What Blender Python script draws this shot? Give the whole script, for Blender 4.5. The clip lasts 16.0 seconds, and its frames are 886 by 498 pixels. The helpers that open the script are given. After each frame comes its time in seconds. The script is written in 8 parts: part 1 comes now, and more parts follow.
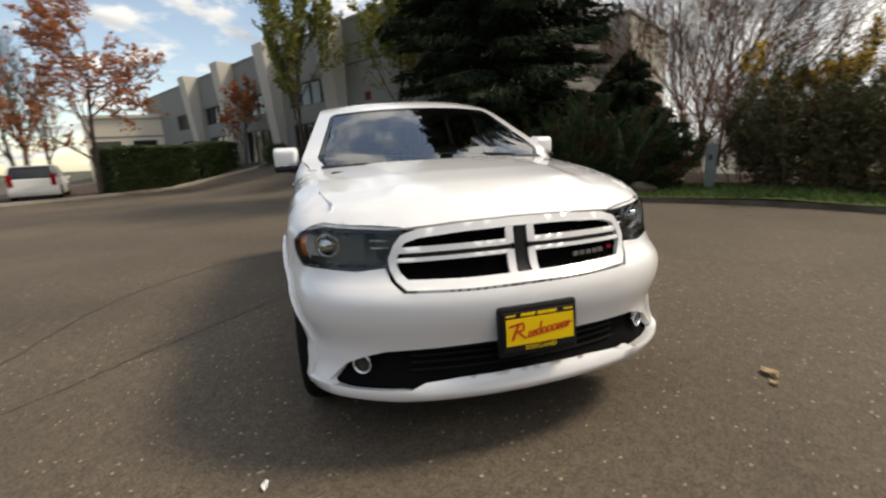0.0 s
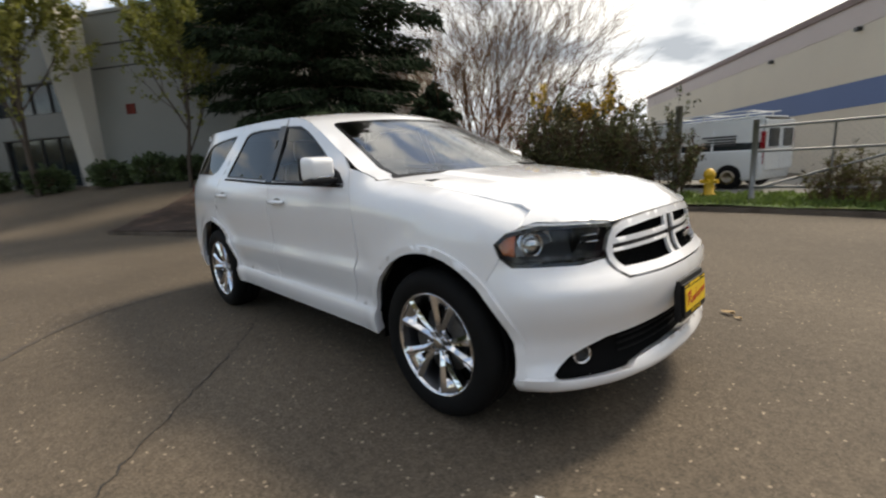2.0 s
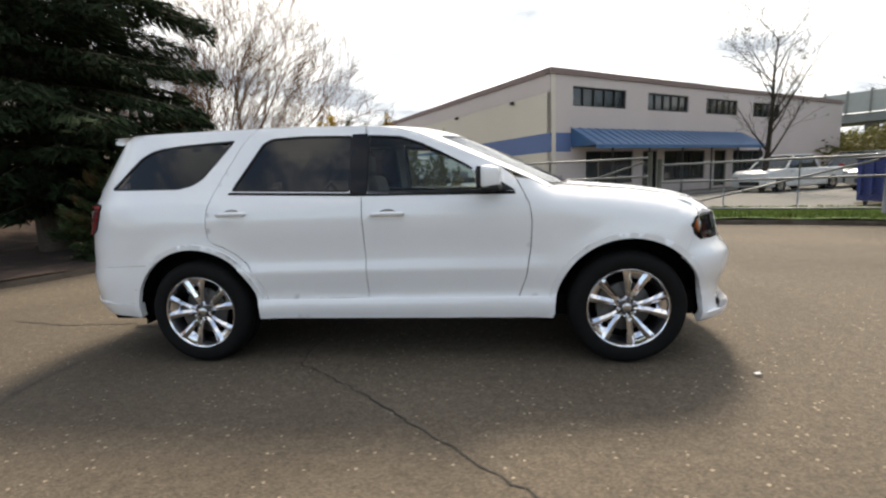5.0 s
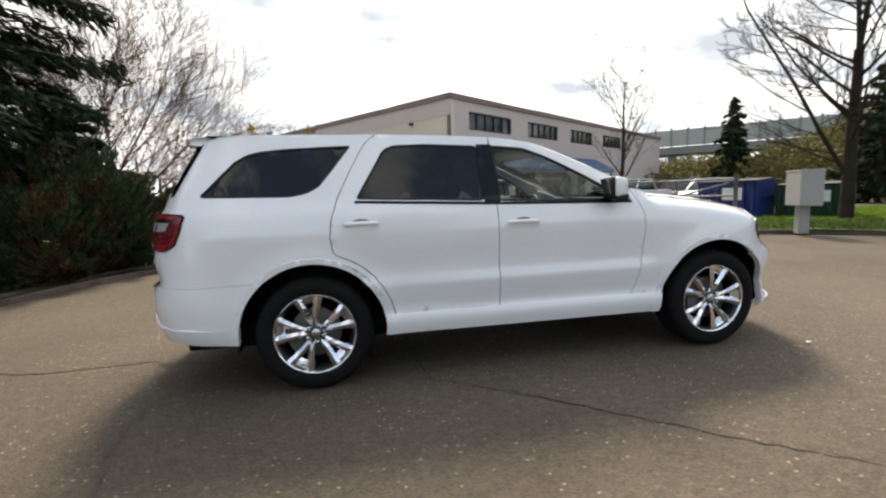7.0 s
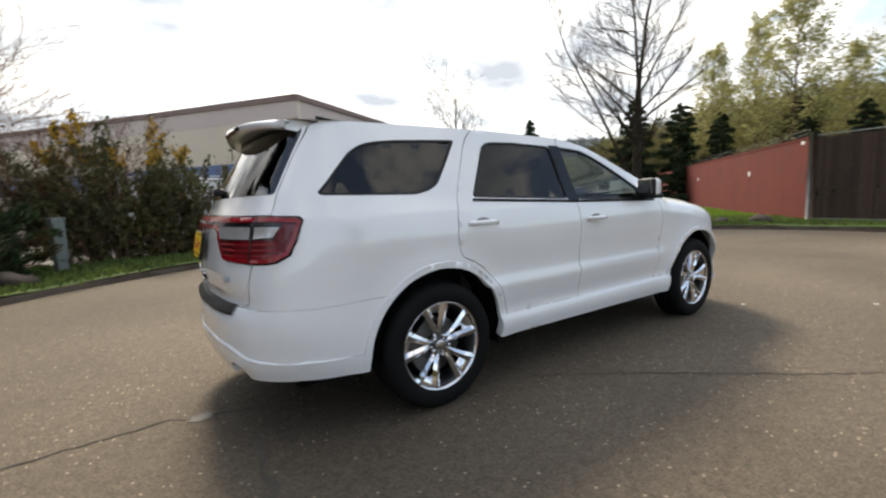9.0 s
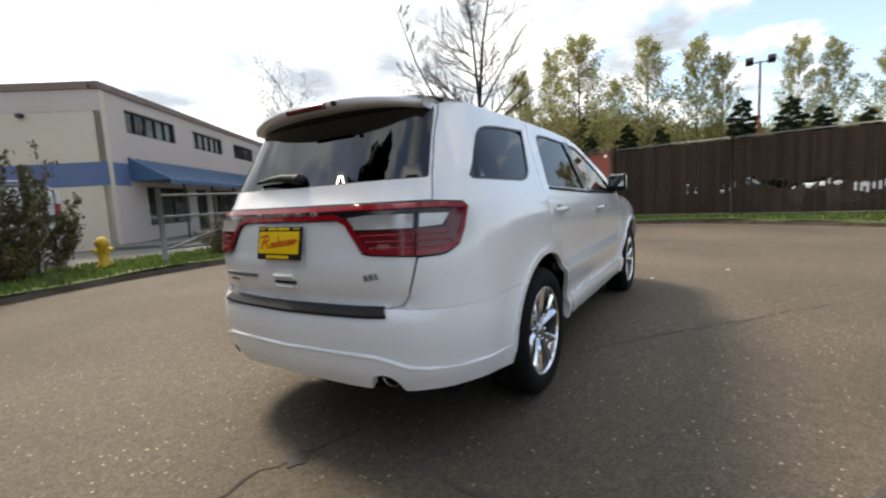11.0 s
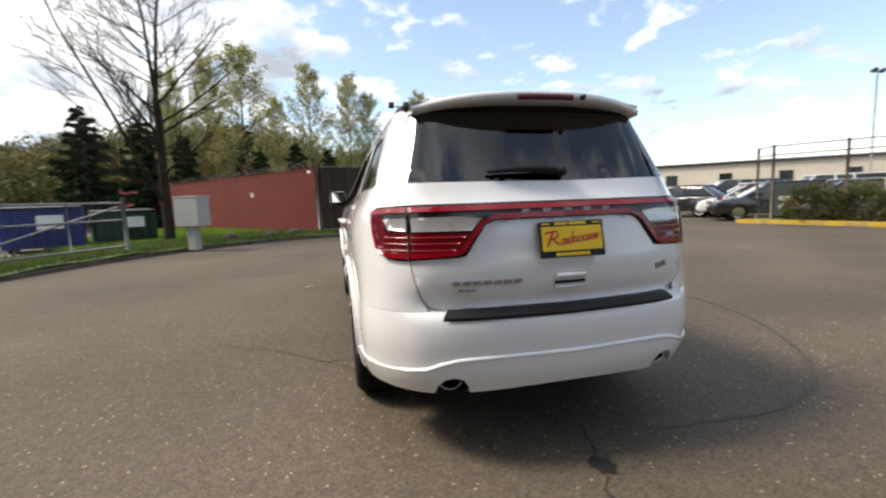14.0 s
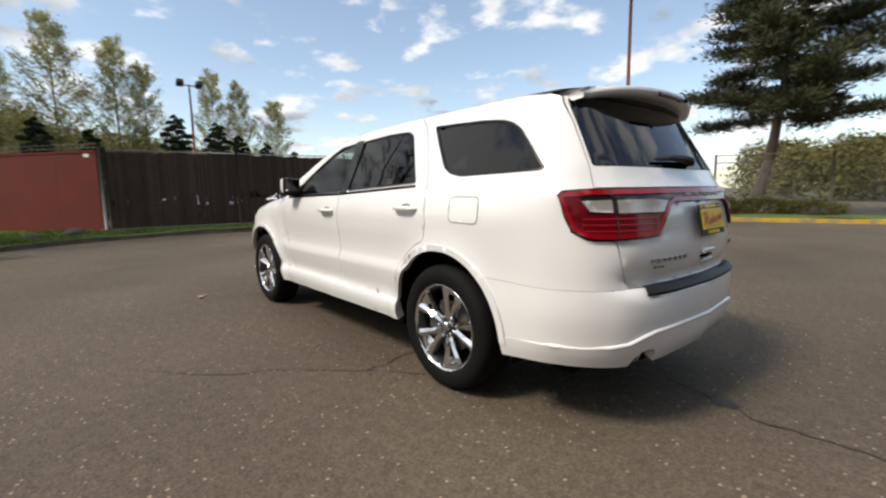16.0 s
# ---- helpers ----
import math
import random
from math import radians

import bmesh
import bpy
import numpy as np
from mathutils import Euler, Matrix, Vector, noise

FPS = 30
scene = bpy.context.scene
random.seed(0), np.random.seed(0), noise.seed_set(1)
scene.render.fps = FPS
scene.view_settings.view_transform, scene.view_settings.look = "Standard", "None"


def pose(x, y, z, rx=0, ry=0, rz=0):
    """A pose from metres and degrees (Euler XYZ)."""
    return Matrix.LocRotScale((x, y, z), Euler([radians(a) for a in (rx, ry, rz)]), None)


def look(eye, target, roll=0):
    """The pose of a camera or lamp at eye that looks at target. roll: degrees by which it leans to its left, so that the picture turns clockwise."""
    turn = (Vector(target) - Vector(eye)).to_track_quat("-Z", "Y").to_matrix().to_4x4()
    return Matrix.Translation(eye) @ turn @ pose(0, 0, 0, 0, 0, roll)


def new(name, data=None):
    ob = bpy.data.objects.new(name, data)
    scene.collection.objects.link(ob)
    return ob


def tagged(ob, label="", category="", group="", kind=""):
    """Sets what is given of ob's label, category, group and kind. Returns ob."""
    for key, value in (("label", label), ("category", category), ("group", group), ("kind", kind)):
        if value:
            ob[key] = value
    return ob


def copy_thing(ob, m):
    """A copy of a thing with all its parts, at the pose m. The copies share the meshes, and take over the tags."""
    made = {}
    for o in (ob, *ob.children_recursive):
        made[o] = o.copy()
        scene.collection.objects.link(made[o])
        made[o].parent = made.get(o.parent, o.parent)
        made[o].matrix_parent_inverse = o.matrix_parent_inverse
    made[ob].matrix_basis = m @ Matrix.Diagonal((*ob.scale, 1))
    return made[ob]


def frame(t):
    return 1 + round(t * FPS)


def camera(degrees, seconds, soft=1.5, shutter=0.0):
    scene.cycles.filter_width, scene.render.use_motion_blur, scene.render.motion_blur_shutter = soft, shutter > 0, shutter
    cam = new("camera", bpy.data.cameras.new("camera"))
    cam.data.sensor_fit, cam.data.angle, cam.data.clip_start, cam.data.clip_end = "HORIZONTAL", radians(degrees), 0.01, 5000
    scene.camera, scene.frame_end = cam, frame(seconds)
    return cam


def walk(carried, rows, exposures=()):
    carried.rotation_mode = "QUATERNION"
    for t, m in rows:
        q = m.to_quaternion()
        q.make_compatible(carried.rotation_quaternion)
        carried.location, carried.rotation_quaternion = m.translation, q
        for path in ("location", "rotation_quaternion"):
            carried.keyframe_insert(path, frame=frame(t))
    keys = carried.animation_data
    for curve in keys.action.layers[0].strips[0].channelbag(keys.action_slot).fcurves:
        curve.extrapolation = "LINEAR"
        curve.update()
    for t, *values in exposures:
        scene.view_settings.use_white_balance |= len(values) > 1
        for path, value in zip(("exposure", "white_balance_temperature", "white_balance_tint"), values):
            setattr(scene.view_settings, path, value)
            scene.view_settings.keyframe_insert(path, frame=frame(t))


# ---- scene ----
cam = camera(90.4, 16.0, 2.2, 0.5)
PATH = [
    (0, (3.917, -0.759, 1.273), (2.03, -0.256, 0.844), -3.0),
    (0.5, (3.816, -1.185, 1.243), (2.016, -0.422, 0.821), -3.8),
    (1, (3.616, -1.573, 1.237), (1.916, -0.596, 0.84), -2.4),
    (1.5, (3.362, -1.944, 1.259), (1.791, -0.763, 0.887), -2.2),
    (2, (3.068, -2.324, 1.278), (1.658, -0.958, 0.895), -3.4),
    (2.5, (2.716, -2.641, 1.277), (1.479, -1.115, 0.903), -2.5),
    (3, (2.366, -2.979, 1.261), (1.322, -1.312, 0.897), -2.1),
    (3.5, (1.972, -3.272, 1.264), (1.067, -1.517, 0.946), -2.9),
    (4, (1.549, -3.493, 1.281), (0.832, -1.655, 0.95), -1.6),
    (4.2, (1.375, -3.593, 1.274), (0.787, -1.71, 0.948), -1.9),
    (6.3, (-0.543, -3.955, 1.279), (-0.428, -1.98, 0.989), -1.8),
    (6.5, (-0.72, -3.945, 1.267), (-0.527, -1.97, 1.014), -1.9),
    (7, (-1.204, -3.87, 1.275), (-0.832, -1.921, 1.03), -2.0),
    (7.5, (-1.665, -3.722, 1.276), (-1.125, -1.811, 1.039), -2.9),
    (8, (-2.138, -3.535, 1.265), (-1.381, -1.699, 1.026), -1.7),
    (8.5, (-2.553, -3.299, 1.259), (-1.61, -1.557, 0.984), -1.7),
    (9, (-2.959, -3.039, 1.273), (-1.826, -1.407, 1.037), -2.2),
    (9.2, (-3.127, -2.937, 1.271), (-1.915, -1.363, 1.038), -3.0),
    (11.3, (-4.175, -1.553, 1.215), (-2.431, -0.602, 0.982), -3.5),
    (11.5, (-4.263, -1.366, 1.256), (-2.478, -0.496, 1.016), -4.0),
    (12, (-4.414, -0.908, 1.267), (-2.525, -0.311, 0.992), -4.2),
    (12.5, (-4.521, -0.433, 1.283), (-2.568, -0.119, 0.99), -1.8),
    (13, (-4.584, 0.062, 1.281), (-2.603, 0.096, 1.005), -0.9),
    (13.5, (-4.519, 0.529, 1.262), (-2.545, 0.324, 1.017), -1.1),
    (14, (-4.419, 1.021, 1.238), (-2.488, 0.552, 1.012), -2.0),
    (14.5, (-4.249, 1.449, 1.215), (-2.389, 0.754, 0.974), -1.2),
    (15, (-4.049, 1.867, 1.214), (-2.305, 0.912, 0.996), -0.2),
    (15.5, (-3.804, 2.266, 1.21), (-2.17, 1.135, 0.98), -1.5),
    (16, (-3.504, 2.613, 1.206), (-1.998, 1.322, 0.949), -0.9),
]
walk(cam, [(t, look(e, g, r)) for t, e, g, r in PATH],
     [(0, .46, 7700, 10), (2, .66, 7600, 10), (4, 1.08, 7600, 10), (7, 1.09, 7600, 10), (9.2, 1.06, 7500, 10), (12.5, .94, 7200, 10), (14.5, .80, 7100, 10), (16, .50, 7100, 10)])

# ---- world, sun and exposure ----
SUN_AZ, SUN_EL = radians(78.0), radians(50.0)      # azimuth from +x towards +y
TO_SUN = Vector((math.cos(SUN_AZ) * math.cos(SUN_EL), math.sin(SUN_AZ) * math.cos(SUN_EL), math.sin(SUN_EL)))


def build_world():
    w = bpy.data.worlds.new("spring_sky")
    scene.world = w
    w.use_nodes = True
    nt = w.node_tree
    nt.nodes.clear()
    nd, ln = nt.nodes.new, nt.links.new
    out, bg = nd("ShaderNodeOutputWorld"), nd("ShaderNodeBackground")
    sky = nd("ShaderNodeTexSky")
    sky.sky_type = "NISHITA"
    sky.sun_disc = False
    sky.sun_elevation = SUN_EL
    sky.sun_rotation = math.pi / 2 - SUN_AZ
    sky.air_density, sky.dust_density, sky.ozone_density = 1.0, 0.6, 1.0
    tc = nd("ShaderNodeTexCoord")
    sep = nd("ShaderNodeSeparateXYZ")
    ln(tc.outputs["Generated"], sep.inputs[0])
    # cloud layer: directions are projected on a flat deck
    den = nd("ShaderNodeMath"); den.operation = "MAXIMUM"; den.inputs[1].default_value = 0.0
    ln(sep.outputs["Z"], den.inputs[0])
    add = nd("ShaderNodeMath"); add.operation = "ADD"; add.inputs[1].default_value = 0.22
    ln(den.outputs[0], add.inputs[0])
    flat = nd("ShaderNodeVectorMath"); flat.operation = "DIVIDE"
    comb = nd("ShaderNodeCombineXYZ")
    for i in range(3):
        ln(add.outputs[0], comb.inputs[i])
    ln(tc.outputs["Generated"], flat.inputs[0])
    ln(comb.outputs[0], flat.inputs[1])
    n1 = nd("ShaderNodeTexNoise")
    n1.inputs["Scale"].default_value, n1.inputs["Detail"].default_value, n1.inputs["Roughness"].default_value = 4.0, 9, 0.55
    ln(flat.outputs[0], n1.inputs["Vector"])
    # haze towards the sun
    dot = nd("ShaderNodeVectorMath"); dot.operation = "DOT_PRODUCT"
    dot.inputs[1].default_value = Vector((TO_SUN.x, TO_SUN.y, 0.25)).normalized()
    ln(tc.outputs["Generated"], dot.inputs[0])
    veil = nd("ShaderNodeMapRange")
    veil.inputs["From Min"].default_value, veil.inputs["From Max"].default_value = 0.22, 0.80
    veil.inputs["To Min"].default_value, veil.inputs["To Max"].default_value = -0.03, 0.42
    ln(dot.outputs["Value"], veil.inputs["Value"])
    # the haze thins out overhead
    thin = nd("ShaderNodeMapRange")
    thin.inputs["From Min"].default_value, thin.inputs["From Max"].default_value = 0.30, 0.65
    thin.inputs["To Min"].default_value, thin.inputs["To Max"].default_value = 1.0, 0.15
    ln(sep.outputs["Z"], thin.inputs["Value"])
    low = nd("ShaderNodeMath"); low.operation = "MULTIPLY"
    ln(veil.outputs[0], low.inputs[0]); ln(thin.outputs[0], low.inputs[1])
    # more broken cloud overhead
    high = nd("ShaderNodeMapRange")
    high.inputs["From Min"].default_value, high.inputs["From Max"].default_value = 0.60, 0.85
    high.inputs["To Min"].default_value, high.inputs["To Max"].default_value = 0.0, 0.06
    ln(sep.outputs["Z"], high.inputs["Value"])
    both = nd("ShaderNodeMath"); both.operation = "ADD"
    ln(low.outputs[0], both.inputs[0]); ln(high.outputs[0], both.inputs[1])
    cover = nd("ShaderNodeMath"); cover.operation = "ADD"
    ln(n1.outputs["Fac"], cover.inputs[0]); ln(both.outputs[0], cover.inputs[1])
    mask = nd("ShaderNodeMapRange"); mask.interpolation_type = "SMOOTHSTEP"
    mask.inputs["From Min"].default_value, mask.inputs["From Max"].default_value = 0.47, 0.62
    ln(cover.outputs[0], mask.inputs["Value"])
    n2 = nd("ShaderNodeTexNoise")
    n2.inputs["Scale"].default_value, n2.inputs["Detail"].default_value = 2.4, 6
    ln(flat.outputs[0], n2.inputs["Vector"])
    body = nd("ShaderNodeMapRange")
    body.inputs["From Min"].default_value, body.inputs["From Max"].default_value = 0.42, 0.66
    body.inputs["To Min"].default_value, body.inputs["To Max"].default_value = 1.0, 0.42
    ln(n2.outputs["Fac"], body.inputs["Value"])
    glow = nd("ShaderNodeMapRange")
    glow.inputs["From Min"].default_value, glow.inputs["From Max"].default_value = -0.2, 1.0
    glow.inputs["To Min"].default_value, glow.inputs["To Max"].default_value = 7.8, 9.4
    ln(dot.outputs["Value"], glow.inputs["Value"])
    lum = nd("ShaderNodeMath"); lum.operation = "MULTIPLY"
    ln(body.outputs[0], lum.inputs[0]); ln(glow.outputs[0], lum.inputs[1])
    # thick cloud is greyer and bluer than thin bright cloud
    tone = nd("ShaderNodeMapRange"); tone.data_type = "FLOAT_VECTOR"
    tone.inputs[7].default_value, tone.inputs[8].default_value = (0.42, 0.42, 0.42), (1.0, 1.0, 1.0)
    tone.inputs[9].default_value, tone.inputs[10].default_value = (0.84, 0.98, 1.20), (0.95, 1.0, 1.07)
    ln(body.outputs[0], tone.inputs[6])
    white = nd("ShaderNodeVectorMath"); white.operation = "SCALE"
    ln(tone.outputs[1], white.inputs[0])
    ln(lum.outputs[0], white.inputs["Scale"])
    blue = nd("ShaderNodeVectorMath"); blue.operation = "SCALE"
    blue.inputs["Scale"].default_value = 1.3
    ln(sky.outputs[0], blue.inputs[0])
    # thin high haze pales the blue
    pale = nd("ShaderNodeVectorMath"); pale.operation = "ADD"
    pale.inputs[1].default_value = (0.45, 0.50, 0.58)
    ln(blue.outputs[0], pale.inputs[0])
    mix = nd("ShaderNodeMix"); mix.data_type = "RGBA"
    ln(mask.outputs[0], mix.inputs["Factor"])
    ln(pale.outputs[0], mix.inputs["A"]); ln(white.outputs[0], mix.inputs["B"])
    ln(mix.outputs["Result"], bg.inputs["Color"])
    bg.inputs["Strength"].default_value = 0.1
    ln(bg.outputs[0], out.inputs[0])
    sun = new("sun", bpy.data.lights.new("sun", "SUN"))
    sun.data.energy, sun.data.angle, sun.data.color = 2.4, radians(14.0), (1.0, 0.94, 0.86)
    sun.matrix_world = look(TO_SUN * 60, (0, 0, 0))


build_world()


# ---- helpers for meshes ----
def smooth01(t):
    t = min(1.0, max(0.0, t))
    return t * t * (3 - 2 * t)


def interp(x, table):
    """Piecewise linear."""
    if x <= table[0][0]:
        return table[0][1]
    for (a, va), (b, vb) in zip(table, table[1:]):
        if x <= b:
            return va + (vb - va) * (x - a) / (b - a)
    return table[-1][1]


def spline(points, n):
    """Catmull-Rom through the points, n samples a span."""
    pts = [Vector(p) for p in points]
    pts = [2 * pts[0] - pts[1]] + pts + [2 * pts[-1] - pts[-2]]
    out = []
    for i in range(1, len(pts) - 2):
        p0, p1, p2, p3 = pts[i - 1:i + 3]
        for k in range(n):
            t = k / n
            out.append(0.5 * (2 * p1 + (p2 - p0) * t + (2 * p0 - 5 * p1 + 4 * p2 - p3) * t * t + (3 * p1 - p0 - 3 * p2 + p3) * t ** 3))
    out.append(pts[-2])
    return out


def link_mesh(name, me, material, parent=None, label="", smooth=False):
    ob = new(name, me)
    for m in (material if isinstance(material, (list, tuple)) else [material]):
        me.materials.append(m)
    if smooth:
        me.polygons.foreach_set("use_smooth", [True] * len(me.polygons))
    if parent:
        ob.parent = parent
    if label:
        ob["label"] = label
    return ob


def part(name, bm, material, parent=None, label="", smooth=False):
    """One bmesh becomes one mesh object."""
    me = bpy.data.meshes.new(name)
    bm.to_mesh(me)
    bm.free()
    return link_mesh(name, me, material, parent, label, smooth)


def raw(name, verts, faces, material, parent=None, label="", smooth=False):
    me = bpy.data.meshes.new(name)
    me.from_pydata([tuple(v) for v in verts], [], [tuple(f) for f in faces])
    me.update()
    return link_mesh(name, me, material, parent, label, smooth)


def thing(name, label, category, place=None, group="", kind=""):
    ob = new(name)
    ob.empty_display_size = 0.1
    if place is not None:
        ob.matrix_world = place
    return tagged(ob, label, category, group, kind)


def box(bm, lo, hi, bevel=0.0, m=None, seg=2):
    """A box added to bm, its edges rounded."""
    r = bmesh.ops.create_cube(bm, size=1.0)
    vs = r["verts"]
    for v in vs:
        v.co = Vector([lo[i] + (hi[i] - lo[i]) * (v.co[i] + 0.5) for i in range(3)])
    if bevel:
        es = list({e for v in vs for e in v.link_edges})
        rr = bmesh.ops.bevel(bm, geom=es, offset=bevel, segments=seg, affect="EDGES", profile=0.6)
        vs = list({v for f in rr["faces"] for v in f.verts} | {v for v in vs if v.is_valid})
    if m is not None:
        bmesh.ops.transform(bm, matrix=m, verts=vs)
    return vs


def box_part(name, lo, hi, material, parent=None, label="", bevel=0.0, m=None):
    bm = bmesh.new()
    box(bm, lo, hi, bevel, m)
    return part(name, bm, material, parent, label)


def tube_data(path, radii, sides=8, caps=True):
    """Vertices and faces of a round bar along a path."""
    pts = [Vector(p) for p in path]
    vs, fs = [], []
    up = Vector((0, 0, 1))
    n = len(pts)
    for i, p in enumerate(pts):
        d = (pts[min(i + 1, n - 1)] - pts[max(i - 1, 0)]).normalized()
        a = d.cross(up if abs(d.z) < 0.95 else Vector((1, 0, 0))).normalized()
        b = d.cross(a)
        r = radii[i] if isinstance(radii, (list, tuple)) else radii
        for k in range(sides):
            t = 2 * math.pi * k / sides
            vs.append(p + (a * math.cos(t) + b * math.sin(t)) * r)
    for i in range(n - 1):
        for k in range(sides):
            k2 = (k + 1) % sides
            fs.append((i * sides + k, i * sides + k2, (i + 1) * sides + k2, (i + 1) * sides + k))
    if caps:
        fs.append(tuple(range(sides)))
        fs.append(tuple((n - 1) * sides + k for k in range(sides))[::-1])
    return vs, fs


def tube(name, path, radii, material, parent=None, label="", sides=8):
    vs, fs = tube_data(path, radii, sides)
    return raw(name, vs, fs, material, parent, label, smooth=sides > 6)


def lathe(name, profile, material, parent=None, label="", steps=32, axis="Z", m=None, smooth=True):
    """Turns (radius, height) pairs round an axis."""
    vs, fs = [], []
    n = len(profile)
    for k in range(steps):
        t = 2 * math.pi * k / steps
        for r, h in profile:
            c, s = r * math.cos(t), r * math.sin(t)
            vs.append(Vector({"Z": (c, s, h), "Y": (c, h, s), "X": (h, c, s)}[axis]))
    for k in range(steps):
        k2 = (k + 1) % steps
        for i in range(n - 1):
            fs.append((k * n + i, k * n + i + 1, k2 * n + i + 1, k2 * n + i))
    if m is not None:
        vs = [m @ v for v in vs]
    return raw(name, vs, fs, material, parent, label, smooth)


# ---- materials ----
def surface(name, base, rough=0.6, metal=0.0, vary=0.12, scale=3.0, fine=60.0, bump=0.15, depth=0.01, coat=0.0,
            second=None, patch=(0.5, 0.62), rand=0.0, translucent=0.0, spec=0.5):
    """A procedural surface: large stains, fine grain, relief; second: a colour that shows in patches."""
    m = bpy.data.materials.new(name)
    m.use_nodes = True
    nt = m.node_tree
    nd, ln = nt.nodes.new, nt.links.new
    bsdf = nt.nodes["Principled BSDF"]
    bsdf.inputs["Roughness"].default_value = rough
    bsdf.inputs["Metallic"].default_value = metal
    bsdf.inputs["Specular IOR Level"].default_value = spec
    bsdf.inputs["Coat Weight"].default_value = coat
    bsdf.inputs["Coat Roughness"].default_value = 0.04
    tc = nd("ShaderNodeTexCoord")
    big = nd("ShaderNodeTexNoise"); big.inputs["Scale"].default_value = scale; big.inputs["Detail"].default_value = 6
    small = nd("ShaderNodeTexNoise"); small.inputs["Scale"].default_value = fine; small.inputs["Detail"].default_value = 4
    ln(tc.outputs["Object"], big.inputs["Vector"]); ln(tc.outputs["Object"], small.inputs["Vector"])
    both = nd("ShaderNodeMath"); both.operation = "ADD"
    ln(big.outputs["Fac"], both.inputs[0]); ln(small.outputs["Fac"], both.inputs[1])
    ramp = nd("ShaderNodeMapRange")
    ramp.inputs["From Min"].default_value, ramp.inputs["From Max"].default_value = 0.7, 1.3
    ramp.inputs["To Min"].default_value, ramp.inputs["To Max"].default_value = 1 - vary, 1 + vary
    ln(both.outputs[0], ramp.inputs["Value"])
    src = None
    if second is not None:
        sel = nd("ShaderNodeTexNoise"); sel.inputs["Scale"].default_value = scale * 1.7; sel.inputs["Detail"].default_value = 8
        ln(tc.outputs["Object"], sel.inputs["Vector"])
        mr = nd("ShaderNodeMapRange"); mr.interpolation_type = "SMOOTHSTEP"
        mr.inputs["From Min"].default_value, mr.inputs["From Max"].default_value = patch
        ln(sel.outputs["Fac"], mr.inputs["Value"])
        mx = nd("ShaderNodeMix"); mx.data_type = "RGBA"
        mx.inputs["A"].default_value, mx.inputs["B"].default_value = (*base, 1), (*second, 1)
        ln(mr.outputs[0], mx.inputs["Factor"])
        src = mx.outputs["Result"]
    sc = nd("ShaderNodeVectorMath"); sc.operation = "SCALE"
    if src is None:
        sc.inputs[0].default_value = base
    else:
        ln(src, sc.inputs[0])
    fac = ramp.outputs[0]
    if rand:
        geo = nd("ShaderNodeNewGeometry")
        rr = nd("ShaderNodeMapRange")
        rr.inputs["To Min"].default_value, rr.inputs["To Max"].default_value = 1 - rand, 1 + rand
        ln(geo.outputs["Random Per Island"], rr.inputs["Value"])
        mu = nd("ShaderNodeMath"); mu.operation = "MULTIPLY"
        ln(fac, mu.inputs[0]); ln(rr.outputs[0], mu.inputs[1])
        fac = mu.outputs[0]
    ln(fac, sc.inputs["Scale"])
    ln(sc.outputs[0], bsdf.inputs["Base Color"])
    if bump:
        bp = nd("ShaderNodeBump")
        bp.inputs["Strength"].default_value, bp.inputs["Distance"].default_value = bump, depth
        ln(small.outputs["Fac"], bp.inputs["Height"])
        ln(bp.outputs[0], bsdf.inputs["Normal"])
    if translucent:
        tr = nd("ShaderNodeBsdfTranslucent")
        ln(sc.outputs[0], tr.inputs["Color"])
        mixs = nd("ShaderNodeMixShader"); mixs.inputs[0].default_value = translucent
        ln(bsdf.outputs[0], mixs.inputs[1]); ln(tr.outputs[0], mixs.inputs[2])
        ln(mixs.outputs[0], nt.nodes["Material Output"].inputs[0])
    return m


def glass(name, tint, rough=0.0, ior=1.5):
    """Thin glass: a tinted clear sheet with a mirror gloss."""
    m = bpy.data.materials.new(name)
    m.use_nodes = True
    nt = m.node_tree
    nt.nodes.clear()
    nd, ln = nt.nodes.new, nt.links.new
    out = nd("ShaderNodeOutputMaterial")
    tr, gl, mx, fr = nd("ShaderNodeBsdfTransparent"), nd("ShaderNodeBsdfGlossy"), nd("ShaderNodeMixShader"), nd("ShaderNodeLayerWeight")
    tr.inputs["Color"].default_value = (*tint, 1)
    gl.inputs["Roughness"].default_value = rough
    fr.inputs["Blend"].default_value = .5
    rise, gloss = nd("ShaderNodeMath"), nd("ShaderNodeMath")
    rise.operation, rise.inputs[1].default_value = "POWER", 5
    base = ((ior - 1) / (ior + 1)) ** 2
    gloss.operation, gloss.inputs[1].default_value, gloss.inputs[2].default_value = "MULTIPLY_ADD", 1 - base, base
    ln(fr.outputs["Facing"], rise.inputs[0]); ln(rise.outputs[0], gloss.inputs[0])
    ln(gloss.outputs[0], mx.inputs[0]); ln(tr.outputs[0], mx.inputs[1]); ln(gl.outputs[0], mx.inputs[2])
    ln(mx.outputs[0], out.inputs[0])
    return m


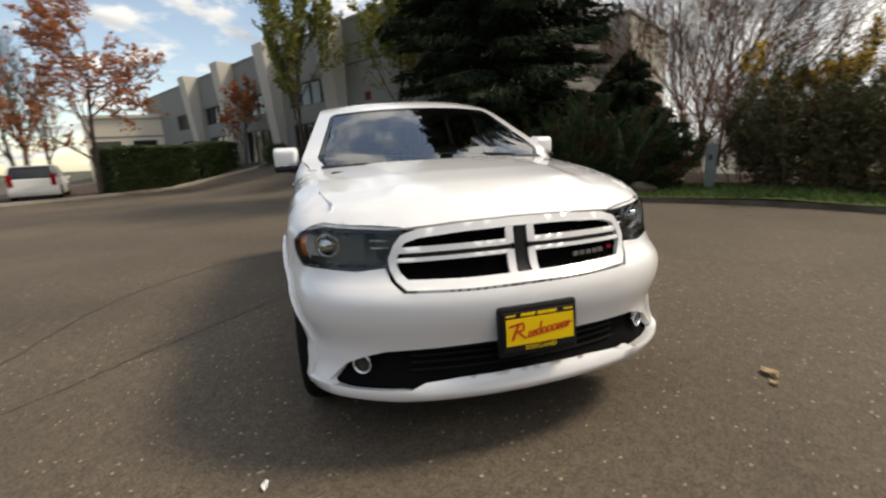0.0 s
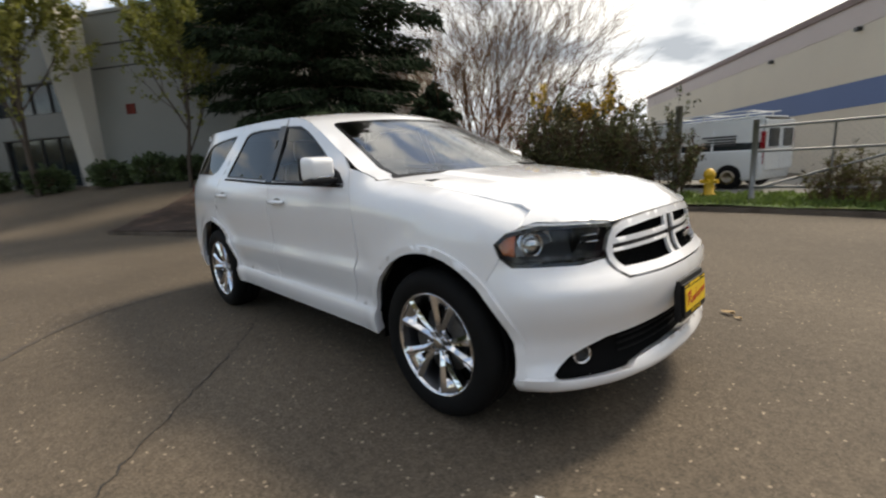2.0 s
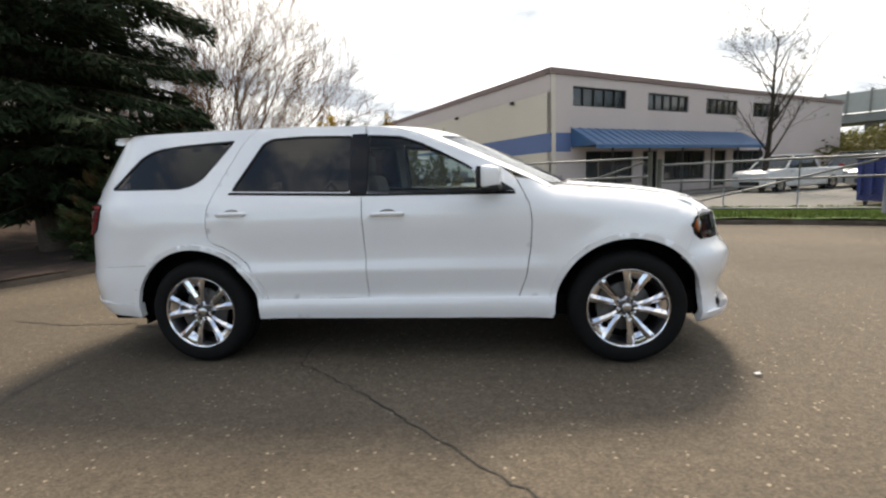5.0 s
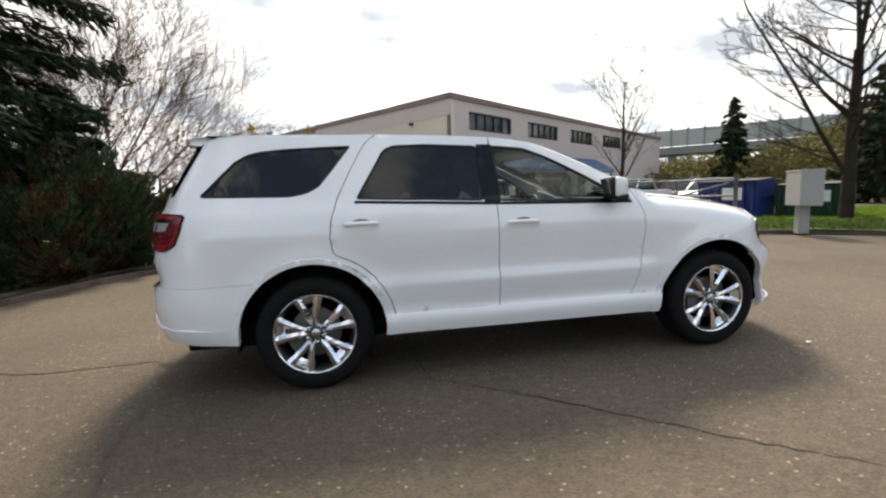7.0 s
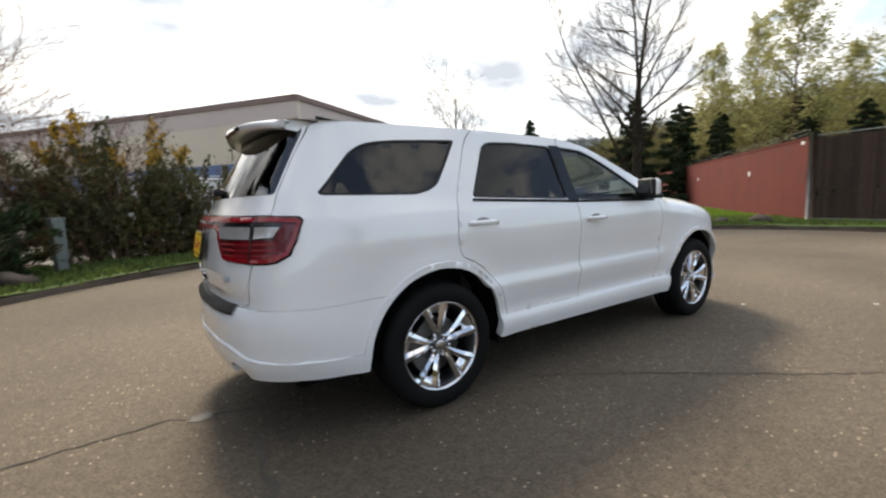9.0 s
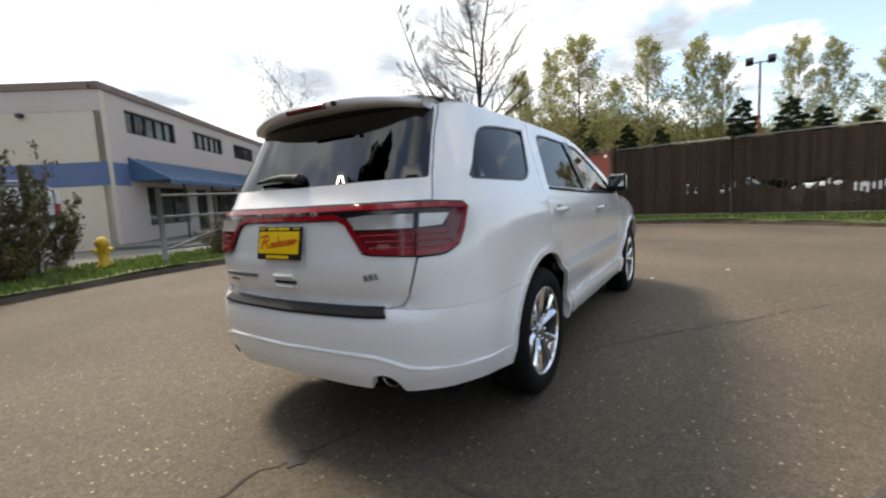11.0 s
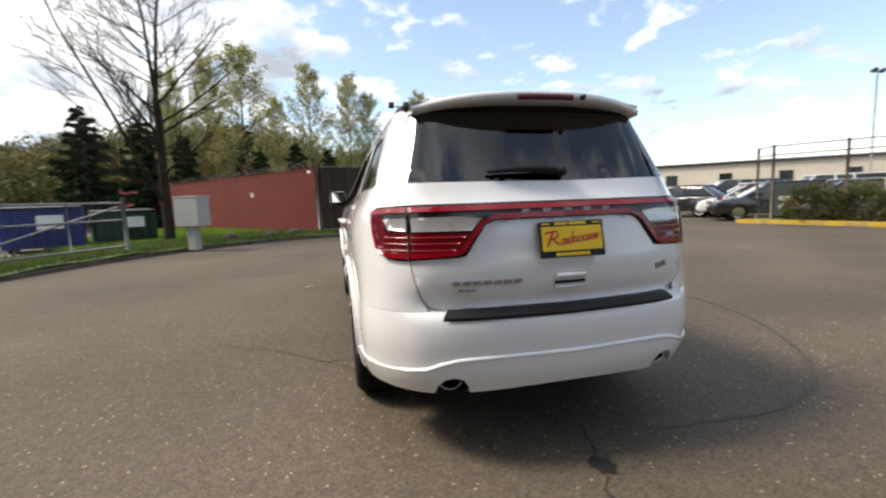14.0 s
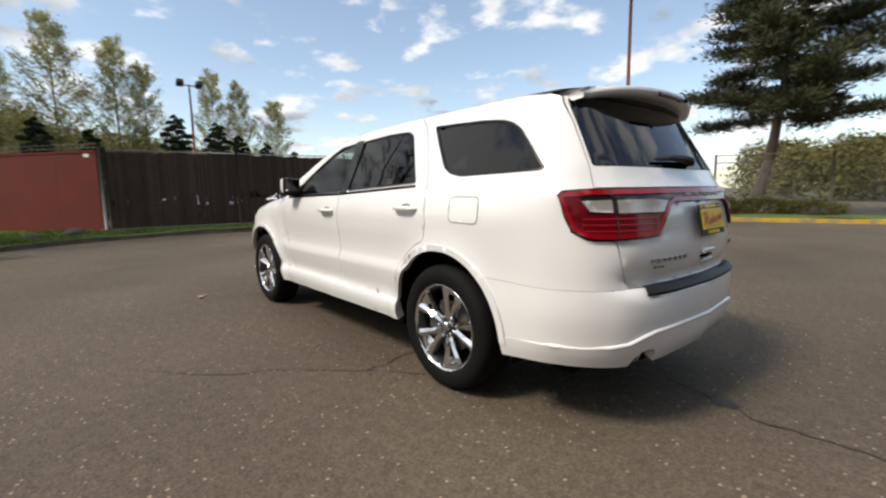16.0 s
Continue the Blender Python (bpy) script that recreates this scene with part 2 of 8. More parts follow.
def asphalt_material():
    m = bpy.data.materials.new("asphalt")
    m.use_nodes = True
    nt = m.node_tree
    nd, ln = nt.nodes.new, nt.links.new
    bsdf = nt.nodes["Principled BSDF"]
    bsdf.inputs["Roughness"].default_value = 0.82
    bsdf.inputs["Specular IOR Level"].default_value = 0.35
    tc = nd("ShaderNodeTexCoord")
    big = nd("ShaderNodeTexNoise"); big.inputs["Scale"].default_value = 0.35; big.inputs["Detail"].default_value = 7
    mid = nd("ShaderNodeTexNoise"); mid.inputs["Scale"].default_value = 14; mid.inputs["Detail"].default_value = 5
    stone = nd("ShaderNodeTexVoronoi"); stone.inputs["Scale"].default_value = 95
    chip = nd("ShaderNodeTexVoronoi"); chip.inputs["Scale"].default_value = 34
    for n in (big, mid, stone, chip):
        ln(tc.outputs["Object"], n.inputs["Vector"])
    sep = nd("ShaderNodeSeparateColor"); ln(stone.outputs["Color"], sep.inputs[0])
    grain = nd("ShaderNodeMapRange")
    grain.inputs["From Min"].default_value, grain.inputs["From Max"].default_value = 0, 1
    grain.inputs["To Min"].default_value, grain.inputs["To Max"].default_value = 0.68, 1.32
    ln(sep.outputs[0], grain.inputs["Value"])
    # pale chips of stone scattered in the binder
    sep2 = nd("ShaderNodeSeparateColor"); ln(chip.outputs["Color"], sep2.inputs[0])
    pick = nd("ShaderNodeMath"); pick.operation = "GREATER_THAN"; pick.inputs[1].default_value = 0.91
    ln(sep2.outputs[0], pick.inputs[0])
    near = nd("ShaderNodeMath"); near.operation = "LESS_THAN"; near.inputs[1].default_value = 0.27
    ln(chip.outputs["Distance"], near.inputs[0])
    both = nd("ShaderNodeMath"); both.operation = "MULTIPLY"
    ln(pick.outputs[0], both.inputs[0]); ln(near.outputs[0], both.inputs[1])
    gain = nd("ShaderNodeMath"); gain.operation = "MULTIPLY_ADD"; gain.inputs[1].default_value = 2.1
    ln(both.outputs[0], gain.inputs[0]); ln(grain.outputs[0], gain.inputs[2])
    stain = nd("ShaderNodeMapRange")
    stain.inputs["From Min"].default_value, stain.inputs["From Max"].default_value = 0.3, 0.7
    stain.inputs["To Min"].default_value, stain.inputs["To Max"].default_value = 0.74, 1.26
    ln(big.outputs["Fac"], stain.inputs["Value"])
    mm = nd("ShaderNodeMapRange")
    mm.inputs["From Min"].default_value, mm.inputs["From Max"].default_value = 0.3, 0.7
    mm.inputs["To Min"].default_value, mm.inputs["To Max"].default_value = 0.86, 1.14
    ln(mid.outputs["Fac"], mm.inputs["Value"])
    a = nd("ShaderNodeMath"); a.operation = "MULTIPLY"; ln(gain.outputs[0], a.inputs[0]); ln(stain.outputs[0], a.inputs[1])
    b = nd("ShaderNodeMath"); b.operation = "MULTIPLY"; ln(a.outputs[0], b.inputs[0]); ln(mm.outputs[0], b.inputs[1])
    col = nd("ShaderNodeVectorMath"); col.operation = "SCALE"; col.inputs[0].default_value = ASPHALT
    ln(b.outputs[0], col.inputs["Scale"]); ln(col.outputs[0], bsdf.inputs["Base Color"])
    bp = nd("ShaderNodeBump"); bp.inputs["Strength"].default_value, bp.inputs["Distance"].default_value = 0.6, 0.004
    ln(stone.outputs["Distance"], bp.inputs["Height"]); ln(bp.outputs[0], bsdf.inputs["Normal"])
    return m


ASPHALT = (0.094, 0.074, 0.053)
M_ASPHALT = asphalt_material()
M_PAINT = surface("white_car_paint", (0.84, 0.84, 0.85), 0.22, vary=0.015, scale=2, fine=900, bump=0.0, coat=1.0)
M_BLACK = surface("black_plastic", (0.012, 0.012, 0.013), 0.45, vary=0.2, scale=6, fine=300, bump=0.1, depth=0.001, spec=0.25)
M_GLOSSBLACK = surface("gloss_black_trim", (0.012, 0.012, 0.013), 0.10, vary=0.1, bump=0.0, coat=0.15)
M_TRIM = surface("satin_black_trim", (0.008, 0.008, 0.009), 0.3, vary=0.1, bump=0.0, spec=0.25)
M_PILLAR = surface("gloss_black_pillar", (0.004, 0.004, 0.005), 0.08, vary=0.1, bump=0.0, spec=0.3)
# near-black lining, also used for the sheet of shade behind the rear glass
M_INNER = surface("dark_lining_and_shade", (0.006, 0.006, 0.006), 0.9, vary=0.2, bump=0.1, spec=0.05)
M_MESH = surface("grille_mesh_black", (0.006, 0.006, 0.006), 0.6, vary=0.2, bump=0.0, spec=0.15)
M_CHROME = surface("polished_chrome", (0.80, 0.80, 0.82), 0.06, metal=1.0, vary=0.03, bump=0.0)
M_DISC = surface("dull_brake_steel", (0.10, 0.095, 0.09), 0.5, metal=0.6, vary=0.2, bump=0.0)
M_ALLOY = surface("polished_alloy", (0.62, 0.62, 0.63), 0.14, metal=1.0, vary=0.05, bump=0.0)
M_POCKET = surface("dark_wheel_pocket", (0.05, 0.05, 0.052), 0.35, metal=0.6, vary=0.1, bump=0.0)
M_RUBBER = surface("tyre_rubber", (0.007, 0.007, 0.007), 0.75, vary=0.25, scale=9, fine=150, bump=0.25, depth=0.002, spec=0.15)
M_TINT = glass("tailgate_glass", (0.012, 0.012, 0.014), ior=1.85)
M_PRIVACY = glass("privacy_glass", (0.014, 0.015, 0.019), ior=1.6)
M_CLEAR = glass("clear_car_glass", (0.80, 0.88, 0.84), ior=1.5)
M_SCREEN = glass("windscreen_glass", (0.84, 0.91, 0.88), ior=3.6)
M_LAMPGREY = surface("dark_grey_lamp_housing", (0.045, 0.045, 0.047), 0.25, metal=0.3, vary=0.15, bump=0.0)
M_BOWL = surface("lamp_bowl", (0.78, 0.78, 0.78), 0.35, metal=0.15, vary=0.1, scale=12, bump=0.0)
M_SMOKE = surface("smoked_clear_lens", (0.50, 0.48, 0.47), 0.16, metal=0.35, vary=0.1, scale=12, bump=0.0)
M_LENS = glass("clear_lamp_lens", (0.80, 0.82, 0.82), ior=1.4)
M_RED = surface("red_lamp_lens", (0.25, 0.003, 0.009), 0.22, vary=0.1, bump=0.0, spec=0.3, coat=.6)
M_DARKRED = surface("dark_red_lamp_lens", (0.115, 0.002, 0.006), 0.2, vary=0.15, bump=0.0, spec=0.3, coat=.6)
M_AMBER = surface("amber_reflector", (0.70, 0.16, 0.04), 0.15, vary=0.1, bump=0.0, coat=1.0)
M_REFLECT = surface("lamp_reflector", (0.75, 0.75, 0.76), 0.12, metal=0.9, vary=0.05, bump=0.0)
M_YELLOW = surface("plate_yellow", (0.85, 0.56, 0.01), 0.35, vary=0.05, fine=200, bump=0.0)
M_PLATERED = surface("plate_red_print", (0.52, 0.02, 0.012), 0.4, vary=0.05, bump=0.0)
M_SEAT = surface("dark_seat_leather", (0.03, 0.028, 0.027), 0.5, vary=0.15, fine=200, bump=0.2, depth=0.002)
M_DASH = surface("dark_dash_vinyl", (0.035, 0.035, 0.036), 0.6, vary=0.12, fine=300, bump=0.2, depth=0.001)
M_LIGHTTRIM = surface("grey_cabin_trim", (0.25, 0.24, 0.22), 0.7, vary=0.1, fine=200, bump=0.1)
M_SILVER = surface("silver_badge", (0.42, 0.42, 0.43), 0.3, metal=1.0, vary=0.05, bump=0.0)
M_WHITE = surface("white_paint", (0.74, 0.74, 0.72), 0.5, vary=0.06, scale=2, fine=60, bump=0.05)

# ---- the car: plan curves at the shoulder and at the roof, and profiles over the height ----
PLAN_LOW = [(2.40, 0), (2.39, .2), (2.36, .40), (2.31, .57), (2.225, .73), (2.12, .845), (1.99, .918), (1.80, .953), (1.52, .960),
            (1.0, .955), (0.4, .955), (-0.4, .958), (-1.0, .96), (-1.52, .962), (-1.9, .955),
            (-2.2, .93), (-2.37, .865), (-2.49, .77), (-2.575, .65), (-2.635, .45), (-2.66, .2), (-2.67, 0)]
PLAN_TOP = [(x, .73 * y) for x, y in PLAN_LOW[:9]] + [(x, .70) for x, y in PLAN_LOW[9:15]] + [
    (-2.0, .685), (-2.13, .655), (-2.215, .61), (-2.265, .53), (-2.30, .37), (-2.318, .165), (-2.32, 0)]
LOW = np.array([p[:] for p in spline([(*p, 0) for p in PLAN_LOW], 12)])[:, :2]
TOP = np.array([p[:] for p in spline([(*p, 0) for p in PLAN_TOP], 12)])[:, :2]
ARC = np.r_[0, np.cumsum(np.linalg.norm(np.diff(LOW, axis=0), axis=1))]
ALONG = np.gradient(LOW, axis=0)
ALONG /= np.linalg.norm(ALONG, axis=1)[:, None]
OUTWARD = np.stack([-ALONG[:, 1], ALONG[:, 0]], 1)
OUTWARD *= np.sign((OUTWARD * LOW).sum(1))[:, None]
OUTWARD[0], OUTWARD[-1] = (1, 0), (-1, 0)
ULEN = float(ARC[-1])
MIDDLE = int(np.argmax(LOW[:, 1]))

LEAN_IN = [(1.10, 0), (1.16, .02), (1.20, .07), (1.24, .15), (1.27, .21), (1.31, .28), (1.64, .86), (1.72, 1.0)]      # across
LEAN_ON = [(1.10, 0), (1.16, .04), (1.20, .12), (1.24, .22), (1.27, .28), (1.31, .34), (1.64, .95), (1.72, 1.02)]     # along
SIDE_IN = [(.20, .12), (.27, .085), (.33, .052), (.40, .034), (.455, .034), (.48, .052), (.53, .050), (.60, .032), (.69, .014), (.705, .016), (.735, .038), (.80, .037), (.86, .031),
           (.95, .018), (1.04, .014), (1.10, .022), (1.16, .032), (1.24, .04), (1.8, .03)]
QUARTER_IN = [(.20, .12), (.27, .085), (.33, .052), (.40, .034), (.48, .028), (.60, .024), (.80, .024), (.95, .018)]
FRONT_IN = [(.20, .20), (.25, .10), (.28, .045), (.31, .01), (.345, .005), (.37, .03), (.42, .05), (.50, .05), (.56, .03), (.61, .010), (.67, 0),
            (.72, .004), (.75, .020), (.78, .052), (.81, .076), (.85, .089), (.95, .105), (1.0, .12), (1.03, .16), (1.1, .2)]
REAR_IN = [(.25, .19), (.32, .085), (.36, .052), (.43, .020), (.46, .012), (.60, -.004), (.69, .0), (.72, .012), (.735, .035), (.76, .062), (.84, .030),
           (.93, .022), (.955, .03), (1.06, .045), (1.12, .052), (1.2, .045), (1.3, .03), (1.8, .02)]
FENDER_IN = [(-.9, .10), (-.5, .02), (-.20, .016), (-.13, .022), (-.08, .045), (-.045, .075), (-.02, .115), (-.006, .155), (0, .185), (.05, .3)]
HOOD_Z = [(.9, 1.262), (1.27, 1.230), (1.5, 1.204), (1.75, 1.174), (2.0, 1.130), (2.15, 1.091), (2.25, 1.048), (2.30, 1.014), (2.34, .966), (2.45, .85)]
SEAM_Y = [(.9, .785), (1.02, .78), (1.8, .765), (2.0, .735), (2.1, .69)]
AXLE_F, AXLE_R, ARCH_R = 1.522, -1.522, .487


def hood_z(x, y):
    y = abs(y)
    xe = x + .30 * y * y + .20 * y ** 4
    return interp(xe, HOOD_Z) - .022 * (y / .8) ** 2.4 + .010 * smooth01((.50 - y) / .06) * smooth01((2.2 - x) / .3)


def fender_top(x):
    return hood_z(x, interp(x, SEAM_Y))


def inset(x, y, z):
    wf, wr, wh = smooth01((x - 1.80) / .40), smooth01((-1.95 - x) / .42), smooth01((x - .88) / .2)
    side = interp(z, SIDE_IN)
    if x < -1.1 and z < .95:
        k = smooth01((-1.1 - x) / .3)
        side += (interp(z, QUARTER_IN) - side) * k
    if wh > 0:
        fd = interp(z - fender_top(min(x, 2.05)), FENDER_IN) / .185 * max(.05, y - interp(x, SEAM_Y))
        if z < .8:
            k = smooth01((z - .55) / .25)
            fd = side * (1 - k) + fd * k
        side = side * (1 - wh) + fd * wh
    for ax in (AXLE_F, AXLE_R):
        r = math.hypot(x - ax, z - .385)
        side -= .014 * math.exp(-((r - .50) / .07) ** 2)
    f, r = interp(z, FRONT_IN), interp(z, REAR_IN)
    if .68 < z < .95:
        k = smooth01((y - .62) / .2)
        r += (interp(z, ((.68, 0), (.76, .012), (.86, .019), (.95, .029))) - r) * k
    side = side * (1 - wf) + f * wf
    return side * (1 - wr) + r * wr


def body(u, z, off=0.0):
    """The car's skin: u runs along the plan from the nose (0) to the tail, positive on the car's right side."""
    a = min(abs(u), ULEN)
    x0, y0 = float(np.interp(a, ARC, LOW[:, 0])), float(np.interp(a, ARC, LOW[:, 1]))
    x1, y1 = float(np.interp(a, ARC, TOP[:, 0])), float(np.interp(a, ARC, TOP[:, 1]))
    nx, ny = float(np.interp(a, ARC, OUTWARD[:, 0])), float(np.interp(a, ARC, OUTWARD[:, 1]))
    k = 1 - smooth01((x0 - .88) / .2)
    d = off - inset(x0, y0, z)
    x, y = x0 + (x1 - x0) * k * interp(z, LEAN_ON) + nx * d, y0 + (y1 - y0) * k * interp(z, LEAN_IN) + ny * d
    return Vector((x, -y if u > 0 else y, z))


def tail(v, z, off=0.0):
    """The same skin, with v measured from the middle of the tail."""
    p = body(ULEN - abs(v), z, off)
    return Vector((p.x, -p.y if v < 0 else p.y, p.z))


def at_x(x):
    return float(np.interp(-x, -LOW[:, 0], ARC))


def front_y(y):
    return float(np.interp(y, LOW[:MIDDLE + 1, 1], ARC[:MIDDLE + 1]))


def solve_u(u0, u1, want, of):
    """The u between u0 and u1 at which of(u), which falls, meets want."""
    for _ in range(22):
        m = (u0 + u1) / 2
        u0, u1 = (m, u1) if of(m) > want else (u0, m)
    return (u0 + u1) / 2


def rear_y(y, z):
    """Along the tail: where the skin at height z is y from the middle."""
    return solve_u(float(ARC[MIDDLE]), ULEN, y, lambda u: abs(body(u, z).y))


def tail_y(y, z):
    return ULEN - rear_y(y, z)


def skin_x(x, z):
    """Along the side: where the skin at height z has this x."""
    return solve_u(.3, ULEN - .3, x, lambda u: body(u, z).x)


# the upper surface: windscreen, pillars and roof between a side edge and a centre line
EDGE = [(1.02, 1.205), (.80, 1.316), (.55, 1.432), (.30, 1.548), (.08, 1.634), (-.20, 1.682), (-.80, 1.708), (-1.4, 1.714), (-1.9, 1.714), (-2.16, 1.709)]
MIDLINE = [(1.31, 1.215), (1.06, 1.342), (.80, 1.466), (.55, 1.578), (.32, 1.664), (.02, 1.712), (-.7, 1.744), (-1.35, 1.752), (-1.9, 1.755), (-2.28, 1.752)]
EDGE_S = np.array([p[:] for p in spline([(x, 0, z) for x, z in EDGE], 10)])
MID_S = np.array([p[:] for p in spline([(x, 0, z) for x, z in MIDLINE], 10)])
MID_ARC = np.r_[0, np.cumsum(np.linalg.norm(np.diff(MID_S, axis=0), axis=1))]


def edge_z(x):
    return float(np.interp(-x, -EDGE_S[:, 0], EDGE_S[:, 2]))


def roof_at(a, b, off=0.0):
    """a: across, -.72 to .72; b: along the centre line from the cowl."""
    ex, ez = float(np.interp(b, MID_ARC, EDGE_S[:, 0])), float(np.interp(b, MID_ARC, EDGE_S[:, 2]))
    cx, cz = float(np.interp(b, MID_ARC, MID_S[:, 0])), float(np.interp(b, MID_ARC, MID_S[:, 2]))
    half = abs(body(at_x(ex), ez).y)
    s = min(1.0, abs(a) / .72)
    k = s ** 2.5
    kx = s ** 2.0
    return Vector((cx + (ex - cx) * kx, half * a / .72, cz + (ez - cz) * k + off))


def roof_b(x):
    return float(np.interp(-x, -MID_S[:, 0], MID_ARC))


def inside(poly, pts):
    poly = np.asarray(poly)
    x, y = pts[:, 0], pts[:, 1]
    hit = np.zeros(len(pts), bool)
    for (ax, ay), (bx, by) in zip(poly, np.roll(poly, -1, 0)):
        if ay != by:
            cross = (ay > y) != (by > y)
            hit ^= cross & (x < (bx - ax) * (y - ay) / (by - ay) + ax)
    return hit


def dense(poly, step):
    out = []
    for a, b in zip(poly, poly[1:] + poly[:1]):
        n = max(1, int(math.ceil(math.hypot(b[0] - a[0], b[1] - a[1]) / step)))
        out += [(a[0] + (b[0] - a[0]) * k / n, a[1] + (b[1] - a[1]) * k / n) for k in range(n)]
    return out


def rounded(poly, r, n=4):
    """The polygon with its corners rounded."""
    out = []
    m = len(poly)
    for i in range(m):
        p, q, s = Vector(poly[i - 1]), Vector(poly[i]), Vector(poly[(i + 1) % m])
        d1, d2 = p - q, s - q
        k = min(r, d1.length * .45, d2.length * .45)
        a, b = q + d1.normalized() * k, q + d2.normalized() * k
        for j in range(n + 1):
            t = j / n
            c = a * (1 - t) ** 2 + q * (2 * t * (1 - t)) + b * t * t
            out.append((c.x, c.y))
    return out


def flat_mesh(outline, holes, step):
    """Triangles of a flat outline with holes, with inner points on a grid."""
    from mathutils.geometry import delaunay_2d_cdt
    loops = [dense(list(outline), step)] + [dense(list(h), step) for h in holes]
    pts, edges = [], []
    for lp in loops:
        o = len(pts)
        pts += lp
        edges += [(o + i, o + (i + 1) % len(lp)) for i in range(len(lp))]
    rim = np.array(pts)
    lo, hi = rim.min(0), rim.max(0)
    gx, gy = np.meshgrid(np.arange(lo[0] + step * .5, hi[0], step), np.arange(lo[1] + step * .5, hi[1], step))
    grid = np.stack([gx.ravel(), gy.ravel()], 1)
    if len(grid):
        keep = inside(loops[0], grid)
        for h in loops[1:]:
            keep &= ~inside(h, grid)
        grid = grid[keep]
        if len(grid):
            near = np.array([((rim - g) ** 2).sum(1).min() for g in grid])
            grid = grid[near > (step * .45) ** 2]
    vs, _, fs, _, _, _ = delaunay_2d_cdt([Vector(p) for p in pts] + [Vector(p) for p in grid], edges, [], 0, 1e-6)
    flat = np.array([v[:] for v in vs])
    cen = np.array([flat[list(f)].mean(0) for f in fs])
    ok = inside(loops[0], cen)
    for h in loops[1:]:
        ok &= ~inside(h, cen)
    return flat, [tuple(f) for f, k in zip(fs, ok) if k]


def panel(name, outline, mapper, material, parent, holes=(), step=.05, rim=.014, label="", mirror=False, off=0.0, smooth=True):
    """A curved sheet laid on the skin, its edges turned in by rim."""
    flat, fs = flat_mesh(outline, holes, step)
    vs = [mapper(p[0], p[1], off) for p in flat]
    norm = [Vector() for _ in vs]
    faces = []
    for f in fs:
        a, b, c = vs[f[0]], vs[f[1]], vs[f[2]]
        n = (b - a).cross(c - a)
        mid = (a + b + c) / 3
        if n.dot(mid - Vector((mid.x * .82, 0, .75))) < 0:
            f, n = f[::-1], -n
        faces.append(f)
        for i in f:
            norm[i] += n
    count = {}
    for f in faces:
        for i, j in zip(f, f[1:] + f[:1]):
            count[(i, j)] = count.get((i, j), 0) + 1
    if rim:
        border = [(i, j) for (i, j) in count if (j, i) not in count]
        for i, j in border:
            o = len(vs)
            ni, nj = norm[i].normalized(), norm[j].normalized()
            vs += [vs[i], vs[j], vs[j] - nj * rim, vs[i] - ni * rim]
            faces.append((o + 1, o, o + 3, o + 2))
    made = [raw(name, vs, faces, material, parent, label, smooth)]
    if mirror:
        made.append(raw(name, [(v.x, -v.y, v.z) for v in vs], [f[::-1] for f in faces], material, parent, label, smooth))
    return made


def band(poly, width):
    """The polygon drawn in by about width, for frames."""
    c = np.mean(np.array(poly), 0)
    n = len(poly)
    area = sum(poly[i - 1][0] * poly[i][1] - poly[i][0] * poly[i - 1][1] for i in range(n))
    out = []
    for i in range(n):
        p, q, s = Vector(poly[i - 1]), Vector(poly[i]), Vector(poly[(i + 1) % n])
        d = (s - p).normalized()
        nrm = Vector((-d.y, d.x)) * (1 if area > 0 else -1)
        out.append(tuple(q + nrm * width))
    return out


def side_poly(pts):
    return [(skin_x(x, z), z) for x, z in pts]


def arc_pts(ax, a0, a1, n=14, r=ARCH_R):
    return [(ax + r * math.cos(radians(a0 + (a1 - a0) * k / n)), .385 + r * math.sin(radians(a0 + (a1 - a0) * k / n))) for k in range(n + 1)]


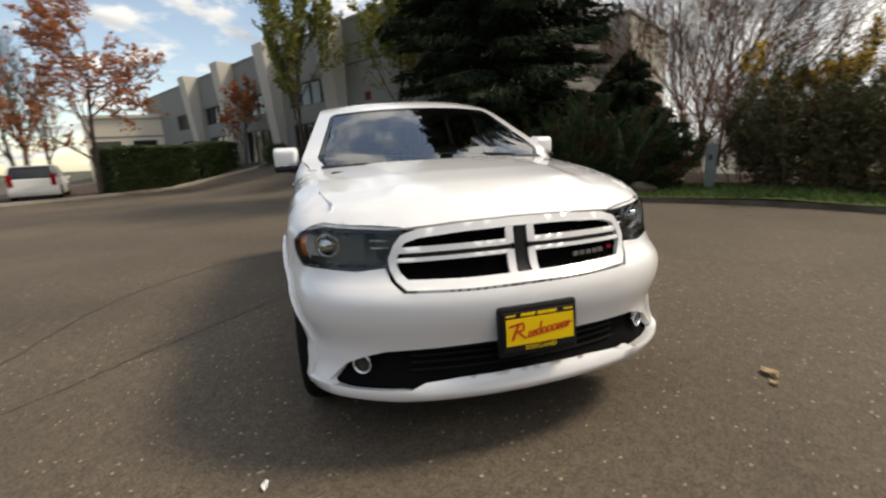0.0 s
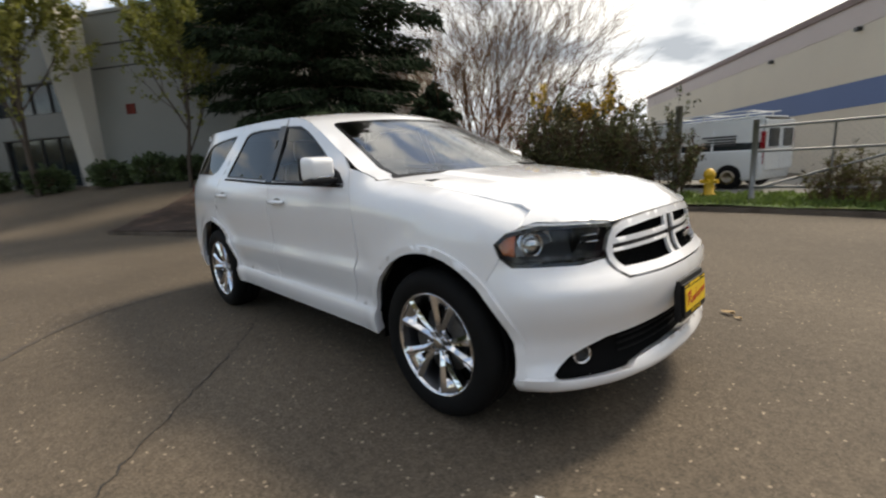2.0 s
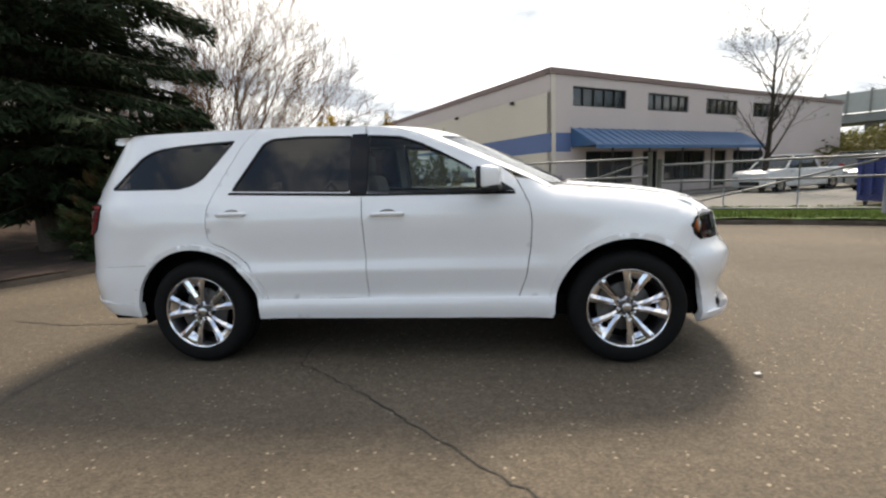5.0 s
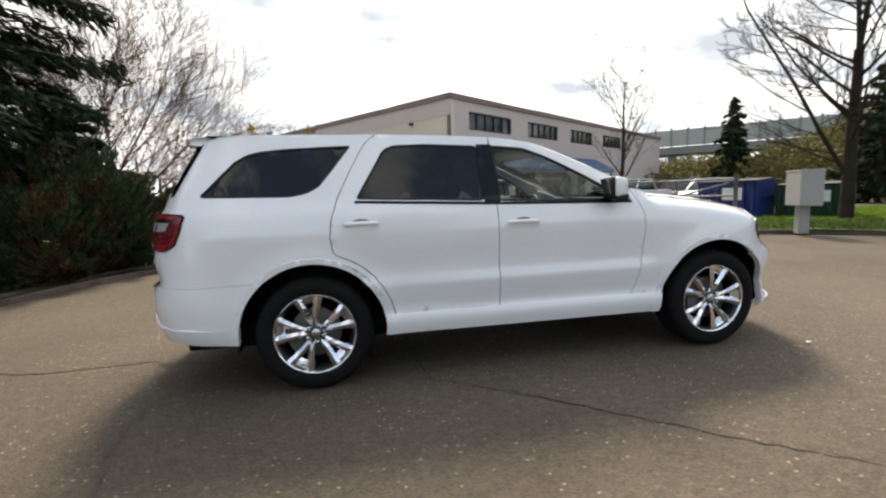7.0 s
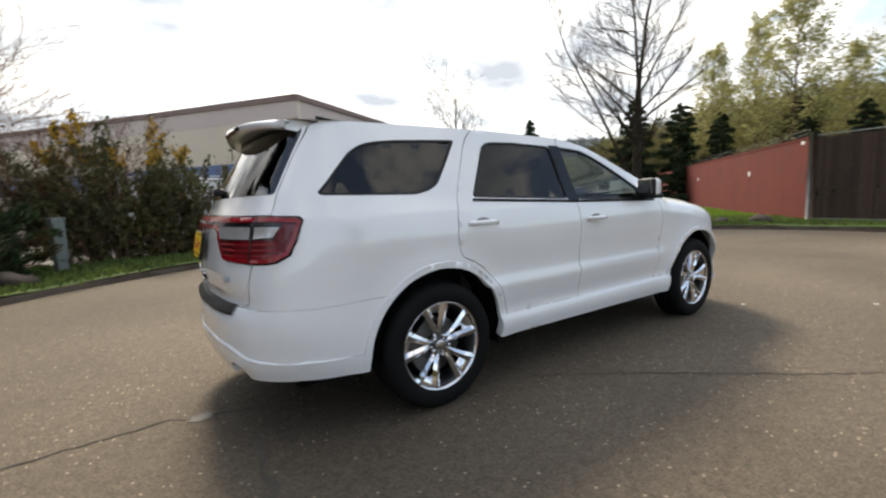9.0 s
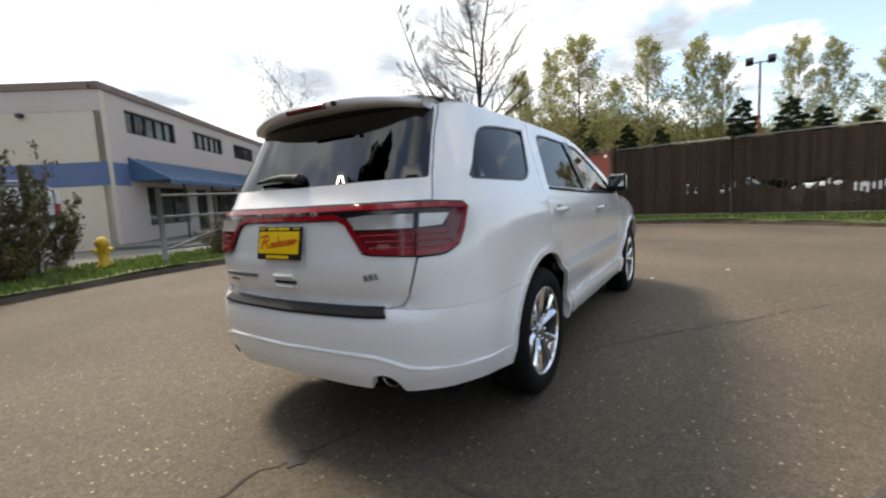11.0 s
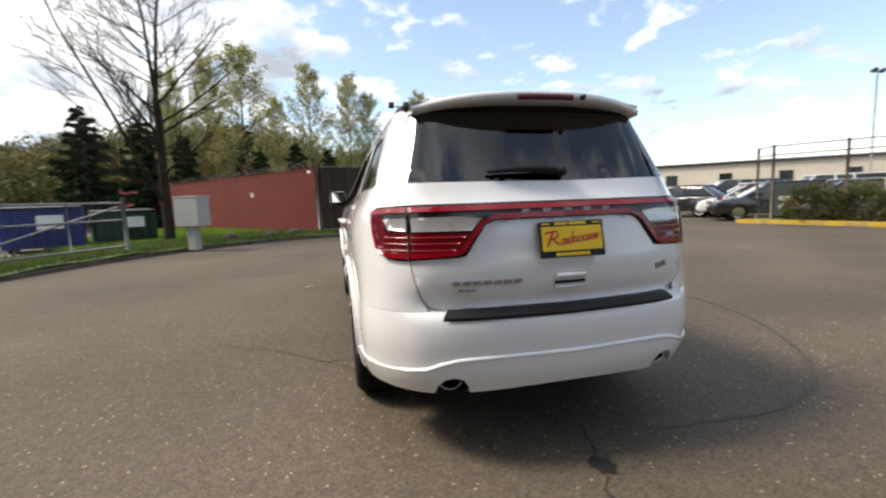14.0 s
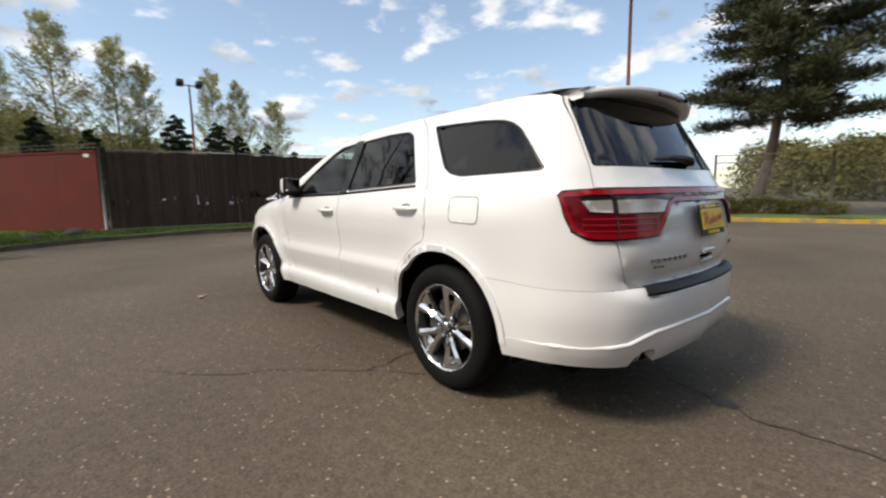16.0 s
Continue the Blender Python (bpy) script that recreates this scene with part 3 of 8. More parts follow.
def build_wheel(car):
    """One wheel for the right side; h runs outwards, from the tyre's outer wall."""
    w = new("wheel")
    w.parent = car
    w["label"] = "road wheel with chrome five-pair spoke alloy rim"
    ax = "Y"

    def flip(profile):
        return [(r, -h) for r, h in profile]
    lathe("tyre", flip([(.262, -.03), (.272, -.012), (.285, -.004), (.305, .0), (.335, .001), (.358, -.008), (.372, -.022), (.381, -.04), (.385, -.06),
                        (.385, -.10), (.379, -.104), (.379, -.110), (.385, -.114), (.385, -.15), (.379, -.154), (.379, -.16), (.385, -.164), (.385, -.21), (.378, -.235), (.355, -.255), (.30, -.262), (.26, -.24)]),
          M_RUBBER, w, "black road tyre with low sidewall", 56, ax)
    lathe("rim", flip([(.250, -.20), (.236, -.16), (.240, -.06), (.250, -.034), (.256, -.026)]),
          M_POCKET, w, "dark rim barrel", 56, ax)
    lathe("rim_lip", flip([(.255, -.030), (.258, -.018), (.264, -.011), (.2675, -.011), (.2685, -.016), (.267, -.03)]), M_CHROME, w, "bright chrome rim lip", 56, ax)
    lathe("rim_back", flip([(.0, -.115), (.10, -.118), (.236, -.15)]), M_INNER, w, "", 32, ax)
    lathe("brake_disc", flip([(.07, -.085), (.165, -.085), (.168, -.088), (.168, -.105), (.07, -.105)]), M_DISC, w, "grey steel brake disc", 40, ax)
    vs, fs = [], []
    for k in range(9):
        t = radians(150 + k * 8)
        for r, h in ((.115, -.075), (.19, -.075), (.19, -.115), (.115, -.115)):
            vs.append((r * math.cos(t), -h, r * math.sin(t)))
    for k in range(8):
        for i in range(4):
            j = (i + 1) % 4
            fs.append((k * 4 + i, k * 4 + j, k * 4 + 4 + j, k * 4 + 4 + i))
    fs += [(0, 1, 2, 3), (35, 34, 33, 32)]
    raw("brake_caliper", vs, fs, M_DISC, w, "grey brake caliper")
    # five pairs of spokes: each pair is a wedge, split by a small window that a bridge closes towards the rim
    rows = ((.040, .58, .32, .02, -.050), (.070, .42, .25, .01, -.043), (.095, .375, .22, .0, -.036), (.12, .362, .21, .035, -.031), (.155, .362, .225, .085, -.026), (.19, .368, .24, .115, -.022), (.215, .374, .25, .13, -.020), (.240, .38, .26, .145, -.018), (.262, .385, .27, .155, -.018))
    for p in range(5):
        c0 = radians(72 * p + 18)
        for s in (-1, 1):
            vs, fs = [], []
            for r, ao, ac, ai, h in rows:
                for ang, dh in ((ao + .006 / r, .045), (ao, .011), (ac + .02, .0), (ac - .02, .0), (ai, .016), (ai - .002, .045)):
                    t = c0 + s * ang
                    vs.append((r * math.cos(t), -(h - dh), r * math.sin(t)))
            for i in range(len(rows) - 1):
                for q in range(5):
                    fs.append((i * 6 + q, i * 6 + q + 1, i * 6 + 7 + q, i * 6 + 6 + q)[::-s])
            raw("spoke", vs, fs, M_CHROME, w, "", False)
        vs = []
        for r, wd, dh in ((.196, .120, .044), (.216, .135, .024), (.240, .148, .014), (.262, .158, .012)):
            for k in range(5):
                t = c0 - wd + 2 * wd * k / 4
                vs.append((r * math.cos(t), .020 + dh, r * math.sin(t)))
        raw("spoke_bridge", vs, [(i * 5 + k, i * 5 + k + 1, i * 5 + k + 6, i * 5 + k + 5) for i in range(3) for k in range(4)], M_CHROME, w, "", True)
        t = c0 + radians(36)
        lathe("lug_nut", flip([(.0, -.030), (.009, -.031), (.0105, -.036), (.0105, -.06)]), M_CHROME, w, "", 8, ax, Matrix.Translation((.060 * math.cos(t), 0, .060 * math.sin(t))))
    lathe("hub_ring", flip([(.0, -.052), (.074, -.054), (.076, -.065)]), M_POCKET, w, "", 24, ax)
    lathe("hub_cap", flip([(.0, -.030), (.022, -.031), (.031, -.035), (.033, -.042), (.033, -.06)]), M_ALLOY, w, "round silver hub cap", 24, ax)
    return w


def plate(parent, name, place, w=.318, h=.162, written=True):
    """A dealer plate: yellow card in a black frame; local x to the right, y up, z out."""
    holder = box_part(name, (-w / 2, -h / 2, -.012), (w / 2, h / 2, .0), M_BLACK, parent, "yellow dealer plate with red lettering in black frame", .004, place)
    bm = bmesh.new()
    iw, ih = w / 2 - .012, h / 2
    box(bm, (-iw, -ih + .030, .001), (iw, ih - .024, .003), 0, place)
    part("plate_card", bm, M_YELLOW, holder, "yellow plate card")
    strips = [((x, ih - .017, .0), (x + .019, ih - .005, .0025)) for x in (-.082, -.061, -.040, -.010, .011, .032, .053)] + [((-.145, ih - .014, .0), (-.105, ih - .008, .0025)), ((.105, ih - .014, .0), (.145, ih - .008, .0025))]
    if not written:
        strips += [((x, -ih + .007, .0), (x + .017, -ih + .022, .0025)) for x in (-.085, -.064, -.043, -.022, -.001, .020, .041, .062)]
    for lo, hi in strips:
        bm = bmesh.new()
        box(bm, lo, hi, 0, place)
        part("frame_print", bm, M_YELLOW, holder, "yellow print on the plate frame")
    # a sweep of script drawn as plain strokes, rising to the right
    vs, fs = [], []

    def stroke(p, q, t):
        p, q = Vector((*p, .005)), Vector((*q, .005))
        d = (q - p).normalized()
        n = Vector((-d.y, d.x, 0)) * t
        o = len(vs)
        vs.extend([place @ (p + n), place @ (p - n), place @ (q - n), place @ (q + n)])
        fs.append((o, o + 1, o + 2, o + 3))
    stroke((-.125, -.030), (-.095, .032), .005)
    stroke((-.135, .028), (-.075, .038), .004)
    stroke((-.075, .036), (-.072, .010), .004)
    stroke((-.072, .010), (-.102, .004), .0035)
    stroke((-.100, .004), (-.066, -.026), .004)
    xs = [-.056, -.036, -.020, .004, .026, .050, .074, .092, .112, .128]
    for i, (a, b) in enumerate(zip(xs, xs[1:])):
        y0, y1 = -.024 + .12 * (a + .06), -.024 + .12 * (b + .06)
        stroke((a, y0), (a + .006, y0 + .024), .003)
        stroke((a + .006, y0 + .024), (b - .004, y1 + .020), .0025)
        stroke((b - .004, y1 + .02), (b - .006, y1), .003)
        stroke((a, y0), (b - .006, y1), .0025)
    stroke((-.004, -.014), (.004, .036), .003)
    stroke((.100, .004), (.138, .016), .003)
    raw("script_print", vs, fs, M_PLATERED, holder, "red script strokes")
    if written:
        cu = bpy.data.curves.new("word", "FONT")
        cu.body, cu.size, cu.align_x, cu.align_y = "KIRKLAND", .028, "CENTER", "CENTER"
        cu.extrude = .0004
        tmp = bpy.data.objects.new("word", cu)
        scene.collection.objects.link(tmp)
        me = bpy.data.meshes.new_from_object(tmp)
        bpy.data.objects.remove(tmp)
        me.transform(place @ Matrix.Translation((0, -ih + .015, .0032)))
        link_mesh("town_name", me, M_YELLOW, holder, "yellow printed town name")
    return holder


def build_car():
    car = thing("suv", "white three-row sport utility vehicle parked on asphalt", "car")
    P = M_PAINT
    # ---- sides ----
    hl = [(front_y(.50), .974), (front_y(.575), .838), (front_y(.70), .826), (skin_x(1.985, .832), .832), (skin_x(1.938, .875), .875), (skin_x(1.913, .925), .925), (skin_x(1.945, .966), .966), (skin_x(2.03, .988), .988), (front_y(.66), .985)]
    hl = rounded(hl, .02, 3)
    top = [(x, fender_top(x) - .0012) for x in (1.06, 1.2, 1.35, 1.5, 1.65, 1.8, 1.92, 2.02)]
    fender = [(.815, .4685), (.862, .60), (.897, .80), (.907, .99), (.892, 1.10), (.846, 1.205), (.806, 1.278)] + [
        (.90, edge_z(.90) - .004), (1.02, edge_z(1.02) - .004)] + top + [(2.035, .996), (1.940, .972), (1.905, .927), (1.93, .866), (1.85, .715)] + arc_pts(AXLE_F, 44, 172)
    panel("front_fender", side_poly(fender), body, P, car, step=.035, mirror=True)
    fdoor = [(.809, .4685), (.856, .60), (.891, .80), (.901, .99), (.886, 1.10), (.838, 1.205), (.798, 1.278)] + [
        (x, edge_z(x) - .001) for x in (.7, .55, .42, .30, .18, .08, -.06, -.16)] + [(-.232, edge_z(-.23) - .001), (-.240, 1.2), (-.236, .9), (-.232, .4685)]
    fwin = rounded([(-.215, 1.214), (-.221, 1.622), (.02, 1.600), (.16, 1.548), (.30, 1.480), (.46, 1.392), (.62, 1.296), (.775, 1.192), (.60, 1.192)], .02, 3)
    panel("front_door", side_poly(fdoor), body, P, car, [side_poly(fwin)], step=.035, mirror=True)
    rdoor = [(-.238, .4685), (-.242, .9), (-.246, 1.2), (-.240, edge_z(-.24) - .001)] + [(x, edge_z(x) - .001) for x in (-.4, -.6, -.8, -.95)] + [
        (-1.05, edge_z(-1.05) - .001), (-1.12, 1.652), (-1.17, 1.58), (-1.25, 1.43), (-1.325, 1.28), (-1.372, 1.14), (-1.386, 1.02), (-1.372, .93)] + [
        (-1.522 + .548 * math.cos(radians(a)), .385 + .548 * math.sin(radians(a))) for a in (72, 62, 52, 42, 32, 22, 12, 9.2)]
    rwin = rounded([(-.325, 1.222), (-.332, 1.622), (-.70, 1.638), (-.94, 1.632), (-1.01, 1.60), (-1.10, 1.45), (-1.215, 1.262)], .03, 3)
    panel("rear_door", side_poly(rdoor), body, P, car, [side_poly(rwin)], step=.035, mirror=True)
    qwin = rounded([(-1.222, 1.634), (-1.45, 1.626), (-1.66, 1.616), (-1.82, 1.600), (-1.90, 1.578), (-1.975, 1.535), (-2.055, 1.452), (-2.185, 1.318), (-2.165, 1.303), (-1.62, 1.291), (-1.52, 1.312), (-1.445, 1.352), (-1.34, 1.48)], .025, 3)
    tl_out = [(skin_x(x, z), z) for x, z in ((-2.405, .975), (-2.345, 1.010), (-2.306, 1.09), (-2.270, 1.184), (-2.286, 1.206))]
    quarter = side_poly([(-1.522 + .542 * math.cos(radians(a)), .385 + .542 * math.sin(radians(a))) for a in (9.2, 12, 22, 32, 42, 52, 62, 72)] + [
        (-1.378, .93), (-1.392, 1.02), (-1.378, 1.14), (-1.331, 1.28), (-1.256, 1.43), (-1.176, 1.58), (-1.126, 1.655), (-1.058, edge_z(-1.06) - .001)] + [
        (x, edge_z(x) - .001) for x in (-1.3, -1.5, -1.7, -1.9, -2.02, -2.10)]) + [
        (rear_y(.652, 1.697), 1.697), (rear_y(.640, 1.684), 1.684), (rear_y(.665, 1.55), 1.55), (rear_y(.687, 1.45), 1.45), (rear_y(.716, 1.32), 1.32), (rear_y(.740, 1.213), 1.213)] + tl_out[::-1] + [
        (rear_y(.78, .969), .969), (rear_y(.712, .966), .966), (rear_y(.702, .90), .90), (rear_y(.672, .80), .80), (rear_y(.645, .7395), .7395), (skin_x(-2.2, .7395), .7395)] + side_poly(arc_pts(AXLE_R, 131, 8, 18))
    panel("quarter_panel", quarter, body, P, car, [side_poly(qwin)], step=.035, mirror=True)
    sill = [(1.035, .478), (-1.035, .478), (-1.045, .42), (-1.055, .338), (1.04, .325), (1.045, .40)]
    panel("sill", side_poly(sill), body, P, car, step=.03, mirror=True, off=.013, rim=.06)
    # arch lips
    for ax, a0, a1 in ((AXLE_F, -8, 184), (AXLE_R, -3, 177)):
        for r0, r1, off in ((ARCH_R - .012, ARCH_R + .026, .010),):
            o, i = arc_pts(ax, a0, a1, 26, r1), arc_pts(ax, a1, a0, 26, r0)
            panel("arch_lip", side_poly(o + i), body, P, car, step=.03, rim=.03, mirror=True, off=off + .004)
    # glass of the sides, with black seals
    for nm, win, mat in (("front_window", fwin, M_CLEAR), ("rear_window", rwin, M_PRIVACY), ("quarter_window", qwin, M_PRIVACY)):
        panel(nm, side_poly(win), body, mat, car, step=.06, rim=0, mirror=True, off=-.010)
        panel("window_seal", side_poly(band(win, -.006)), body, M_TRIM, car, [side_poly(band(win, .013))], step=.06, rim=.02, mirror=True, off=-.004)
    panel("pillar_trim", side_poly([(-.211, 1.205), (-.219, 1.63), (-.335, 1.63), (-.328, 1.205)]), body, M_PILLAR, car, step=.05, mirror=True, off=.001, rim=.012)
    panel("belt_strip", side_poly([(.80, 1.172), (.795, 1.190), (-.2, 1.212), (-1.215, 1.256), (-1.225, 1.240), (-.2, 1.196)]), body, M_RUBBER, car, step=.05, mirror=True, off=.006, rim=.012)
    # mirror sail
    panel("mirror_sail", side_poly([(.80, 1.195), (.60, 1.20), (.60, 1.30), (.70, 1.262)]), body, M_BLACK, car, step=.05, mirror=True, off=.004)
    # door handles
    for x, z in ((-.06, 1.068), (-1.185, 1.103)):
        pts = [body(at_x(x + d), z + .004 * math.cos(d * 12), o) for d, o in ((-.11, .004), (-.095, .022), (-.05, .034), (0, .037), (.05, .034), (.095, .022), (.11, .004))]
        for s in (1, -1):
            tube("door_handle", [(p.x, p.y * s, p.z) for p in pts], [.012, .015, .016, .016, .016, .015, .012], P, car, "white door handle", 10)
            cup = [body(at_x(x + .055 * math.cos(t)), z + .012 + .022 * math.sin(t), .0025) for t in np.linspace(0, 2 * math.pi, 20)[:-1]]
            raw("handle_cup", [(p.x, p.y * s, p.z) for p in cup], [tuple(range(19))[::s]], M_LIGHTTRIM, car)
    # fuel flap on the left side: a thin groove round it
    fl = rounded([(-1.84, 1.030), (-1.61, 1.034), (-1.60, 1.178), (-1.83, 1.178)], .035, 4)
    panel("fuel_flap", side_poly(band(fl, .004)), lambda u, z, o: body(-u, z, o), P, car, step=.04, off=.0015, rim=.004, label="white fuel filler flap")
    panel("fuel_flap_gap", side_poly(band(fl, -.002)), lambda u, z, o: body(-u, z, o), M_LIGHTTRIM, car, [side_poly(band(fl, .0035))], step=.05, rim=0, off=.0015)
    # ---- roof with windscreen ----
    L = float(MID_ARC[-1])
    b0, b1 = .006, roof_b(.46)
    ws = rounded([(-.640, b0), (.640, b0), (.625, b1 - .05), (.60, b1), (-.60, b1), (-.625, b1 - .05)], .04, 3)
    panel("roof", [(-.72, 0), (.72, 0), (.72, L), (-.72, L)], roof_at, P, car, [ws], step=.045, rim=.0, label="white roof and windscreen pillars")
    panel("windscreen", ws, roof_at, M_SCREEN, car, step=.06, rim=0, off=-.006, label="clear laminated windscreen")
    panel("windscreen_band", band(ws, -.004), roof_at, M_GLOSSBLACK, car, [band(ws, .028)], step=.06, rim=0, off=-.003)
    panel("cowl_strip", [(-.655, -.0), (.655, -.0), (.655, .045), (-.655, .045)], roof_at, M_BLACK, car, step=.06, rim=0, off=.002, label="black strip at the foot of the windscreen")
    for x0, x1, y0, y1, z in ((1.14, .98, -.05, -.60, 1.258), (1.19, 1.06, .48, -.10, 1.250)):
        tube("wiper", [(x0 + .02, y0, 1.232), (x0, (y0 * 2 + y1) / 3, z), (x1, y1, z + .02)], [.011, .009, .006], M_BLACK, car, "black windscreen wiper")
    box_part("cowl", (1.10, -.70, 1.10), (1.34, .70, 1.196), M_BLACK, car, "black plastic cowl", .02)
    # ---- hood ----
    xs = (1.06, 1.2, 1.35, 1.5, 1.65, 1.8, 1.92, 1.98)
    side = [(x, abs(body(skin_x(x, fender_top(x)), fender_top(x)).y) - .0005) for x in xs]
    nose = [(q.x - .004, abs(q.y)) for q in [body(u, .986) for u in (at_x(2.03), front_y(.80), front_y(.72), front_y(.63), front_y(.56), front_y(.50), front_y(.40), front_y(.25), front_y(.1))]]
    rear = [(1.082, .70), (1.142, .60), (1.236, .40), (1.295, .2)]
    half = rear[::-1] + side + nose
    outline = [(x, y) for x, y in half] + [(body(0, .986).x - .002, 0)] + [(x, -y) for x, y in half[::-1]] + [(1.314, 0)]
    edge = sorted([(y, x) for x, y in nose] + [(0, body(0, .986).x - .002)])
    line = [(0, 1.010), (.25, 1.004), (.44, .991), (.52, .984), (.62, .990), (.72, .994), (.80, 1.000)]

    def hood_at(x, y, o):
        a = abs(y)
        xe = interp(a, edge)
        k = smooth01(1 - (xe - x) / (.26 - .18 * min(1, a / .75)))
        return Vector((x, y, hood_z(x, y) + (interp(a, line) - hood_z(xe, a)) * k + o))

    panel("hood", outline, hood_at, P, car, step=.03, rim=.012, label="white hood with a shallow centre bulge")
    for s in (1, -1):
        end = nose[0]
        tube("hood_seam", [(x, s * y, hood_z(x, y) - .0085) for x, y in side] + [(end[0] - .01, s * (end[1] - .008), .985)], [.0065] * 6 + [.012] * 3, P, car, "", 8)
    # ---- front ----
    gr = [(front_y(y), z) for y, z in ((.0001, 1.004), (.25, .998), (.44, .984), (.512, .962), (.545, .925), (.568, .872), (.562, .830), (.535, .790), (.49, .760), (.25, .754), (.0001, .755))]
    grille = gr + [(-u, z) for u, z in gr[::-1]]
    grille = [p for i, p in enumerate(grille) if i == 0 or (Vector(p) - Vector(grille[i - 1])).length > .002]
    nose_low = [(front_y(y), z) for y, z in ((.583, .836), (.556, .788), (.503, .750), (.25, .743), (.0, .744))]
    intake_top = [(front_y(.825), .356), (front_y(.80), .395), (front_y(.755), .438), (front_y(.69), .468), (front_y(.60), .495), (front_y(.5), .502), (front_y(.3), .508), (0, .512)]
    half = nose_low[::-1] + [(front_y(.70), .822), (skin_x(1.975, .828), .828), (skin_x(1.9315, .8645), .8645), (skin_x(1.8515, .7145), .7145)] + side_poly(arc_pts(AXLE_F, 43.5, -5, 8)) + [(skin_x(1.992, .340), .340)] + intake_top
    outline = half + [(-u, z) for u, z in half[::-1]]
    outline = [p for i, p in enumerate(outline) if i == 0 or (Vector(p) - Vector(outline[i - 1])).length > .002][:-1]
    panel("front_bumper", outline, body, P, car, step=.03, rim=.035, label="white front bumper cover")
    lip_top = [(skin_x(1.992, .336), .336), (skin_x(2.03, .345), .345), (front_y(.78), .352), (front_y(.50), .350), (front_y(.44), .372), (front_y(.3), .382), (0, .385)]
    half = [(0, .272), (front_y(.5), .270), (front_y(.75), .264), (skin_x(2.0, .262), .262), (skin_x(1.982, .27), .270)] + lip_top
    outline = half + [(-u, z) for u, z in half[::-1][1:-1]]
    panel("front_lip", outline, body, P, car, step=.03, rim=.05, off=.014, label="white front spoiler lip")
    inn = [(front_y(.82), .33), (front_y(.82), .40), (front_y(.72), .50), (front_y(.4), .53), (0, .535)]
    half = [(0, .33), (front_y(.4), .33), (front_y(.7), .32)] + inn
    outline = half + [(-u, z) for u, z in half[::-1][1:-1]]
    panel("lower_intake", outline, body, M_INNER, car, step=.05, rim=0, off=-.050, label="black lower air intake")
    for z in (.40, .43, .46, .485):
        pts = [body(u, z, -.035) for u in np.linspace(-front_y(.50), front_y(.50), 25)]
        tube("intake_slat", pts, .005, M_MESH, car, "", 6)
    for s in (1, -1):
        c = body(s * front_y(.705), .430, -.022)
        d = Vector((.86, -s * .5, 0)).normalized()
        m = Matrix.Translation(c) @ d.to_track_quat("X", "Z").to_matrix().to_4x4()
        fog = lathe("fog_lamp", [(.0, -.015), (.02, -.012), (.034, .0), (.034, .012)], M_POCKET, car, "round clear fog lamp with chrome ring", 24, "X", m)
        lathe("chrome_ring", [(.033, .0), (.036, .016), (.041, .018), (.043, .012), (.043, -.01)], M_CHROME, fog, "", 28, "X", m)
        lathe("lens", [(.0, .014), (.025, .012), (.034, .008)], M_LENS, fog, "", 24, "X", m)
    # grille: surround, cross, mesh
    panel("grille_surround", grille, body, P, car, [band(grille, .034)], step=.03, rim=.022, off=.006, label="white grille surround")
    panel("grille_gap", band(grille, -.0025), body, M_LIGHTTRIM, car, [band(grille, .008)], step=.04, rim=.02, off=.001)
    panel("grille_mesh", band(grille, .01), body, M_INNER, car, step=.05, rim=0, off=-.050, label="black honeycomb grille mesh")
    vs, fs = [], []
    for i in range(-30, 31):
        for j in range(14):
            y, z = i * .0165, .772 + j * .0165 + (i % 2) * .008
            if abs(y) > .50 or z > .985:
                continue
            p = body(math.copysign(front_y(abs(y)), -y) if y else 0, z, -.034)
            o = len(vs)
            for k in range(6):
                t = k * math.pi / 3
                vs.append((p.x, p.y + .0088 * math.cos(t), p.z + .0088 * math.sin(t)))
            for k in range(6):
                t = k * math.pi / 3
                vs.append((p.x - .006, p.y + .0058 * math.cos(t), p.z + .0058 * math.sin(t)))
            fs += [(o + k, o + (k + 1) % 6, o + 6 + (k + 1) % 6, o + 6 + k) for k in range(6)]
    raw("grille_honeycomb", vs, fs, M_MESH, car, "fine black honeycomb")
    for s in (1, -1):
        for z0, z1 in ((.921, .897), (.879, .862)):
            o = [(s * front_y(y), z0 + dz) for y, dz in ((.05, .0), (.25, -.002), (.540, -.006))]
            i = [(s * front_y(y), z1 + dz) for y, dz in ((.540, -.006), (.25, -.002), (.05, .0))]
            panel("grille_bar", o + i, body, P, car, step=.03, rim=.014, off=.004)
        for lo, hi in ((.900, .982), (.778, .876)):
            panel("grille_upright", [(s * front_y(.034), lo), (s * front_y(.066), lo), (s * front_y(.066), hi), (s * front_y(.034), hi)], body, P, car, step=.03, rim=.014, off=.0045)
    panel("grille_cross", [(-.030, .765), (.030, .765), (.030, .99), (-.030, .99)], body, M_BLACK, car, step=.03, rim=.03, off=-.004)
    for s in (1, -1):
        panel("grille_cross_bar", [(s * .04, .876), (s * front_y(.51), .874), (s * front_y(.51), .898), (s * .04, .900)], body, M_BLACK, car, step=.03, rim=.02, off=-.006)
    for k in range(5):
        y = .27 + k * .036
        p = body(-front_y(y), .822, -.012)
        box_part("badge_bar", (p.x - .004, p.y - .012, p.z - .009), (p.x + .008, p.y + .012, p.z + .009), M_SILVER, car, "small silver badge bar", .002)
    p = body(-front_y(.47), .826, -.012)
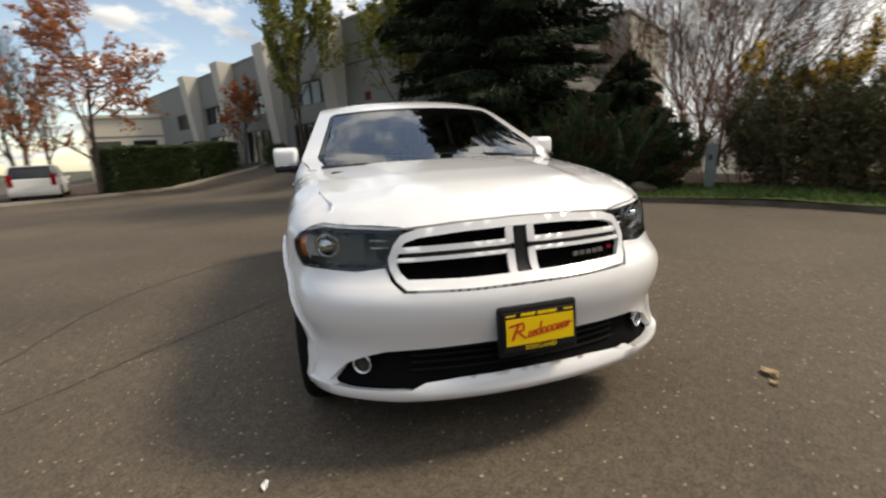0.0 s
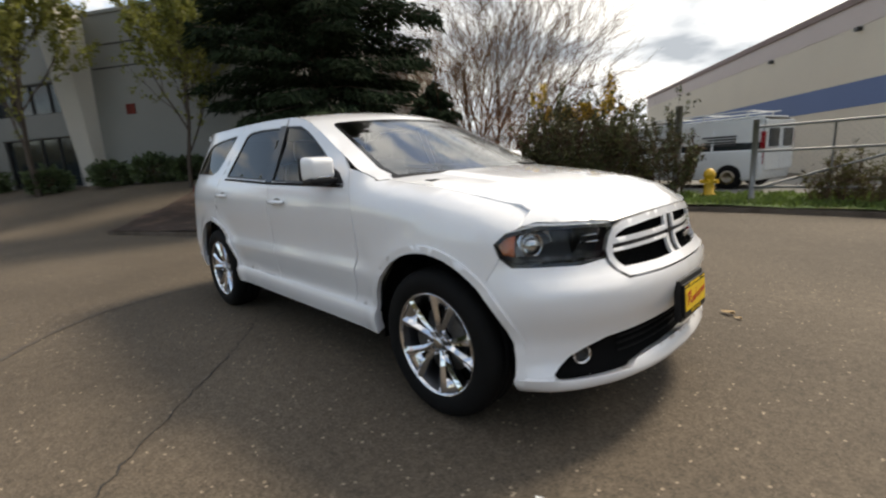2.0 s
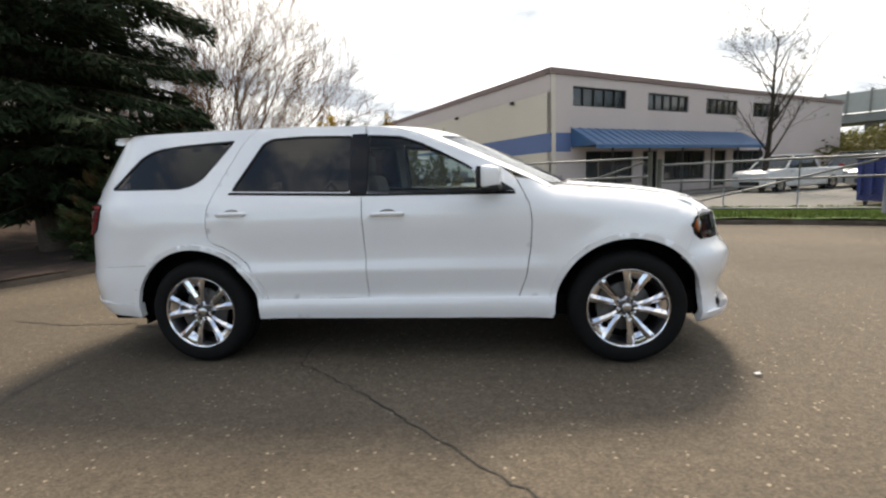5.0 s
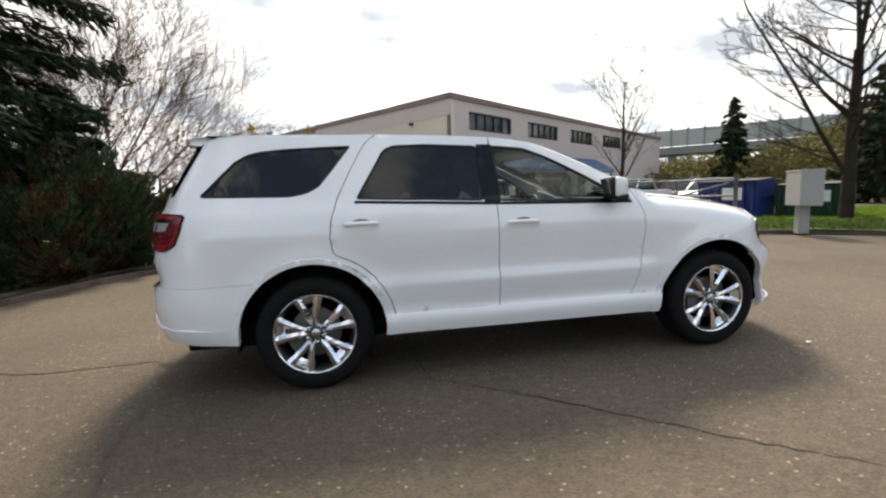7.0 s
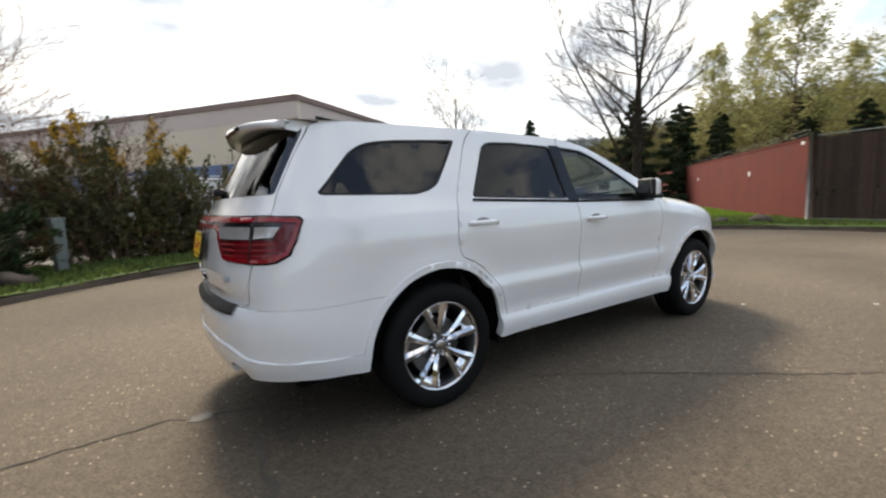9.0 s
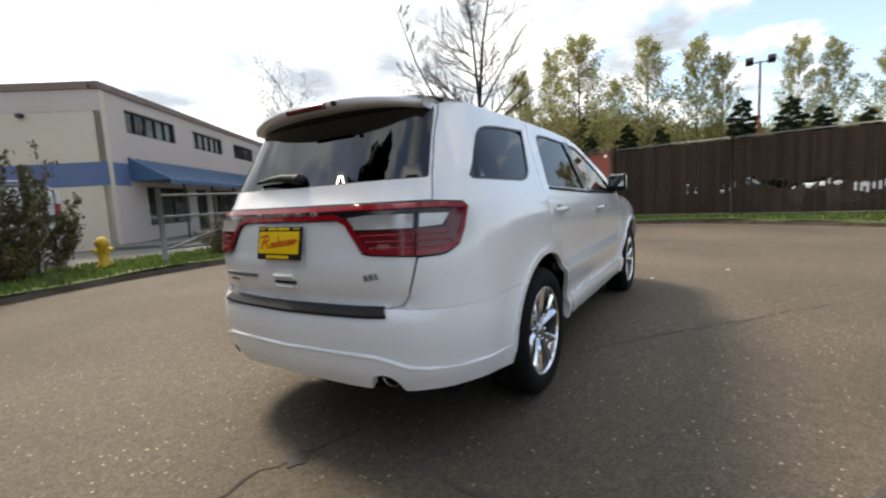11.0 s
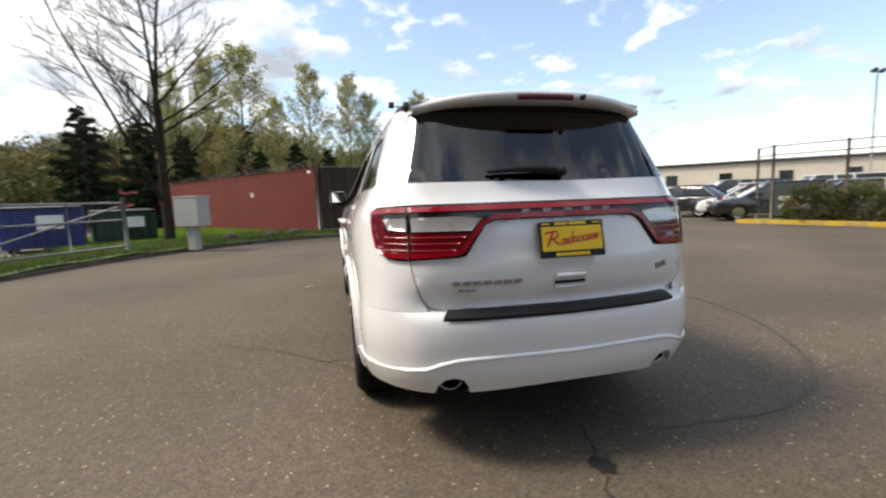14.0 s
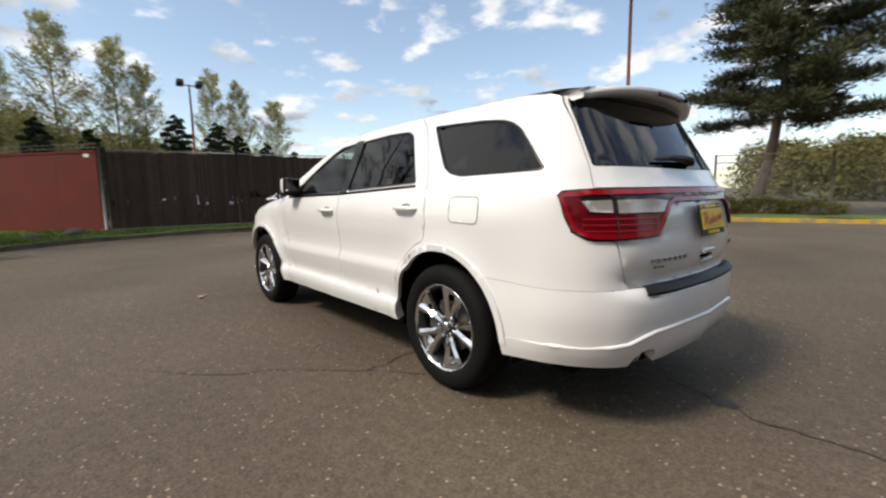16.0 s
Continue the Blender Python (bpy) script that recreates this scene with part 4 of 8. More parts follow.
    box_part("badge_mark", (p.x - .004, p.y - .011, p.z - .008), (p.x + .008, p.y + .011, p.z + .008), M_RED, car, "small red badge mark", .003)
    # headlights
    for s in (1, -1):
        put = (lambda u, z, o, s=s: body(u * s, z, o))
        lamp = panel("headlight", hl, lambda u, z, o: put(u, z, o - .075), M_LAMPGREY, car, step=.035, rim=-.07, label="smoked headlight with projector and amber marker")[0]
        panel("headlight_lens", hl, put, M_LENS, lamp, step=.035, rim=0, off=.001, label="clear headlight lens")
        panel("headlight_edge", band(hl, -.005), put, M_GLOSSBLACK, lamp, [band(hl, .010)], step=.04, rim=.03, off=-.001)
        c = put(at_x(2.075), .908, -.062)
        d = Vector((.93, -s * .36, 0)).normalized()
        m = Matrix.Translation(c) @ d.to_track_quat("X", "Z").to_matrix().to_4x4()
        lathe("projector", [(.0, .034), (.022, .030), (.037, .018), (.041, .0), (.041, -.03)], M_CHROME, lamp, "round projector lens", 28, "X", m)
        lathe("projector_ring", [(.043, .008), (.048, .014), (.055, .010), (.062, -.02)], M_CHROME, lamp, "", 28, "X", m)
        lathe("reflector_bowl", [(.046, -.03), (.066, -.022), (.085, .002), (.092, .016)], M_BOWL, lamp, "bright reflector bowl", 28, "X", m)
        panel("amber_marker", [(at_x(2.0), .970), (at_x(1.950), .958), (at_x(1.925), .925), (at_x(1.938), .885), (at_x(2.0), .872)], put, M_AMBER, lamp, step=.03, rim=.01, off=-.010, label="amber side marker")
        panel("side_reflector", [(at_x(2.085), .965), (at_x(2.02), .962), (at_x(2.0), .93), (at_x(2.03), .885), (at_x(2.09), .880)], put, M_REFLECT, lamp, step=.03, rim=.012, off=-.040, label="bright side reflector")
        for z in (.935, .905):
            tube("chrome_bar", [put(front_y(y), z, -.045) for y in (.575, .62, .66)], .006, M_CHROME, lamp, "", 8)
        panel("lamp_floor", [(front_y(.54), .868), (front_y(.56), .845), (at_x(1.985), .838), (at_x(1.945), .870)], put, M_LAMPGREY, lamp, step=.03, rim=.01, off=-.025)
    # front plate on its black holder
    front_plate = Matrix.Translation((2.428, .022, .566)) @ Matrix(((0, 0, 1), (1, 0, 0), (0, 1, 0))).to_4x4() @ pose(0, 0, 0, -4)
    box_part("plate_holder", (-.172, -.104, -.045), (.172, .104, -.012), M_BLACK, car, "black plate holder", .012, front_plate)
    plate(car, "front_plate", front_plate)
    # ---- rear ----
    g0, g1 = 1.318, 1.670
    gl = [(tail_y(.704, g0), g0), (tail_y(.679, 1.43), 1.43), (tail_y(.656, 1.54), 1.54), (tail_y(.630, g1), g1)]
    gl = gl + [(-v, z) for v, z in gl[::-1]] + [(0, g0 - .010)]
    gl = rounded(gl, .018, 3)
    panel("rear_glass", gl, tail, M_TINT, car, step=.05, rim=.02, off=.001, label="dark tinted rear window")
    # added black sheet: the cargo space's shade as a colour, keeps the glass dark
    panel("glass_backing", [(-tail_y(.70, 1.3), 1.295), (tail_y(.70, 1.3), 1.295), (tail_y(.64, 1.6), 1.60), (tail_y(.62, 1.65), 1.65), (-tail_y(.62, 1.65), 1.65), (-tail_y(.64, 1.6), 1.60)], tail, M_INNER, car, step=.06, rim=0, off=-.035, label="black sheet added behind the rear glass for the shade of the cargo space")
    gate_up = [(tail_y(.736, 1.216), 1.216), (tail_y(.712, 1.32), 1.32), (tail_y(.683, 1.45), 1.45), (tail_y(.661, 1.55), 1.55), (tail_y(.637, 1.680), 1.680)]
    gate_up = gate_up + [(-v, z) for v, z in gate_up[::-1]]
    panel("tailgate_upper", gate_up, tail, P, car, [band(gl, -.002)], step=.04, rim=.02, label="white tailgate frame")
    lowhalf = [(0, 1.138)] + [(tail_y(y, z), z) for y, z in ((.335, 1.136), (.380, 1.118), (.475, .986), (.51, .980), (.705, .969), (.695, .90), (.665, .80), (.635, .760), (.57, .744))] + [(0, .742)]
    lower = lowhalf + [(-v, z) for v, z in lowhalf[::-1][1:-1]]
    panel("tailgate", lower, tail, P, car, step=.035, rim=.02, label="white lower tailgate")
    panel("bumper_shelf", [(-tail_y(.70, .75), .69), (tail_y(.70, .75), .69), (tail_y(.70, .75), .80), (-tail_y(.70, .75), .80)], tail, P, car, step=.05, rim=0, off=-.030)
    bumper_top = [(tail_y(.64, .738), .738), (tail_y(.57, .740), .740), (0, .738)]
    half = [(ULEN - skin_x(x, z), z) for x, z in arc_pts(AXLE_R, 171, 131.5, 8)] + [(ULEN - skin_x(-2.2, .738), .738)] + bumper_top
    low = [(0, .536), (tail_y(.40, .536), .536), (tail_y(.52, .53), .530), (tail_y(.60, .51), .510), (tail_y(.66, .485), .485), (tail_y(.74, .472), .472), (ULEN - skin_x(-2.3, .466), .466), (ULEN - skin_x(-2.1, .460), .460)]
    half = half + low
    outline = [p for p in half] + []
    right = half[:len(half) - len(low)]
    outline = right[:-1] + [(0, .738)] + [(-v, z) for v, z in right[:-1][::-1]] + [(-v, z) for v, z in low[1:][::-1]] + low
    panel("rear_bumper", outline, tail, P, car, step=.035, rim=.03, label="white rear bumper cover")
    # lower fascia with cut-outs for the tail pipes
    cut = [(tail_y(y, z), z) for y, z in ((.622, .358), (.612, .400), (.585, .434), (.545, .444), (.505, .434), (.482, .400), (.472, .362))]
    half = [(ULEN - skin_x(-1.990, .456), .456), (ULEN - skin_x(-2.0, .350), .350), (ULEN - skin_x(-2.3, .362), .362)] + cut + [(0, .378)]
    outline = half + [(-v, z) for v, z in half[::-1][1:]] + [(-v, z - .004) for v, z in low[1:][::-1]] + [(v, z - .004) for v, z in low]
    panel("rear_lower_fascia", outline, tail, P, car, step=.03, rim=.05, off=.008, label="white lower rear fascia")
    ridge = [tail(v, z - .004, .004) for v, z in low[::-1][:-1]] + [tail(-v, z - .004, .004) for v, z in low]
    tube("bumper_ridge", ridge, [.004] + [.011] * (len(ridge) - 2) + [.004], P, car, "white ridge across the rear bumper", 8)
    for s in (1, -1):
        back = [(s * v, z) for v, z in ((tail_y(.66, .4), .33), (tail_y(.66, .4), .47), (tail_y(.42, .4), .47), (tail_y(.42, .4), .33))]
        panel("pipe_recess", back, tail, M_INNER, car, step=.06, rim=0, off=-.05)
        m = Matrix.Translation((-2.440, s * .548, .400)) @ Matrix.Diagonal((1, 1.20, .80, 1))
        pipe = lathe("tail_pipe", [(.036, .10), (.038, -.095), (.042, -.10), (.044, -.09), (.044, .1)], M_ALLOY, car, "oval chrome tail pipe", 28, "X", m)
        lathe("pipe_bore", [(.037, -.085), (.0, -.02)], M_INNER, pipe, "", 24, "X", m)
    vs = []
    n = 24
    for i in range(n + 1):
        t = -1 + 2 * i / n
        a, b, c = tail(t * tail_y(.585, .71), .706, .008), tail(t * tail_y(.560, .75), .744, .020), tail(t * tail_y(.55, .76), .760, -.03)
        vs += [a, a + Vector((.0, 0, .014)), b, c]
    fs = [(i * 4 + k, i * 4 + k + 1, i * 4 + 5 + k, i * 4 + 4 + k) for i in range(n) for k in range(3)]
    raw("scuff_pad", vs, fs, M_BLACK, car, "ribbed black bumper step pad")
    # light bar and tail lamps
    bar = [(0, 1.142)] + [(tail_y(y, z), z) for y, z in ((.335, 1.140), (.385, 1.120), (.482, .996), (.52, .985), (.70, .976), (.765, .976))] + [
        (ULEN - skin_x(x, z), z) for x, z in ((-2.409, .982), (-2.350, 1.015), (-2.311, 1.09), (-2.276, 1.180), (-2.290, 1.200))] + [(tail_y(.755, 1.21), 1.210), (tail_y(.4, 1.21), 1.212), (0, 1.212)]
    outline = bar + [(-v, z) for v, z in bar[::-1][1:-1]]
    lb = panel("tail_lamp_bar", outline, tail, M_GLOSSBLACK, car, step=.03, rim=.02, off=.010, label="full-width tail lamp with red race-track outline")[0]
    ring_in = band(outline, .027)
    panel("red_outline", band(outline, .004), tail, M_RED, lb, [ring_in], step=.035, rim=.006, off=.018, label="red lamp outline")
    for s in (1, -1):
        red = [(s * v, z) for v, z in ((tail_y(.43, 1.09), 1.088), (tail_y(.512, 1.), 1.002), (tail_y(.74, .99), .996), (ULEN - skin_x(-2.41, 1.0), 1.002), (ULEN - skin_x(-2.365, 1.03), 1.03), (ULEN - skin_x(-2.330, 1.09), 1.09), (ULEN - skin_x(-2.300, 1.165), 1.165), (ULEN - skin_x(-2.36, 1.172), 1.172), (ULEN - skin_x(-2.40, 1.094), 1.094))]
        panel("red_lens", red, tail, M_DARKRED, lb, step=.03, rim=.005, off=.0155, label="dark red stop lamp lens")
        for z, y in ((1.014, .515), (1.042, .495), (1.070, .47)):
            tube("light_guide", [tail(s * v, z, .0105) for v in np.linspace(tail_y(y, z), ULEN - skin_x(-2.385, z), 16)], .0065, M_RED, lb, "bright red light guide", 8)
        wh = [(s * v, z) for v, z in [(tail_y(y, z), z) for y, z in ((.400, 1.150), (.445, 1.098), (.688, 1.098), (.688, 1.158), (.5, 1.160))]]
        panel("reverse_lens", wh, tail, M_SMOKE, lb, step=.03, rim=.005, off=.0165, label="clear reversing lamp")
        wh = [(s * v, z) for v, z in ((tail_y(.708, 1.1), 1.10), (ULEN - skin_x(-2.405, 1.106), 1.106), (ULEN - skin_x(-2.372, 1.155), 1.155), (tail_y(.708, 1.15), 1.158))]
        panel("turn_lens", wh, tail, M_SMOKE, lb, step=.03, rim=.005, off=.0165, label="clear turn lamp")
        tube("lamp_joint", [tail(s * tail_y(.700, z), z, .017) for z in np.linspace(.972, 1.205, 8)], .004, M_GLOSSBLACK, lb, "", 6)
    for k in range(5):
        y = -.20 + .1 * k
        p = tail(-y, 1.172, .016)
        box_part("badge_letter", (p.x - .006, y - .018, p.z - .0085), (p.x + .004, y + .018, p.z + .0085), M_SILVER, lb, "small silver badge shape", .003)
    # rear plate
    rear_plate = Matrix.Translation((-2.662, .0, 1.043)) @ Matrix(((0, 0, -1), (-1, 0, 0), (0, 1, 0))).to_4x4() @ pose(0, 0, 0, -11)
    plate(car, "rear_plate", rear_plate, written=False)
    # latch grip and badges
    for z, h, mat in ((.878, .010, P), (.848, .006, M_INNER), (.826, .008, P)):
        pts = [tail(v, z, .004 if mat is M_INNER else .010) for v in np.linspace(-.075, .075, 9)]
        tube("gate_grip", pts, h, mat, car, "tailgate grip", 8)
    for k in range(7):
        y = .525 - k * .046
        p = tail(-y, .868, .004)
        box_part("name_bar", (p.x - .004, y - .018, p.z - .009), (p.x + .006, y + .018, p.z + .009), M_SILVER, car, "silver badge bar", .002)
    for k in range(3):
        y = .505 - k * .028
        p = tail(-y, .835, .004)
        box_part("name_bar", (p.x - .004, y - .010, p.z - .005), (p.x + .005, y + .010, p.z + .005), M_SILVER, car, "silver badge bar", .001)
    for k in range(3):
        y = -.50 - k * .026
        p = tail(-y, .882 + .004 * k, .004)
        box_part("trim_badge", (-.004, -.008, -.014), (.006, .008, .014), M_SILVER, car, "slanted silver badge", .002, Matrix.Translation(p) @ pose(0, 0, 0, -18))
    # spoiler over the rear glass
    vs, fs = [], []
    n = 28
    for i in range(n + 1):
        t = -1 + 2 * i / n
        y = t * .628
        k = abs(t) ** 3
        z_top = 1.752 - .050 * abs(t) ** 2.6
        tip = -2.425 + .155 * abs(t) ** 2.4
        vs += [Vector((-2.10 - .02 * (1 - k), y, z_top - .006)), Vector((-2.20 + .03 * k, y, z_top + .004)), Vector((-2.30 + .03 * k, y, z_top + .002)), Vector((tip + .03, y, z_top - .008)), Vector((tip, y, z_top - .020)),
               Vector((tip + .006, y, z_top - .052 + .014 * k)), Vector((-2.335 + .07 * k, y, z_top - .058 + .014 * k)), Vector((-2.265 + .06 * k, y, z_top - .064 + .012 * k))]
    for i in range(n):
        for q in range(7):
            fs.append((i * 8 + q, i * 8 + q + 1, i * 8 + 9 + q, i * 8 + 8 + q))
    fs += [tuple(range(8)), tuple(n * 8 + q for q in range(8))[::-1]]
    sp = raw("roof_spoiler", vs, fs, P, car, "white roof spoiler over the rear window", True)
    tube("stop_lamp", [(-2.418 + .155 * abs(y / .64) ** 2.4, y, 1.710 - .050 * abs(y / .64) ** 2.6) for y in np.linspace(.145, -.145, 13)], .015, M_DARKRED, sp, "dark red high stop lamp", 8)
    lathe("washer_jet", [(.0, -.012), (.012, -.01), (.014, .01)], M_BLACK, sp, "", 12, "X", Matrix.Translation((-2.42, -.20, 1.711)))
    panel("spoiler_shade", [(-tail_y(.585, 1.64), 1.664), (tail_y(.585, 1.64), 1.664), (tail_y(.56, 1.66), 1.690), (-tail_y(.56, 1.66), 1.690)], tail, M_BLACK, car, step=.05, rim=0, off=.006)
    arm = [tail(.03, 1.352, .03), tail(-.10, 1.362, .040), tail(-.22, 1.362, .035), tail(-.36, 1.352, .022)]
    tube("rear_wiper", arm, [.024, .020, .014, .007], M_BLACK, car, "black rear window wiper", 10)
    lathe("wiper_pivot", [(.0, -.035), (.022, -.03), (.028, .02)], M_BLACK, car, "", 16, "X", Matrix.Translation(tail(.02, 1.348, .02)))
    # ---- mirrors ----
    for s in (1, -1):
        bm = bmesh.new()
        box(bm, (.575, -.125, 1.212), (.700, .125, 1.362), .045, seg=4)
        for v in bm.verts:
            k = smooth01((v.co.x - .59) / .12)
            v.co.y *= 1 - .16 * k
            v.co.z = 1.285 + (v.co.z - 1.285) * (1 - .16 * k)
            v.co.y = v.co.y * .70 - s * .972
            v.co.x += (abs(v.co.y) - 1.0) * -.18
        mr = part("mirror", bm, P, car, "white door mirror with black base", True)
        bm = bmesh.new()
        box(bm, (.585, -.118, 1.194), (.70, .118, 1.234), .016, seg=3)
        for v in bm.verts:
            v.co.y = v.co.y * .69 - s * .970
            v.co.x += (abs(v.co.y) - 1.0) * -.18
        part("mirror_base", bm, M_BLACK, mr, "black mirror base", True)
        tube("mirror_arm", [(.66, -s * .80, 1.195), (.66, -s * .86, 1.203), (.65, -s * .95, 1.214)], [.032, .028, .026], M_BLACK, mr, "", 10)
        bm = bmesh.new()
        box(bm, (.572, -.095, 1.236), (.580, .095, 1.346), .003)
        for v in bm.verts:
            v.co.y = v.co.y * .70 - s * .972
            v.co.x += (abs(v.co.y) - 1.0) * -.18 - (v.co.z - 1.291) * .28 - .030
        part("mirror_glass", bm, M_CHROME, mr, "mirror glass")
        bm = bmesh.new()
        box(bm, (.556, -.120, 1.220), (.592, .120, 1.358), .016, seg=2)
        for v in bm.verts:
            v.co.y = v.co.y * .70 - s * .972
            v.co.x += (abs(v.co.y) - 1.0) * -.18
        part("mirror_bezel", bm, M_BLACK, mr, "black mirror bezel", True)
        tube("marker_strip", [(.704, -s * .93, 1.238), (.697, -s * .985, 1.238), (.672, -s * 1.038, 1.238)], .007, M_REFLECT, mr, "clear indicator strip", 8)
    # ---- cabin and underside ----
    panel("door_lining", side_poly([(1.0, .46), (1.0, 1.14), (.8, 1.18), (-1.2, 1.235), (-2.15, 1.27), (-2.15, .80), (-1.9, .9), (-1.1, .9), (-1.0, .46)]), body, M_SEAT, car, step=.12, rim=0, off=-.085, mirror=True)
    box_part("floor_pan", (-2.35, -.80, .30), (2.0, .80, .46), M_INNER, car, "black underside", .03)
    box_part("engine_bay", (1.15, -.62, .40), (2.12, .62, .98), M_INNER, car, "", .05)
    box_part("bulkhead", (.98, -.74, .42), (1.16, .74, 1.10), M_INNER, car, "", .02)
    box_part("cargo_floor", (-2.42, -.72, .44), (-1.2, .72, .86), M_INNER, car, "", .04)
    box_part("headlining", (-2.1, -.56, 1.64), (.10, .56, 1.66), M_LIGHTTRIM, car, "grey headlining")
    for ax in (AXLE_F, AXLE_R):
        for s in (1, -1):
            vs, fs = [], []
            for k in range(15):
                t = radians(-12 + 204 * k / 14)
                for y in (.50, .865):
                    vs.append((ax + .508 * math.cos(t), -s * y, .385 + .508 * math.sin(t)))
            fs = [(2 * k, 2 * k + 1, 2 * k + 3, 2 * k + 2) for k in range(14)]
            o = len(vs)
            vs.append((ax, -s * .50, .385))
            fs += [(2 * k, 2 * k + 2, o) for k in range(14)]
            raw("wheel_liner", vs, fs, M_INNER, car)
    bm = bmesh.new()
    box(bm, (.62, -.72, .85), (1.20, .72, 1.145), .07, seg=3)
    part("dashboard", bm, M_DASH, car, "dark dashboard", True)
    ring = [(.50 + .06 * math.sin(t), .37 + .185 * math.cos(t), 1.06 + .175 * math.sin(t)) for t in np.linspace(0, 2 * math.pi, 29)]
    sw = tube("steering_wheel", ring, .016, M_SEAT, car, "dark leather steering wheel", 8)
    box_part("steering_boss", (.50, .30, 1.0), (.56, .44, 1.11), M_DASH, sw, "", .03)
    for x, y in ((-.10, -.38), (-.10, .38), (-.98, -.42), (-.98, .42)):
        bm = bmesh.new()
        box(bm, (x - .25, y - .25, .60), (x + .27, y + .25, .78), .06, seg=3)
        seat = part("seat", bm, M_SEAT, car, "dark leather seat", True)
        bm = bmesh.new()
        box(bm, (-.08, y - .25, .0), (.09, y + .25, .64), .07, Matrix.Translation((x - .26, 0, .72)) @ pose(0, 0, 0, 0, -14), seg=3)
        part("seat_back", bm, M_SEAT, seat, "", True)
        bm = bmesh.new()
        box(bm, (x - .50, y - .13, 1.36), (x - .39, y + .13, 1.54), .045, seg=3)
        part("head_rest", bm, M_SEAT, seat, "", True)
    # ---- wheels ----
    w = build_wheel(car)
    w.matrix_basis = pose(AXLE_F, -.945, .385, 0, 14, 0)
    copy_thing(w, pose(AXLE_R, -.945, .385, 0, -8.5, 0))
    copy_thing(w, pose(AXLE_F, .945, .385, 0, 12, 180))
    copy_thing(w, pose(AXLE_R, .945, .385, 0, 17.6, 180))
    return car


build_car()

# ---- ground ----
M_GRASS = surface("lawn", (0.068, 0.115, 0.022), 0.9, vary=0.35, scale=1.2, fine=45, bump=0.5, depth=0.03, second=(0.10, 0.105, 0.032), patch=(.5, .7))
M_PALEKERB = surface("pale_concrete_kerb", (0.34, 0.30, 0.25), 0.85, vary=0.2, scale=1.6, fine=50, bump=0.3)
M_LAWN = surface("fresh_lawn", (0.12, 0.20, 0.028), 0.9, vary=0.25, scale=1.2, fine=45, bump=0.5, depth=0.03)
M_MULCH = surface("bark_mulch", (0.044, 0.026, 0.018), 0.95, vary=0.45, scale=1.5, fine=38, bump=0.8, depth=0.03, second=(0.09, 0.055, 0.038))
M_KERB = surface("worn_concrete_kerb", (0.115, 0.088, 0.066), 0.85, vary=0.2, scale=1.6, fine=50, bump=0.3, second=(0.075, 0.055, 0.038), patch=(.45, .62))
M_YKERB = surface("faded_yellow_kerb", (0.50, 0.32, 0.035), 0.8, vary=0.2, scale=1.4, fine=40, bump=0.3, second=(0.30, 0.22, 0.10), patch=(.5, .6))
M_CONCRETE = surface("yard_concrete", (0.155, 0.148, 0.132), 0.88, vary=0.15, scale=.5, fine=40, bump=0.2)
M_FARLAND = surface("far_land", (0.06, 0.065, 0.03), 0.95, vary=0.3, scale=.05, fine=1.0, bump=0.0)
M_CRACK = surface("tar_crack", (0.028, 0.025, 0.022), 0.85, vary=0.3, scale=20, fine=120, bump=0.3)
M_SCUFF = surface("tyre_scuff", (0.066, 0.054, 0.042), 0.8, vary=0.35, scale=6, fine=120, bump=0.3)
M_OIL = surface("oil_stain", (0.02, 0.018, 0.016), 0.5, vary=0.3, scale=20, fine=90, bump=0.1)


def ground_z(x, y):
    d = (x + 21.5) * .535 - (y - .8) * .845
    return 1.2 * smooth01((8 - d) / 8) * smooth01((-8 - x) / 8)


def build_ground():
    xs = sorted({*np.arange(-60, 61, 1.5).tolist(), -1500, -700, -300, -140, -90, 90, 140, 300, 700, 1500})
    vs, fs, mats = [], [], []
    n = len(xs)
    for x in xs:
        for y in xs:
            vs.append((x, y, ground_z(x, y)))
    for i in range(n - 1):
        for j in range(n - 1):
            fs.append((i * n + j, (i + 1) * n + j, (i + 1) * n + j + 1, i * n + j + 1))
            cx, cy = (xs[i] + xs[i + 1]) / 2, (xs[j] + xs[j + 1]) / 2
            mats.append(0 if -60 < cx < 60 and -60 < cy < 60 else 1)
    ob = raw("ground", vs, fs, [M_ASPHALT, M_FARLAND], smooth=True)
    ob.data.polygons.foreach_set("material_index", mats)
    tagged(ob, "worn grey-brown asphalt lot with pale stone grit", "ground", kind="structure")


KERB = [(-10.6, -.7), (-8.9, .0), (-7.3, .7), (-6.45, 1.6), (-5.95, 2.8), (-5.5, 4.1), (-4.7, 5.3), (-3.4, 6.4), (-1.7, 7.3), (.8, 7.75), (3.3, 7.55), (5.4, 7.05),
        (7.5, 6.3), (9.2, 5.2), (10.6, 3.9), (11.5, 2.4), (12.0, .5), (11.75, -1.6), (10.7, -3.8), (9.4, -6.1), (8.7, -7.4)]


